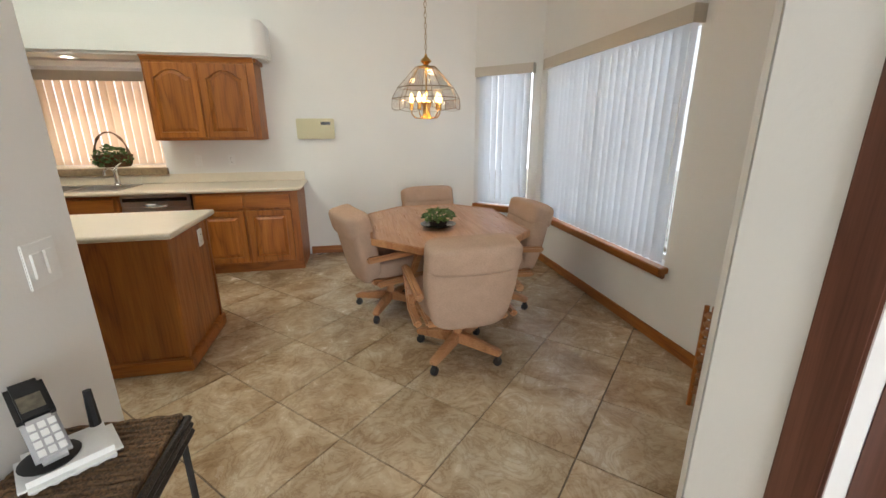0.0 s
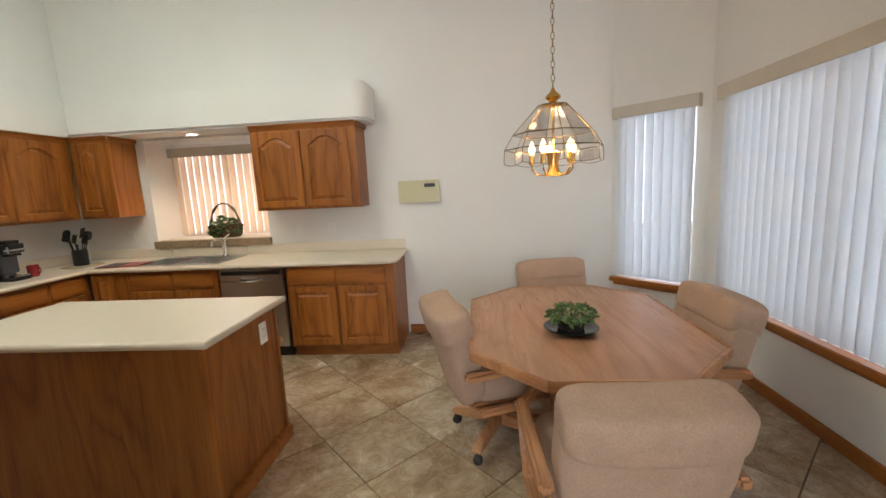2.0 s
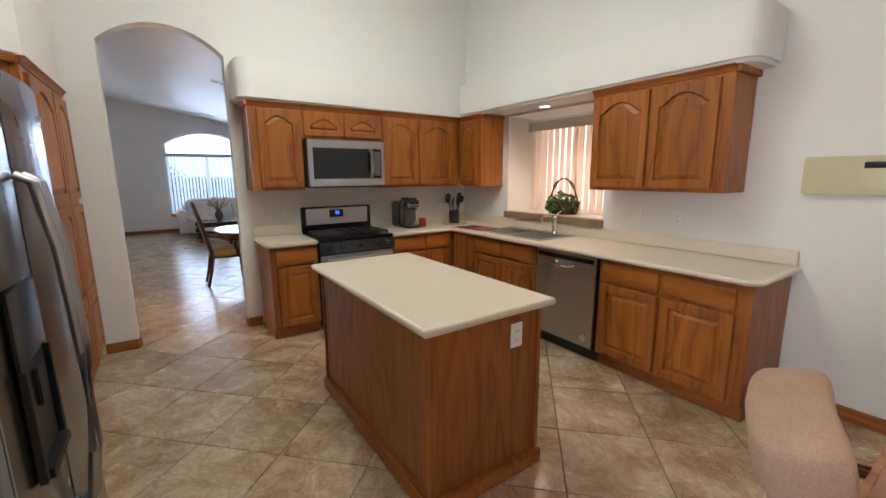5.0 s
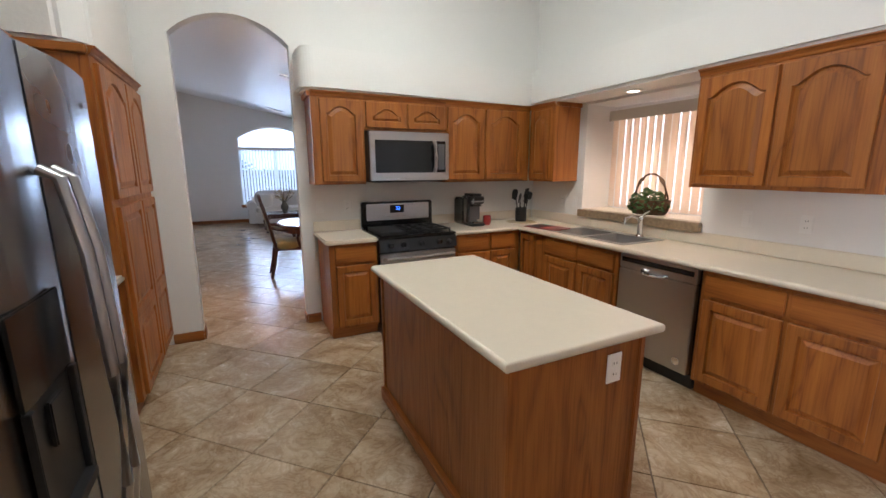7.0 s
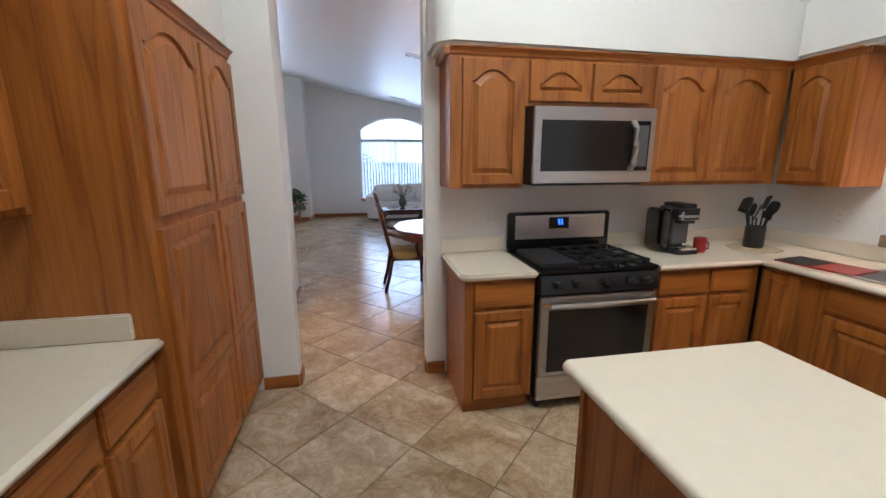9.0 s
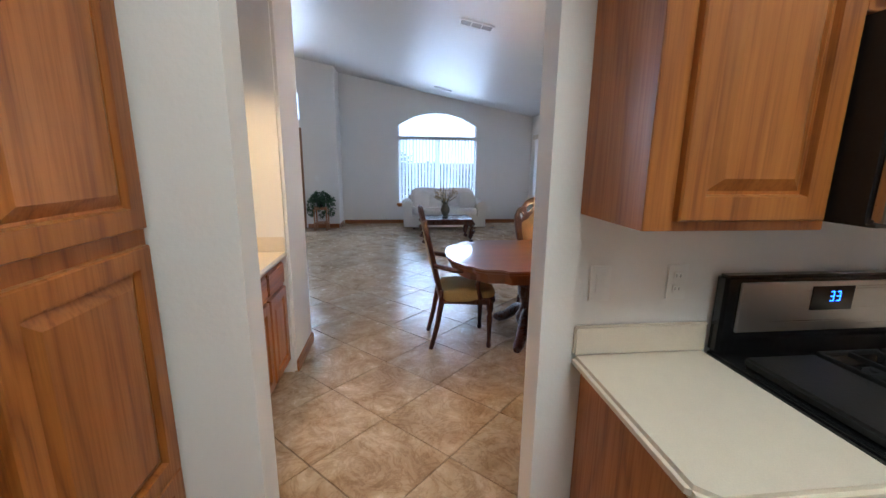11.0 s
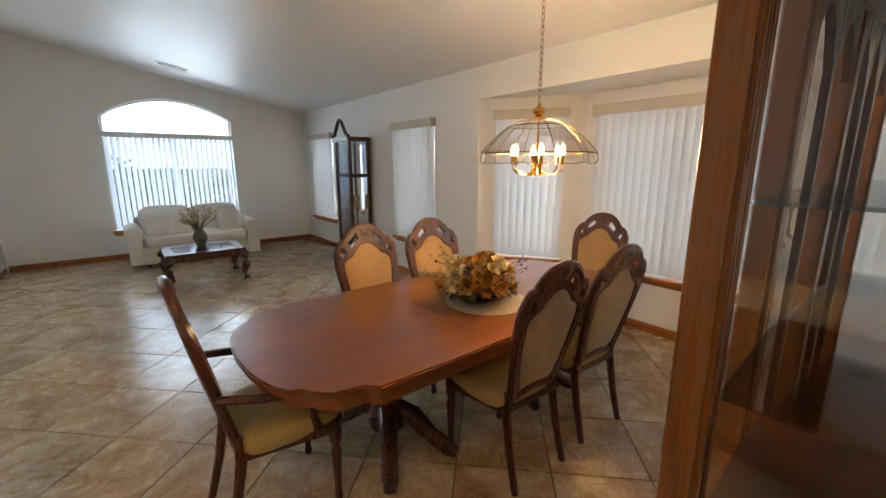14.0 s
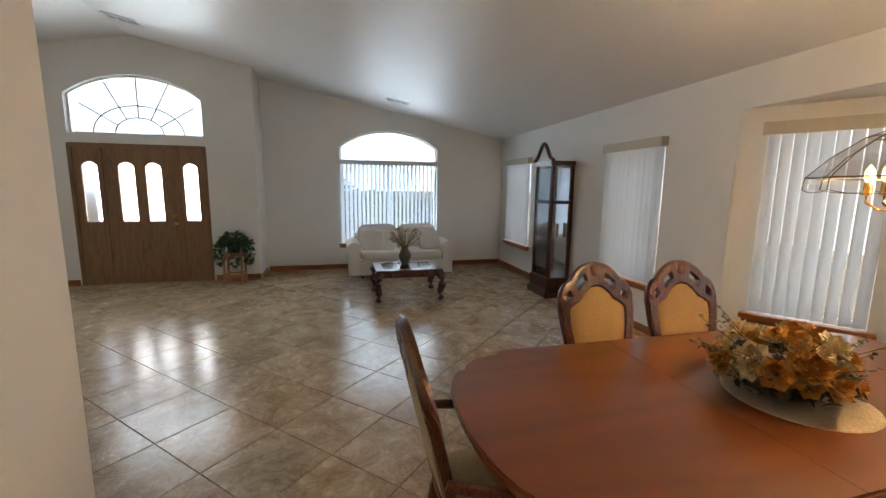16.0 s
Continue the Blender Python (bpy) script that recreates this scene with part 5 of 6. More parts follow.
base_cabinet("base_cabinet", -1.9, 1.1, -1, 0, 1.06, 0.58, [(0.03, 0.35), (0.38, 0.7), (0.73, 1.04)], "oak base cabinet between the refrigerator and the pantry", oak_x)
slab("countertop", [(-1.87, 0.502), (-1.87, 1.15), (-2.968, 1.15), (-2.968, 0.502)], 0.902, "cream laminate countertop beside the pantry", splash=[(-2.968, 0.502, -1.87, 0.52), (-2.968, 0.52, -2.95, 1.06)])
wall_cabinet("wall_cabinet", -1.9, 0.83, 1.36, 2.11, -1, 0, 1.06, 0.32, [(0.03, 0.51), (0.54, 1.03)], "oak wall cabinet between the refrigerator and the pantry", oak_x)

pt = thing("pantry_cabinet", -2.97, 1.145, 0, "tall oak pantry cabinet with four doors", "cabinet")
m = facing(0, 0, 0, -1, 0)
bm = bmesh.new()
bx(bm, 0, 0.09, -0.6, 1.145, 2.11, 0, m)
part("body", bm, oak_z, pt, "", 0.003)
bm = bmesh.new()
bx(bm, 0.002, 0, -0.58, 1.143, 0.09, -0.04, m)
part("toe_kick", bm, oak_x, pt)
cab_door(pt, m, 0.06, 1.33, 0.63, 2.06, True)
cab_door(pt, m, 0.665, 1.33, 1.12, 2.06, True)
cab_door(pt, m, 0.06, 0.11, 0.63, 1.285, rows=[0.11, 0.6, 1.285])
cab_door(pt, m, 0.665, 0.11, 1.12, 1.285, rows=[0.11, 0.6, 1.285])
crown(pt, m, 0, 1.145, 2.09, oak_x)
k = m @ Matrix(((0, 0, -1, 0), (0, 1, 0, 0), (1, 0, 0, -0.6), (0, 0, 0, 1)))
bm = bmesh.new()
bx(bm, 0, 2.09, 0, 0.6, 2.135, 0.03, k)
part("crown_return", bm, oak_y, pt, "", 0.006)

# bar counter beyond the arch
base_cabinet("bar_cabinet", -4.27, 1.03, -1, 0, 1.47, 0.55, [(0.03, 0.36), (0.39, 0.72), (0.75, 1.08), (1.11, 1.44)], "oak bar cabinet with a row of drawers", oak_x)
slab("countertop", [(-4.255, 0.45), (-4.255, 1.07), (-5.745, 1.07), (-5.745, 0.45)], 0.902, "cream laminate bar countertop", splash=[(-5.745, 0.45, -5.727, 1.06)])
lg = thing("display_ledge", -7.35, -0.9, 0, "low white plaster display ledge", "ledge")
box_part("block", (-0.35, -0.8, 0, 0.35, 0.55, 0.7), wall_paint, lg, "", 0.015)
bm = bmesh.new()
lathe(bm, [(0, 0), (0.09, 0), (0.09, 0.03), (0.07, 0.04), (0.075, 0.16), (0.05, 0.22), (0.06, 0.3), (0.065, 0.36), (0.03, 0.4), (0.035, 0.43), (0.03, 0.47), (0, 0.485)], I4, 14)
st_ob = new("statue", finish("statue", bm, bronze_m, smooth=True))
st_ob.location = (-7.2, -0.5, 0.7)
tagged(st_ob, "small bronze statuette standing on a white ledge", "statue")


# ---- breakfast nook ----
TX, TY = 0.625, 3.13
nt = thing("breakfast_table", TX, TY, 0, "octagonal oak breakfast table with a light edge band", "table")
hx, hy, ct = 0.575, 0.735, 0.3
octo = [(-hx, -hy + ct), (-hx + ct, -hy), (hx - ct, -hy), (hx, -hy + ct), (hx, hy - ct), (hx - ct, hy), (-hx + ct, hy), (-hx, hy - ct)]
inner = grow(octo, (0, 0), 0.02, 0.02)
bm = bmesh.new()
prism(bm, inner, 0.712, 0.75)
part("tabletop", bm, table_wood, nt, "pinkish oak laminate top")
for i in range(8):
    j = (i + 1) % 8
    bm = bmesh.new()
    prism(bm, [inner[i], octo[i], octo[j], inner[j]], 0.705, 0.752)
    part("edge_band", bm, honey_x, nt, "honey oak edge", 0.004)
bm = bmesh.new()
bx(bm, -0.16, -0.16, 0.1, 0.16, 0.16, 0.705)
part("pedestal", bm, honey_z, nt, "", 0.02)
for s in (-1, 1):
    bm = bmesh.new()
    bx(bm, -0.3, s * 0.16 - 0.05, 0.02, 0.3, s * 0.16 + 0.05, 0.1)
    part("foot", bm, honey_x, nt, "", 0.02)


def nook_chair():
    c = thing("swivel_chair", 0, 0, 0, "tan suede swivel chair with oak arms on casters", "chair", "chairs round the breakfast table")
    bm = bmesh.new()
    puff(bm, 0.50, 0.50, 0.15, pose(0, 0.03, 0.43), 6)
    part("seat", bm, fabric_m, c, "padded tan seat", smooth=True)
    bm = bmesh.new()
    puff(bm, 0.55, 0.165, 0.56, pose(0, -0.275, 0.60, 13), 5.0, 22)
    for v in bm.verts:
        v.co.x *= 0.86 + 0.14 * min(max((v.co.z - 0.32) / 0.3, 0), 1)
        v.co.y += 0.35 * v.co.x * v.co.x
    part("backrest", bm, fabric_m, c, "tall padded back", smooth=True)
    bm = bmesh.new()
    puff(bm, 0.545, 0.2, 0.18, pose(0, -0.325, 0.795, 13), 5.0, 18)
    for v in bm.verts:
        v.co.y += 0.35 * v.co.x * v.co.x
    part("back_roll", bm, fabric_m, c, "rolled head cushion", smooth=True)
    for s in (-1, 1):
        bm = bmesh.new()
        x = s * 0.305
        side = Matrix(((0, 0, 1, x), (1, 0, 0, 0), (0, 1, 0, 0), (0, 0, 0, 1)))
        prism(bm, [(-0.29, 0.575), (0.15, 0.60), (0.215, 0.595), (0.225, 0.57), (0.20, 0.545), (0.15, 0.55), (0.10, 0.42), (0.03, 0.345), (-0.22, 0.335), (-0.22, 0.375), (0.0, 0.385), (0.055, 0.44), (0.095, 0.55), (-0.29, 0.53)], -0.024, 0.024, side)
        part("arm", bm, honey_y, c, "bent oak arm", 0.012)
    bm = bmesh.new()
    bx(bm, -0.26, -0.24, 0.335, 0.26, 0.26, 0.375)
    part("seat_frame", bm, honey_x, c, "", 0.015)
    bm = bmesh.new()
    lathe(bm, [(0.032, 0.12), (0.032, 0.34)], I4, 14)
    part("post", bm, honey_z, c, smooth=True)
    for k in range(4):
        a = math.pi / 4 + k * math.pi / 2
        m = pose(0, 0, 0, 0, 0, math.degrees(a))
        bm = bmesh.new()
        prism(bm, [(0.0, 0.09), (0.31, 0.07), (0.32, 0.1), (0.29, 0.115), (0.05, 0.165), (0.0, 0.165)], -0.025, 0.025, m @ Matrix(((1, 0, 0, 0), (0, 0, -1, 0), (0, 1, 0, 0), (0, 0, 0, 1))))
        leg = part("leg", bm, honey_x, c, "", 0.006)
        bm = bmesh.new()
        lathe(bm, [(0, -0.02), (0.024, -0.018), (0.028, -0.008), (0.028, 0.008), (0.024, 0.018), (0, 0.02)], m @ pose(0.295, 0, 0.028, 90), 14)
        part("caster", bm, rubber_m, leg, "black twin-wheel caster", smooth=True)
        bm = bmesh.new()
        lathe(bm, [(0.008, 0.03), (0.02, 0.05), (0.014, 0.075)], m @ pose(0.295, 0, 0), 10)
        part("caster_stem", bm, rubber_m, leg)
    return c


ch = nook_chair()
ch.matrix_basis = pose(0.58, 2.38, 0, 0, 0, 3)
copy_thing(ch, pose(0.2, 3.2, 0, 0, 0, -72))
copy_thing(ch, pose(0.73, 3.92, 0, 0, 0, 188))
copy_thing(ch, pose(1.08, 3.14, 0, 0, 0, 92))

pp = thing("potted_plant", 0.56, 2.93, 0.752, "small leafy plant in a black dish on the table", "plant")
bm = bmesh.new()
lathe(bm, [(0, 0), (0.06, 0), (0.12, 0.018), (0.135, 0.028), (0.125, 0.03), (0.1, 0.02), (0, 0.015)], I4, 28)
part("dish", bm, black_m, pp, "glossy black dish", smooth=True)
bm = bmesh.new()
lathe(bm, [(0.06, 0.018), (0.07, 0.05), (0, 0.055)], I4, 18)
part("soil", bm, soil_m, pp)
bm = bmesh.new()
leaves(bm, 240, (0, 0, 0.09), (0.125, 0.125, 0.05), 0.021, random.Random(3))
part_raw("foliage", bm, leaf_m, pp, "small glossy green leaves")
bm = bmesh.new()
stems(bm, 16, (0, 0, 0.05), (0, 0, 0.1), (0.1, 0.1, 0.05), random.Random(5), 0.002)
part_raw("stems", bm, leaf_m, pp)


# ---- chandeliers ----
def chandelier(x, y, top, rings_, ceil, label, sides, bulbs, reach, drop, bands):
    """Glass-panelled lamp on a chain. rings_: radius, height pairs from crown to skirt."""
    c = thing("chandelier", x, y, 0, label, "chandelier")
    bm = bmesh.new()
    lathe(bm, [(0, top + 0.04), (0.008, top + 0.035), (0.012, top + 0.02), (0.035, top), (0.04, top - 0.012), (0.015, top - 0.03), (0.045, top - 0.045), (0.05, top - 0.055), (0.0, top - 0.06)], I4, 18)
    part("finial", bm, brass, c, "turned brass cap", smooth=True)
    bm = bmesh.new()
    lathe(bm, [(0.006, drop), (0.006, top)], I4, 8)
    part("stem", bm, brass, c)
    for k in range(sides):
        a, b = k * math.tau / sides, (k + 1) * math.tau / sides
        (r0, z0), mid = rings_[-1], (a + b) / 2
        r1 = r0 * math.cos(math.pi / sides)
        for k1, k2 in ((a, 1), (b, -1)):
            bm = bmesh.new()
            p, q = Vector((r0 * math.cos(k1), r0 * math.sin(k1), z0)), Vector((r1 * math.cos(mid), r1 * math.sin(mid), z0 - 0.014))
            tube(bm, [p, p.lerp(q, 0.5) - Vector((0, 0, 0.004)), q], 0.0016, 5)
            part("scalloped_edge", bm, dark_brass, c)
        for (r0, z0), (r1, z1) in zip(rings_, rings_[1:]):
            bm = bmesh.new()
            q = [(r0, a, z0), (r0, b, z0), (r1, b, z1), (r1, a, z1)]
            vs = [bm.verts.new((r * math.cos(t), r * math.sin(t), z)) for r, t, z in q]
            bm.faces.new(vs)
            g = part("glass_panel", bm, shade_m, c)
            g.visible_shadow = False
        bm = bmesh.new()
        tube(bm, [(r * math.cos(a), r * math.sin(a), z) for r, z in rings_], 0.0022, 5)
        part("rib", bm, dark_brass, c)
    for r, z in [rings_[k] for k in bands]:
        bm = bmesh.new()
        tube(bm, [(r * math.cos(k * math.tau / sides), r * math.sin(k * math.tau / sides), z) for k in range(sides)], 0.003, 5, closed=True)
        part("band", bm, dark_brass, c)
    bm = bmesh.new()
    lathe(bm, [(0, drop - 0.03), (0.045, drop - 0.028), (0.03, drop), (0.024, drop + 0.04), (0.04, drop + 0.09), (0.012, drop + 0.1)], I4, 18)
    part("hub", bm, brass, c, "brass hub", smooth=True)
    for k in range(bulbs):
        a = k * math.tau / bulbs + 0.3
        u = Vector((math.cos(a), math.sin(a), 0))
        bm = bmesh.new()
        tube(bm, [u * 0.02 + Vector((0, 0, drop + 0.01)), u * reach * 0.35 + Vector((0, 0, drop - 0.022)), u * reach * 0.75 + Vector((0, 0, drop - 0.02)), u * reach + Vector((0, 0, drop + 0.01)), u * reach + Vector((0, 0, drop + 0.035))], 0.005, 6)
        arm = part("arm", bm, brass, c, "curved brass arm", smooth=True)
        bm = bmesh.new()
        lathe(bm, [(0.014, 0), (0.012, 0.05), (0, 0.05)], Matrix.Translation(u * reach + Vector((0, 0, drop + 0.035))), 10)
        part("candle_sleeve", bm, brass, arm)
        bm = bmesh.new()
        lathe(bm, [(0.008, 0.0), (0.017, 0.02), (0.013, 0.045), (0, 0.07)], Matrix.Translation(u * reach + Vector((0, 0, drop + 0.085))), 10)
        part("bulb", bm, bulb_m, arm, "lit flame bulb", smooth=True).visible_shadow = False
    z, i = top + 0.05, 0
    bm = bmesh.new()
    while z < ceil:
        d = Vector((1, 0, 0)) if i % 2 else Vector((0, 1, 0))
        tube(bm, [Vector((0, 0, z + 0.02 * math.sin(t))) + d * 0.009 * math.cos(t) for t in [k * math.tau / 8 for k in range(8)]], 0.0024, 4, closed=True)
        z += 0.033
        i += 1
    part("chain", bm, old_brass, c, "antique brass chain")
    bm = bmesh.new()
    lathe(bm, [(0, ceil - 0.03), (0.02, ceil - 0.03), (0.06, ceil - 0.005), (0.065, ceil + 0.02)], I4, 18)
    part("canopy", bm, old_brass, c, smooth=True)


chandelier(0.51, 3.09, 1.93, [(0.03, 1.89), (0.075, 1.882), (0.205, 1.745), (0.248, 1.672), (0.252, 1.605)], zk(0.51), "lit brass and clear glass chandelier over the breakfast table", 8, 5, 0.11, 1.56, (1, 2, 3))
chandelier(-5.95, 3.84, 1.885, [(0.04, 1.832), (0.11, 1.822), (0.173, 1.795), (0.26, 1.725), (0.33, 1.645), (0.335, 1.60)], zl(3.84), "lit brass and clear glass chandelier over the dining table", 10, 6, 0.15, 1.545, (2, 4))

# ---- hall things ----
wt = thing("side_table", -0.665, 0.80, 0, "woven seagrass side table against the wall", "table")
bm = bmesh.new()
for i in range(26):
    y = -0.255 + 0.0204 * i
    tube(bm, [(-0.15 + 0.03 * k, y, 0.708 + 0.004 * ((i + k) % 2)) for k in range(11)], 0.0105, 6)
part("woven_top", bm, seagrass_m, wt, "rope-twist woven top", smooth=True)
box_part("apron", (-0.155, -0.262, 0.64, 0.155, 0.262, 0.703), seagrass_m, wt, "woven apron", 0.01)
for z in (0.65, 0.672, 0.694):
    bm = bmesh.new()
    tube(bm, [(-0.16, -0.268, z), (0.16, -0.268, z), (0.16, 0.268, z), (-0.16, 0.268, z)], 0.011, 6, closed=True)
    part("braid", bm, braid_m, wt, "dark braided edge")
for x in (-0.145, 0.145):
    for y in (-0.25, 0.25):
        bm = bmesh.new()
        tube(bm, [(x, y, 0.0), (x, y, 0.66)], 0.009, 8)
        part("leg", bm, iron_m, wt, "thin iron leg")
ph = thing("cordless_phone", -0.70, 0.93, 0.716, "silver cordless phone in its base on the side table", "telephone", rz=37)
bm = bmesh.new()
bx(bm, -0.09, -0.075, 0.0, 0.09, 0.075, 0.035)
part("base", bm, white_pl, ph, "pale silver answering base", 0.015)
bm = bmesh.new()
lathe(bm, [(0, 0.035), (0.05, 0.037), (0.055, 0.042), (0.045, 0.045), (0, 0.043)], pose(-0.03, -0.01, 0), 20)
part("cradle", bm, rubber_m, ph, "black cradle", smooth=True)
bm = bmesh.new()
tube(bm, [(0.06, 0.06, 0.03), (0.062, 0.066, 0.13)], [0.013, 0.009], 8)
part("antenna", bm, rubber_m, ph, "stub antenna", smooth=True)
hm = pose(-0.03, 0.03, 0.115, -56, 0, 6) @ Matrix.Diagonal((1.15, 1.15, 1.15, 1))
bm = bmesh.new()
bx(bm, -0.027, -0.014, -0.09, 0.027, 0.014, 0.01, hm)
hs_ = part("handset", bm, silver_pl, ph, "silver handset", 0.01)
bm = bmesh.new()
bx(bm, -0.029, -0.016, 0.0, 0.029, 0.015, 0.095, hm)
part("earpiece", bm, rubber_m, hs_, "black upper half", 0.01)
bm = bmesh.new()
bx(bm, -0.018, -0.018, 0.02, 0.018, -0.0165, 0.055, hm)
part("screen", bm, vase_m, hs_, "grey screen")
for r in range(4):
    for q in range(3):
        bm = bmesh.new()
        bx(bm, -0.02 + 0.015 * q, -0.0175, -0.08 + 0.019 * r, -0.009 + 0.015 * q, -0.014, -0.067 + 0.019 * r, hm)
        part("key", bm, white_pl, hs_)
rk = thing("wooden_rack", 1.74, 1.585, 0, "slatted light wooden rack leaning on the wall", "rack", rz=45)
for y in (0.0, 0.035):
    bm = bmesh.new()
    tube(bm, [(-0.02, y, 0.0), (0.0, y, 0.3), (0.01, y, 0.58)], 0.012, 8)
    part("rail", bm, oak_z, rk)
for i in range(10):
    box_part("rung", (-0.025, -0.004, 0.07 + 0.05 * i, 0.02, 0.04, 0.1 + 0.05 * i), honey_x, rk, "", 0.008)

# ---- dining table ----
DX = -6.25
dt = thing("dining_table", DX, 3.52, 0, "polished cherry dining table with shaped ends", "table")


def table_outline(w, l, notch, bow):
    side = [(w, -l + notch), (w, l - notch)]
    n = 10
    north = [(w - 0.05, l - notch + 0.04), (w - 0.07, l - notch + 0.16), (w - 0.13, l - notch + 0.22)]
    arc = [((w - 0.17) * math.cos(math.pi * i / n), l - notch + 0.24 + bow * math.sin(math.pi * i / n)) for i in range(n + 1)]
    up = side + north + arc + [(-x, y) for x, y in north[::-1]]
    return up + [(-x, -y) for x, y in up]


out = table_outline(0.6, 1.32, 0.4, 0.14)
bm = bmesh.new()
prism(bm, out, 0.725, 0.75)
part("tabletop", bm, cherry_y, dt, "glossy cherry top", 0.008)
bm = bmesh.new()
prism(bm, grow(out, (0, 0), 0.012, 0.012), 0.7, 0.726)
part("moulded_edge", bm, cherry_y, dt, "dark moulded edge", 0.006)
bm = bmesh.new()
prism(bm, grow(out, (0, 0), 0.05, 0.05), 0.635, 0.702)
part("apron", bm, cherry_y, dt, "", 0.004)
for y in (-0.28, 0.28):
    box_part("leaf_joint", (-0.595, y - 0.001, 0.7501, 0.595, y + 0.001, 0.7505), dark_z, dt, "", 0)
for y in (-0.55, 0.55):
    bm = bmesh.new()
    lathe(bm, [(0.11, 0.12), (0.12, 0.18), (0.09, 0.24), (0.075, 0.3), (0.11, 0.38), (0.115, 0.46), (0.07, 0.54), (0.075, 0.58), (0.13, 0.635)], pose(0, y, 0), 24)
    ped = part("pedestal", bm, dark_z, dt, "turned dark pedestal", smooth=True)
    for a in (30, 150, 210, 330):
        bm = bmesh.new()
        u = Vector((math.cos(radians(a)), math.sin(radians(a)), 0))
        tube(bm, [Vector((0, y, 0.22)) + u * 0.06, Vector((0, y, 0.2)) + u * 0.16, Vector((0, y, 0.1)) + u * 0.28, Vector((0, y, 0.05)) + u * 0.38, Vector((0, y, 0.035)) + u * 0.43], [0.06, 0.055, 0.045, 0.045, 0.03], 10)
        part("claw_leg", bm, dark_z, ped, "carved sweeping leg", smooth=True)

# ---- dining chairs ----
def dining_chair(arms):
    c = thing("dining_armchair" if arms else "dining_chair", 0, 0, 0, "carved cherry dining chair with gold upholstery" + (" and scrolled arms" if arms else ""), "chair", "chairs round the dining table")
    rake = pose(0, -0.21, 0.46, 13)
    sh = [(0.16, 0.0), (0.19, 0.15), (0.222, 0.33), (0.235, 0.45), (0.232, 0.53), (0.2, 0.59), (0.165, 0.605), (0.13, 0.65), (0.075, 0.69), (0.0, 0.705)]
    left = [(-x, z) for x, z in sh[::-1][1:]]
    loop = sh + left
    ins = [(0.13, 0.05), (0.16, 0.16), (0.19, 0.33), (0.198, 0.42), (0.19, 0.465), (0.155, 0.495), (0.12, 0.51), (0.09, 0.55), (0.045, 0.585), (0.0, 0.595)]
    pl = ins + [(-x, z) for x, z in ins[::-1][1:]]
    flat_m = rake @ Matrix(((1, 0, 0, 0), (0, 0, -1, 0), (0, 1, 0, 0), (0, 0, 0, 1)))

    def dense(pts):
        """The outline with three steps between each pair of points, eased round the bends."""
        res = []
        for i in range(len(pts) - 1):
            p0, p1, p2, p3 = (Vector(pts[min(max(i + k, 0), len(pts) - 1)]) for k in (-1, 0, 1, 2))
            for t in (0.0, 0.25, 0.5, 0.75):
                res.append(0.5 * (2 * p1 + (p2 - p0) * t + (2 * p0 - 5 * p1 + 4 * p2 - p3) * t * t + (3 * p1 - p0 - 3 * p2 + p3) * t ** 3))
        return res + [Vector(pts[-1])]
    oo, ii = dense(loop), dense(pl)
    n = len(oo) - 1
    bm = bmesh.new()
    for k in range(n):
        pierced = (k if k < n / 2 else n - 1 - k) in (17, 18, 19, 20, 26, 27, 28, 29, 30, 31)
        spans = ((0.0, 0.3), (0.72, 1.0)) if pierced else ((0.0, 1.0),)
        for f0, f1 in spans:
            q = [oo[k].lerp(ii[k], f0), oo[k + 1].lerp(ii[k + 1], f0), oo[k + 1].lerp(ii[k + 1], f1), oo[k].lerp(ii[k], f1)]
            prism(bm, [(p.x, p.y) for p in q], -0.018, 0.018, flat_m)
    part("back_frame", bm, cherry_z, c, "carved crest rail with pierced openings")
    bm = bmesh.new()
    tube(bm, [rake @ Vector((p.x, 0, p.y)) for p in oo], 0.021, 7)
    part("outer_moulding", bm, cherry_z, c, "rounded outer moulding", smooth=True)
    bm = bmesh.new()
    tube(bm, [rake @ Vector((p.x, 0, p.y)) for p in ii], 0.019, 7)
    part("inner_moulding", bm, cherry_z, c, "carved inner moulding", smooth=True)
    bm = bmesh.new()
    puff(bm, 0.09, 0.05, 0.09, rake @ pose(0, 0, 0.675), 2.6, 8)
    part("crest", bm, cherry_z, c, "carved shell crest", smooth=True)
    for s in (-1, 1):
        bm = bmesh.new()
        puff(bm, 0.055, 0.046, 0.06, rake @ pose(s * 0.215, 0, 0.515), 2.4, 8)
        part("rosette", bm, cherry_z, c, "carved shoulder rosette", smooth=True)
    for nm, off, mat, lab in (("back_cushion", 1, velvet_m, "gold velvet back"), ("back_cover", -1, grey_back, "plain cloth back cover")):
        bm = bmesh.new()
        rings_ = []
        for k, dep in ((1.0, 0.004), (0.93, 0.012), (0.7, 0.022), (0.35, 0.027)):
            rings_.append([bm.verts.new(rake @ Vector((x * k, off * dep, 0.33 + (z - 0.33) * k))) for x, z in pl])
        for p, q in zip(rings_, rings_[1:]):
            for i in range(len(pl)):
                j = (i + 1) % len(pl)
                bm.faces.new((p[i], p[j], q[j], q[i]))
        bm.faces.new(rings_[-1])
        part(nm, bm, mat, c, lab, smooth=True)
    bm = bmesh.new()
    tube(bm, [rake @ Vector((-0.17, 0, 0.0)), rake @ Vector((0, 0, 0.025)), rake @ Vector((0.17, 0, 0.0))], 0.016, 8)
    part("lower_rail", bm, cherry_z, c, smooth=True)
    bm = bmesh.new()
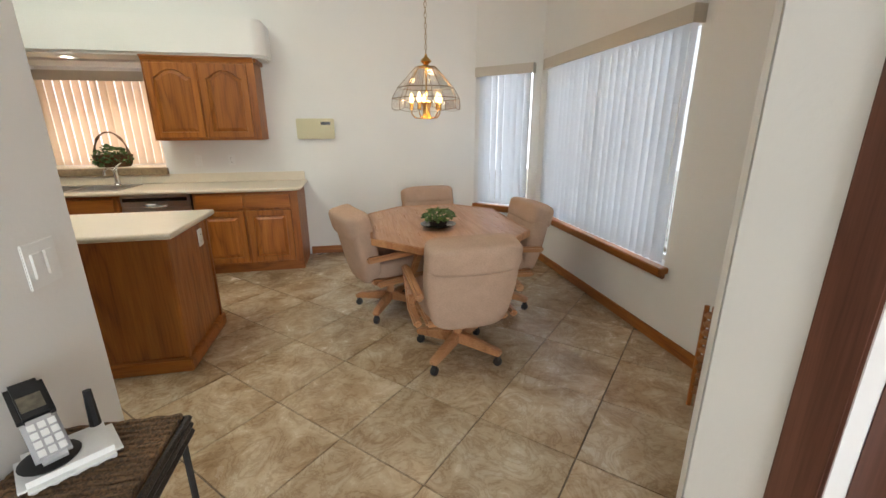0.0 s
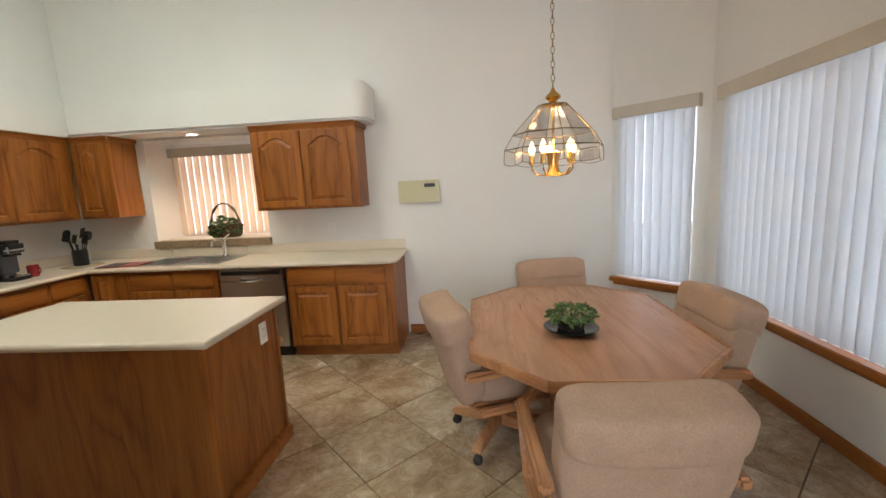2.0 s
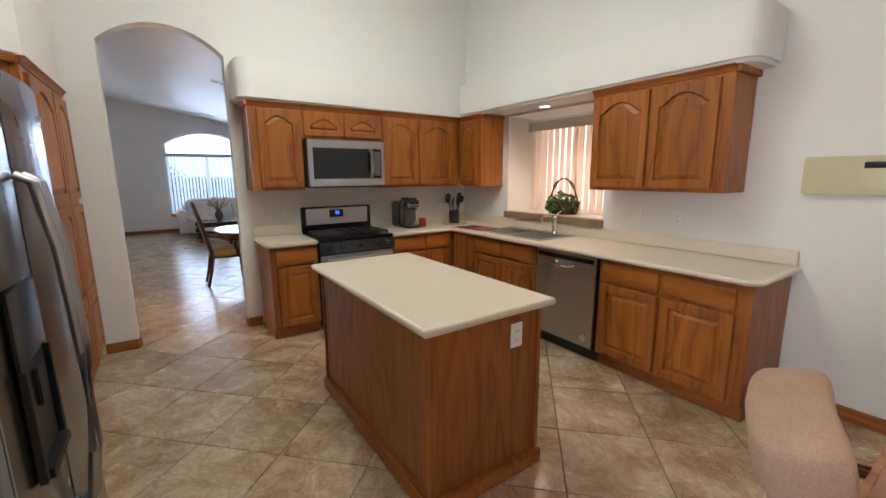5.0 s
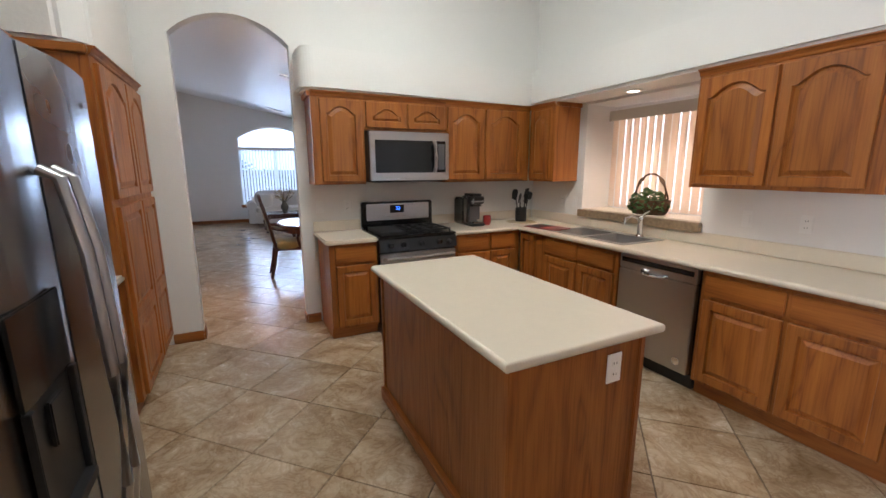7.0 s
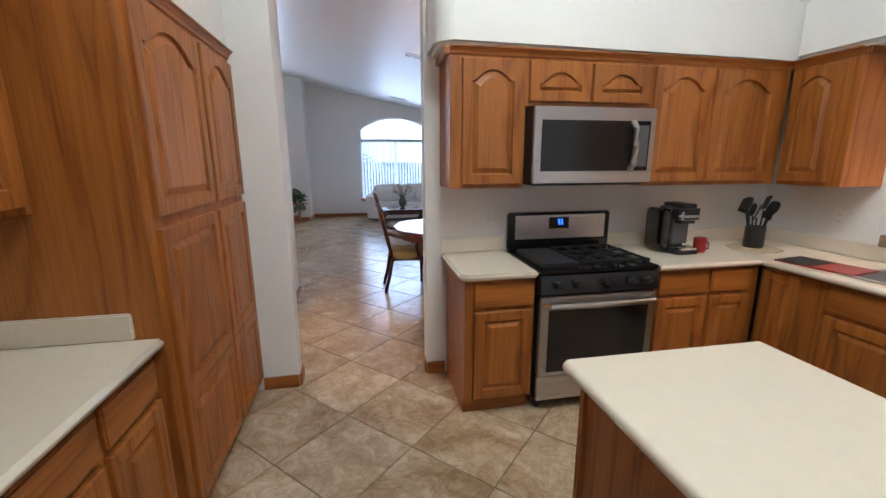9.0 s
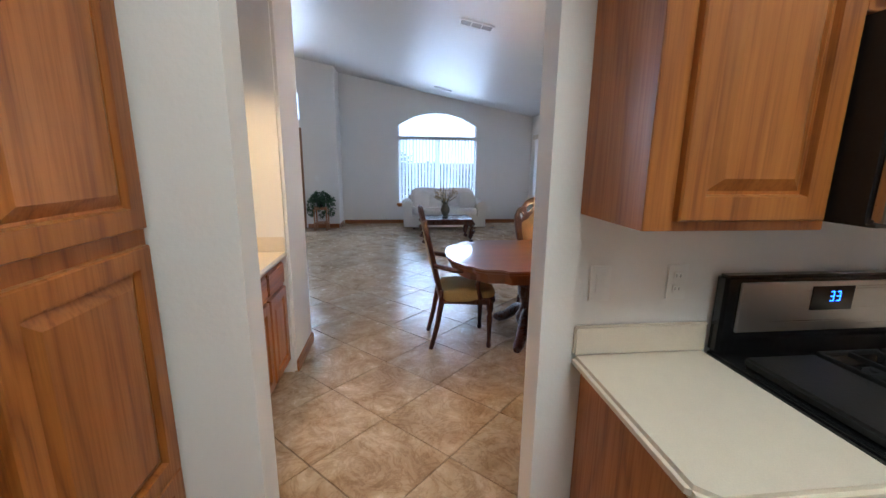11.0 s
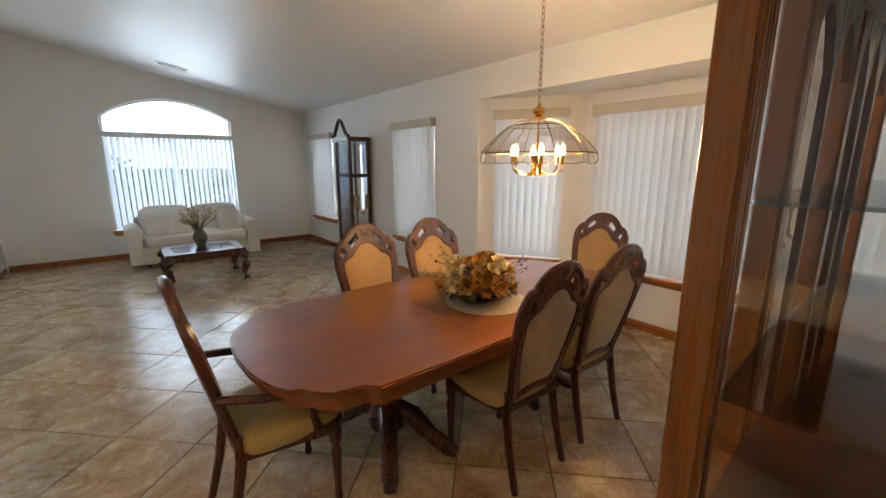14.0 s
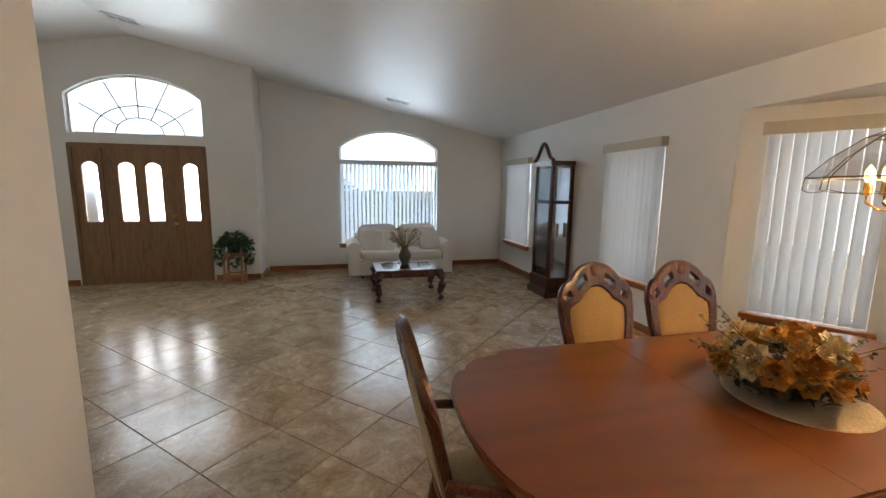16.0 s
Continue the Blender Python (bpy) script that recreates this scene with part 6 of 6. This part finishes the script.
    prism(bm, [(-0.19, -0.22), (0.19, -0.22), (0.25, 0.18), (0.19, 0.235), (0.0, 0.255), (-0.19, 0.235), (-0.25, 0.18)], 0.385, 0.44)
    part("seat_rail", bm, cherry_z, c, "", 0.01)
    bm = bmesh.new()
    puff(bm, 0.47, 0.46, 0.12, pose(0, 0.015, 0.455), 4.5)
    part("seat", bm, seat_m, c, "domed gold seat cushion", smooth=True)
    for s in (-1, 1):
        bm = bmesh.new()
        lathe(bm, [(0.016, 0.0), (0.022, 0.02), (0.016, 0.05), (0.02, 0.16), (0.026, 0.27), (0.018, 0.3), (0.03, 0.33), (0.03, 0.4)], pose(s * 0.2, 0.19, 0), 12)
        part("front_leg", bm, cherry_z, c, "turned front leg", smooth=True)
        bm = bmesh.new()
        tube(bm, [(s * 0.19, -0.29, 0.0), (s * 0.185, -0.24, 0.2), (s * 0.18, -0.205, 0.4), (s * 0.175, -0.21, 0.5)], [0.018, 0.021, 0.024, 0.022], 8)
        part("back_leg", bm, cherry_z, c, "swept back leg", smooth=True)
        if arms:
            bm = bmesh.new()
            tube(bm, [(s * 0.235, -0.275, 0.72), (s * 0.265, -0.12, 0.685), (s * 0.275, 0.05, 0.675), (s * 0.265, 0.1, 0.65), (s * 0.25, 0.07, 0.56), (s * 0.245, 0.1, 0.44)], [0.018, 0.02, 0.022, 0.024, 0.02, 0.022], 8)
            part("arm", bm, cherry_z, c, "scrolled arm", smooth=True)
    return c


dc = dining_chair(False)
dc.matrix_basis = pose(-5.80, 3.43, 0, 0, 0, 90)
copy_thing(dc, pose(-5.81, 4.03, 0, 0, 0, 88))
copy_thing(dc, pose(-6.66, 3.27, 0, 0, 0, -88))
copy_thing(dc, pose(-6.62, 3.82, 0, 0, 0, -91))
copy_thing(dc, pose(-6.29, 4.85, 0, 0, 0, 180))
ac = dining_chair(True)
ac.matrix_basis = pose(-6.23, 2.37, 0, 0, 0, 0)

# centrepiece
dl = thing("doily", -6.12, 3.62, 0.7508, "round ecru lace doily on the table", "doily")
bm = bmesh.new()
lathe(bm, [(0, 0), (0.25, 0.0), (0.26, 0.002), (0.25, 0.004), (0, 0.004)], I4, 30)
part("cloth", bm, lace_m, dl)
fl = thing("flower_arrangement", -6.16, 3.58, 0.756, "silk flower arrangement in gold and olive tones", "flowers")
bm = bmesh.new()
lathe(bm, [(0, 0), (0.08, 0), (0.14, 0.03), (0.16, 0.07), (0.15, 0.07), (0.12, 0.04), (0, 0.03)], I4, 22)
part("bowl", bm, rubber_m, fl, "dark bowl", smooth=True)
rnd = random.Random(21)
bm = bmesh.new()
leaves(bm, 150, (0, 0, 0.12), (0.25, 0.25, 0.08), 0.036, rnd, 0.04)
part_raw("leaves", bm, dry_leaf, fl, "olive and brown silk leaves")
for i in range(58):
    v = Vector((rnd.gauss(0, 1), rnd.gauss(0, 1), abs(rnd.gauss(0, 1)) + 0.15)).normalized()
    k = rnd.uniform(0.82, 1.1)
    p = Vector((v.x * 0.225 * k, v.y * 0.225 * k, 0.085 + v.z * 0.19 * k))
    q = v.to_track_quat("Z", "Y").to_matrix().to_4x4()
    bm = bmesh.new()
    s = rnd.uniform(0.026, 0.046)
    for ringn, (cnt, tilt, r) in enumerate(((6, 0.35, 0.6), (5, 0.9, 0.4), (4, 1.25, 0.2))):
        for k in range(cnt):
            m = Matrix.Translation(p) @ q @ pose(0, 0, 0, 0, 0, 360 / cnt * k + 25 * ringn) @ pose(s * r, 0, 0, 0, -math.degrees(tilt), 0)
            w = [bm.verts.new(m @ Vector(t)) for t in ((0, -0.3 * s, 0), (0.6 * s, -0.6 * s, 0.12 * s), (1.1 * s, 0, 0.05 * s), (0.6 * s, 0.6 * s, 0.12 * s), (0, 0.3 * s, 0), (0.5 * s, 0, -0.08 * s))]
            for t in range(5):
                bm.faces.new((w[t], w[(t + 1) % 5], w[5]))
    part_raw("blossom", bm, cream_petal if i % 5 < 2 else petal_m, fl, "cream silk rose" if i % 5 < 2 else "gold silk rose")
for i in range(18):
    a, e = rnd.uniform(0, 6.28), rnd.uniform(0.3, 0.95)
    tip = Vector((math.cos(a) * 0.38 * math.cos(e), math.sin(a) * 0.38 * math.cos(e), 0.08 + 0.32 * math.sin(e)))
    bm = bmesh.new()
    tube(bm, [(0, 0, 0.06), tip * 0.6 + Vector((0, 0, 0.03)), tip], 0.0018, 4)
    for k in range(8):
        leaves(bm, 1, tip * (0.72 + 0.04 * k), (0.012, 0.012, 0.012), 0.012, rnd)
    part_raw("sprig", bm, dry_leaf, fl, "thin dried sprig")

# ---- china hutch ----
hu = thing("china_hutch", -4.26, 2.6, 0, "walnut china hutch with glass sides and canted front", "hutch")
plan_b = [(0, -0.03), (-0.41, -0.03), (-0.5, 0.5), (-0.5, 1.1), (-0.41, 1.63), (0, 1.63)]
plan_u = [(0, 0.08), (-0.375, 0.08), (-0.41, 0.52), (-0.41, 1.08), (-0.375, 1.52), (0, 1.52)]
bm = bmesh.new()
prism(bm, grow(plan_b, (-0.2, 0.8), 0.03, 0.03), 0.0, 0.8)
part("base", bm, hutch_z, hu, "solid base cabinet", 0.006)
bm = bmesh.new()
prism(bm, plan_b, 0.8, 0.84)
prism(bm, grow(plan_b, (-0.2, 0.8), 0.015, 0.015), 0.84, 0.86)
part("ledge", bm, hutch_z, hu, "moulded ledge", 0.008)
bm = bmesh.new()
prism(bm, grow(plan_u, (-0.2, 0.8), 0.02, 0.02), 0.861, 0.875)
part("display_floor", bm, dark_y, hu, "dark display floor")
bm = bmesh.new()
prism(bm, plan_u, 2.02, 2.1)
prism(bm, grow(plan_u, (-0.2, 0.8), -0.04, -0.04), 2.1, 2.16)
part("cornice", bm, hutch_z, hu, "", 0.008)
for i, (x, y) in enumerate(plan_u):
    bm = bmesh.new()
    bx(bm, x - 0.03 if i not in (0, 5) else x - 0.05, y - 0.035, 0.861, x + 0.03 if i not in (0, 5) else x - 0.002, y + 0.035, 2.02)
    part("post", bm, hutch_z, hu, "fluted corner post", 0.008)
for z in (1.17, 1.52):
    bm = bmesh.new()
    prism(bm, grow(plan_u, (-0.2, 0.8), 0.03, 0.03), z, z + 0.007)
    part("glass_shelf", bm, cabinet_glass, hu, "clear glass shelf")
for a, b in zip(plan_u, plan_u[1:]):
    bm = bmesh.new()
    d = (Vector(b) - Vector(a)).normalized() * 0.032
    vs = [bm.verts.new(p) for p in ((a[0] + d.x, a[1] + d.y, 0.876), (b[0] - d.x, b[1] - d.y, 0.876), (b[0] - d.x, b[1] - d.y, 2.019), (a[0] + d.x, a[1] + d.y, 2.019))]
    bm.faces.new(vs)
    part("glass_side", bm, cabinet_glass, hu).visible_shadow = False
box_part("back_panel", (-0.012, 0.11, 0.876, -0.004, 1.49, 2.018), dark_z, hu, "dark back panel", 0)
# glazing bars with pointed heads on the doors
for (a, b), count in (((plan_u[2], plan_u[3]), 2), ((plan_u[3], plan_u[4]), 3)):
    run = Vector((b[0] - a[0], b[1] - a[1]))
    m = facing(a[0] + 0.012, a[1], 0, run.x, run.y)
    w = run.length
    edges = [0.035 + (w - 0.07) * k / count for k in range(count + 1)]
    for k in range(1, count):
        bm = bmesh.new()
        bx(bm, edges[k] - 0.014, 0.878, -0.01, edges[k] + 0.014, 1.82, 0.01, m)
        part("glazing_bar", bm, dark_z, hu, "dark vertical glazing bar", 0.003)
    for k in range(count):
        e0, e1 = edges[k] + (0.014 if k else 0), edges[k + 1] - (0.014 if k < count - 1 else 0)
        c0 = (e0 + e1) / 2
        bm = bmesh.new()
        steps = [(e0 + (c0 - e0) * t / 6, 1.82 + 0.14 * math.sin(t / 6 * math.pi / 2)) for t in range(7)]
        prism(bm, [(edges[k], 1.82)] + steps + [(c0, 2.018), (edges[k], 2.018)], -0.01, 0.01, m)
        prism(bm, [(c0, 2.018)] + [(2 * c0 - u, v) for u, v in steps[::-1]] + [(edges[k + 1], 1.82), (edges[k + 1], 2.018)], -0.01, 0.01, m)
        part("arched_head", bm, dark_z, hu, "pointed glazing head")
# flutes beside the front corner posts
for x, y in (plan_u[1], plan_u[4]):
    for k in (-1, 0, 1):
        bm = bmesh.new()
        tube(bm, [(x - 0.031, y + 0.02 * k, 0.9), (x - 0.031, y + 0.02 * k, 1.98)], 0.006, 6)
        part("bead", bm, hutch_z, hu, "slim vertical bead", smooth=True)
for s in (0.74, 0.86):
    bm = bmesh.new()
    tube(bm, [(-0.412, s, 1.36), (-0.435, s, 1.38), (-0.435, s, 1.46), (-0.412, s, 1.48)], 0.006, 6)
    part("door_pull", bm, old_brass, hu, "ornate brass pull")

# ---- grandfather clock ----
gc = thing("grandfather_clock", -10.47, 4.88, 0, "tall mahogany grandfather clock with glass panels", "clock")
bm = bmesh.new()
bx(bm, -0.3, -0.2, 0, 0.3, 0.2, 0.12)
bx(bm, -0.27, -0.18, 0.12, 0.27, 0.2, 0.3)
part("plinth", bm, cherry_z, gc, "", 0.012)
for x in (-0.25, 0.2):
    for y in (-0.16, 0.15):
        box_part("post", (x, y, 0.3, x + 0.05, y + 0.05, 1.92), cherry_z, gc, "", 0.008)
box_part("back_panel", (-0.2, 0.17, 0.3, 0.2, 0.19, 1.92), mirror_m, gc, "mirrored back panel")
box_part("mid_rail", (-0.25, -0.16, 1.38, 0.25, 0.19, 1.43), cherry_z, gc, "", 0.004)
for c in ((-0.2, -0.15, 0.3, 0.2, -0.146, 1.38), (-0.2, -0.15, 1.43, 0.2, -0.146, 1.9), (0.236, -0.11, 0.3, 0.24, 0.15, 1.38), (0.236, -0.11, 1.43, 0.24, 0.15, 1.9)):
    box_part("glass_panel", c, cabinet_glass, gc, "", 0).visible_shadow = False
bm = bmesh.new()
bx(bm, -0.28, -0.19, 1.92, 0.28, 0.2, 1.99)
part("cornice", bm, cherry_z, gc, "", 0.012)
bm = bmesh.new()
tube(bm, [(-0.28, -0.17, 2.0), (-0.2, -0.17, 2.03), (-0.11, -0.17, 2.15), (-0.05, -0.17, 2.22), (0.0, -0.17, 2.24), (0.05, -0.17, 2.22), (0.11, -0.17, 2.15), (0.2, -0.17, 2.03), (0.28, -0.17, 2.0)], 0.027, 8)
part("pediment", bm, cherry_z, gc, "swan-neck pediment", smooth=True)
bm = bmesh.new()
lathe(bm, [(0, 0), (0.15, 0), (0.155, 0.008), (0, 0.01)], pose(0, -0.12, 1.66, 90), 28)
part("dial", bm, white_pl, gc, "pale round dial", smooth=True)
bm = bmesh.new()
lathe(bm, [(0, 0), (0.07, 0), (0.072, 0.008), (0, 0.012)], pose(0, -0.02, 0.6, 90), 24)
tube(bm, [(0, -0.02, 0.6), (0, -0.02, 1.37)], 0.006, 6)
part("pendulum", bm, brass, gc, "brass pendulum", smooth=True)
for x in (-0.1, 0.0, 0.1):
    bm = bmesh.new()
    lathe(bm, [(0, 0.85), (0.022, 0.86), (0.022, 1.08), (0, 1.09)], pose(x, 0.05, 0), 12)
    part("weight", bm, brass, gc, "brass weight", smooth=True)

# ---- sofa and coffee table ----
sf = thing("loveseat", -12.42, 2.86, 0, "cream fabric loveseat with rolled arms and pillows", "sofa", rz=-90)
box_part("base", (-0.78, -0.38, 0.05, 0.78, 0.4, 0.32), sofa_m, sf, "skirted base", 0.04)
for s in (-1, 1):
    bm = bmesh.new()
    puff(bm, 0.74, 0.72, 0.17, pose(s * 0.37, 0.08, 0.4), 6)
    part("seat_cushion", bm, sofa_m, sf, smooth=True)
    bm = bmesh.new()
    puff(bm, 0.74, 0.24, 0.5, pose(s * 0.37, -0.26, 0.66, 10), 4)
    part("back_cushion", bm, sofa_m, sf, smooth=True)
    bm = bmesh.new()
    tube(bm, [(s * 0.84, -0.4, 0.52), (s * 0.84, 0.0, 0.53), (s * 0.84, 0.4, 0.52)], [0.12, 0.125, 0.12], 16)
    bx(bm, s * 0.84 - 0.09, -0.38, 0.06, s * 0.84 + 0.09, 0.38, 0.5)
    part("arm", bm, sofa_m, sf, "rolled arm", smooth=True)
    for y in (-0.3, 0.32):
        bm = bmesh.new()
        lathe(bm, [(0.02, 0), (0.03, 0.06)], pose(s * 0.7, y, 0), 10)
        part("foot", bm, dark_z, sf)
box_part("back_frame", (-0.8, -0.42, 0.3, 0.8, -0.28, 0.78), sofa_m, sf, "", 0.05)
for x, rz in ((-0.52, 16), (0.5, -14), (0.28, 8)):
    p = thing("throw_pillow", -12.24, 2.86 - x, 0.64, "square cream throw pillow on the loveseat", "pillow", "pillows on the loveseat", rz=-90 + rz)
    bm = bmesh.new()
    puff(bm, 0.42, 0.14, 0.4, pose(0, 0, 0, 18), 3.2)
    part("cushion", bm, sofa_m, p, smooth=True)
ctb = thing("coffee_table", -10.81, 2.74, 0, "dark cherry coffee table with glass top and curved legs", "table")
bm = bmesh.new()
for c in ((-0.36, -0.47, -0.25, 0.47), (0.25, -0.47, 0.36, 0.47), (-0.25, -0.47, 0.25, -0.36), (-0.25, 0.36, 0.25, 0.47)):
    bx(bm, c[0], c[1], 0.41, c[2], c[3], 0.45)
part("top_frame", bm, dark_z, ctb, "polished dark frame", 0.004)
box_part("glass_inset", (-0.249, -0.359, 0.438, 0.249, 0.359, 0.446), black_m, ctb, "dark glass inset", 0)
for x in (-0.33, 0.31):
    box_part("apron", (x, -0.42, 0.34, x + 0.02, 0.42, 0.41), dark_z, ctb, "", 0.004)
for x in (-0.33, 0.33):
    for y in (-0.44, 0.44):
        sx, sy = math.copysign(1, x), math.copysign(1, y)
        bm = bmesh.new()
        tube(bm, [(x * 0.94, y * 0.94, 0.41), (x + 0.02 * sx, y + 0.02 * sy, 0.34), (x + 0.025 * sx, y + 0.025 * sy, 0.24), (x - 0.01 * sx, y - 0.01 * sy, 0.1), (x + 0.005 * sx, y + 0.005 * sy, 0.03), (x + 0.02 * sx, y + 0.02 * sy, 0.0)], [0.06, 0.068, 0.058, 0.042, 0.046, 0.04], 10)
        part("leg", bm, dark_z, ctb, "cabriole leg", smooth=True)
vs_ = thing("flower_vase", -10.95, 2.74, 0.452, "pewter vase of dried flowers on the coffee table", "vase")
bm = bmesh.new()
lathe(bm, [(0, 0), (0.05, 0), (0.055, 0.015), (0.09, 0.09), (0.095, 0.14), (0.06, 0.21), (0.045, 0.24), (0.06, 0.27), (0.05, 0.27), (0.035, 0.24), (0, 0.1)], I4, 20)
part("body", bm, vase_m, vs_, smooth=True)
rnd = random.Random(8)
bm = bmesh.new()
leaves(bm, 170, (0, 0, 0.43), (0.26, 0.26, 0.15), 0.026, rnd)
part_raw("flowers", bm, dried_m, vs_, "dried cream flowers")
bm = bmesh.new()
stems(bm, 34, (0, 0, 0.2), (0, 0, 0.43), (0.22, 0.22, 0.14), rnd, 0.003)
part_raw("stems", bm, dry_leaf, vs_)
pls = thing("plant_stand", -12.1, 0.12, 0, "light wooden plant stand beside the entry door", "plant stand")
for x in (-0.13, 0.13):
    for y in (-0.13, 0.13):
        box_part("leg", (x - 0.015, y - 0.015, 0, x + 0.015, y + 0.015, 0.5), honey_z, pls, "", 0.004)
for z in (0.14, 0.46):
    bm = bmesh.new()
    for c in ((-0.115, -0.14, 0.115, -0.12), (-0.115, 0.12, 0.115, 0.14), (-0.14, -0.115, -0.12, 0.115), (0.12, -0.115, 0.14, 0.115)):
        bx(bm, c[0], c[1], z, c[2], c[3], z + 0.03)
    part("stretcher", bm, honey_x, pls, "", 0.003)
box_part("shelf", (-0.145, -0.145, 0.501, 0.145, 0.145, 0.515), honey_x, pls, "", 0.003)
iv = thing("ivy_plant", -12.1, 0.12, 0.516, "trailing dark green ivy on a plant stand", "plant")
bm = bmesh.new()
lathe(bm, [(0, 0), (0.08, 0), (0.11, 0.15), (0.1, 0.15), (0, 0.12)], I4, 18)
part("pot", bm, soil_m, iv, smooth=True)
rnd = random.Random(17)
bm = bmesh.new()
leaves(bm, 300, (0, 0, 0.22), (0.25, 0.25, 0.13), 0.042, rnd, 0.1)
for a in (0.2, 1.3, 2.2, -0.9, -1.9, 3.2):
    leaves(bm, 70, (0.2 * math.cos(a), 0.24 * math.sin(a), -0.02 - 0.06 * math.sin(3 * a)), (0.08, 0.09, 0.24), 0.036, rnd)
part_raw("foliage", bm, ivy_m, iv, "trailing ivy leaves")
bm = bmesh.new()
stems(bm, 20, (0, 0, 0.12), (0, 0, 0.2), (0.22, 0.22, 0.16), rnd, 0.003)
part_raw("stems", bm, ivy_m, iv)


# ---- ceiling vents ----
def vent(x, y, label):
    v = thing("ceiling_vent", x, y, zl(y), label, "vent", "ceiling vents")
    v.matrix_basis = pose(x, y, zl(y) - 0.002, -math.degrees(math.atan(0.19)), 0, 0)
    bm = bmesh.new()
    for c in ((-0.09, -0.2, -0.07, 0.2), (0.07, -0.2, 0.09, 0.2), (-0.07, -0.2, 0.07, -0.18), (-0.07, 0.18, 0.07, 0.2), (-0.07, -0.07, 0.07, -0.055), (-0.07, 0.055, 0.07, 0.07)):
        bx(bm, c[0], c[1], -0.012, c[2], c[3], 0.0)
    part("frame", bm, white_pl, v, "white frame", 0.002)
    # Black sheet gives the louvres a shaded duct behind them.
    box_part("backing", (-0.07, -0.18, -0.003, 0.07, 0.18, -0.001), rubber_m, v, "black sheet standing in for the shade inside the duct", 0)
    for i in range(6):
        bm = bmesh.new()
        bx(bm, -0.066 + 0.024 * i, -0.178, -0.01, -0.056 + 0.024 * i, 0.178, -0.004)
        part("louvre", bm, silver_pl, v)


vent(-12.12, 2.8, "white louvred vent on the sloped ceiling")
vent(-7.96, 2.74, "white louvred vent on the sloped ceiling near the dining table")
vent(-11.54, -0.92, "white louvred vent near the ceiling ridge")

# ---- outside: garden wall and shrubs ----
gw = thing("garden_wall", -22.0, 2.0, -0.12, "tan stucco garden wall beyond the window", "wall")
box_part("wall_body", (-0.1, -14, 0, 0.1, 14, 1.5), stucco_m, gw, "", 0.01)
box_part("coping", (-0.15, -14, 1.5, 0.15, 14, 1.57), stucco_m, gw, "", 0.01)
for x, y, r, h in ((-17.5, 1.6, 1.1, 1.9), (-18.5, 4.6, 0.9, 1.3), (-20, 3.2, 1.0, 1.6)):
    sh_ = thing("garden_shrub", x, y, -0.12, "rounded green garden shrub outside", "shrub", "garden shrubs")
    bm = bmesh.new()
    tube(bm, [(0, 0, 0), (0.05, 0, h * 0.4), (0, 0.05, h * 0.7)], [0.06, 0.045, 0.02], 6)
    part("trunk", bm, oak_z, sh_)
    bm = bmesh.new()
    leaves(bm, 700, (0, 0, h * 0.55), (r, r, h * 0.5), 0.09, random.Random(int(x * 7)))
    part_raw("crown", bm, leaf_m, sh_, "leafy crown")

# ---- floor tiles ----
STEP = 0.355
bm = bmesh.new()
hs = STEP - 0.003
lo = [bm.verts.new((hs * c, hs * s, -0.008)) for c, s in ((1, 0), (0, 1), (-1, 0), (0, -1))]
hi = [bm.verts.new(((hs - 0.003) * c, (hs - 0.003) * s, 0.0)) for c, s in ((1, 0), (0, 1), (-1, 0), (0, -1))]
bm.faces.new(hi)
for i in range(4):
    bm.faces.new((lo[i], lo[(i + 1) % 4], hi[(i + 1) % 4], hi[i]))
tile_mesh = finish("tile", bm, tile_m)
spots = []
for i in range(-40, 8):
    for k in range(-14, 14):
        if (i + k) % 2 == 1:
            x, y = 0.19 + STEP * i, 1.37 + STEP * k
            if -13.3 < x < 2.2 and -2.9 < y < 5.9 and not (x > 1.15 and y < 0.9) and not (x > -4.3 and y > 5.25) and not (x < -7.6 and y > 5.3):
                spots.append((x, y))
near = [p for p in spots if -8.6 < p[0] < 2.2 and 0.9 < p[1] < 5.4 or (-0.9 < p[0] < 1.2 and -0.6 < p[1] <= 0.9)]
near = near[:300]
chosen = set(near)
for x, y in near:
    t = new("tile", tile_mesh)
    t.parent = floor
    t.location = (x, y, 0)
verts, faces = [], []
for x, y in spots:
    if (x, y) in chosen:
        continue
    b0 = len(verts)
    verts += [(x + hs * c, y + hs * s, -0.008) for c, s in ((1, 0), (0, 1), (-1, 0), (0, -1))]
    verts += [(x + (hs - 0.003) * c, y + (hs - 0.003) * s, 0.0) for c, s in ((1, 0), (0, 1), (-1, 0), (0, -1))]
    faces.append((b0 + 4, b0 + 5, b0 + 6, b0 + 7))
    faces += [(b0 + i, b0 + (i + 1) % 4, b0 + 4 + (i + 1) % 4, b0 + 4 + i) for i in range(4)]
me = bpy.data.meshes.new("tiles")
me.from_pydata(verts, [], faces)
me.materials.append(tile_m)
rest = tagged(new("tiles", me), "further stone floor tiles", "", "", "stuff")
rest.parent = floor
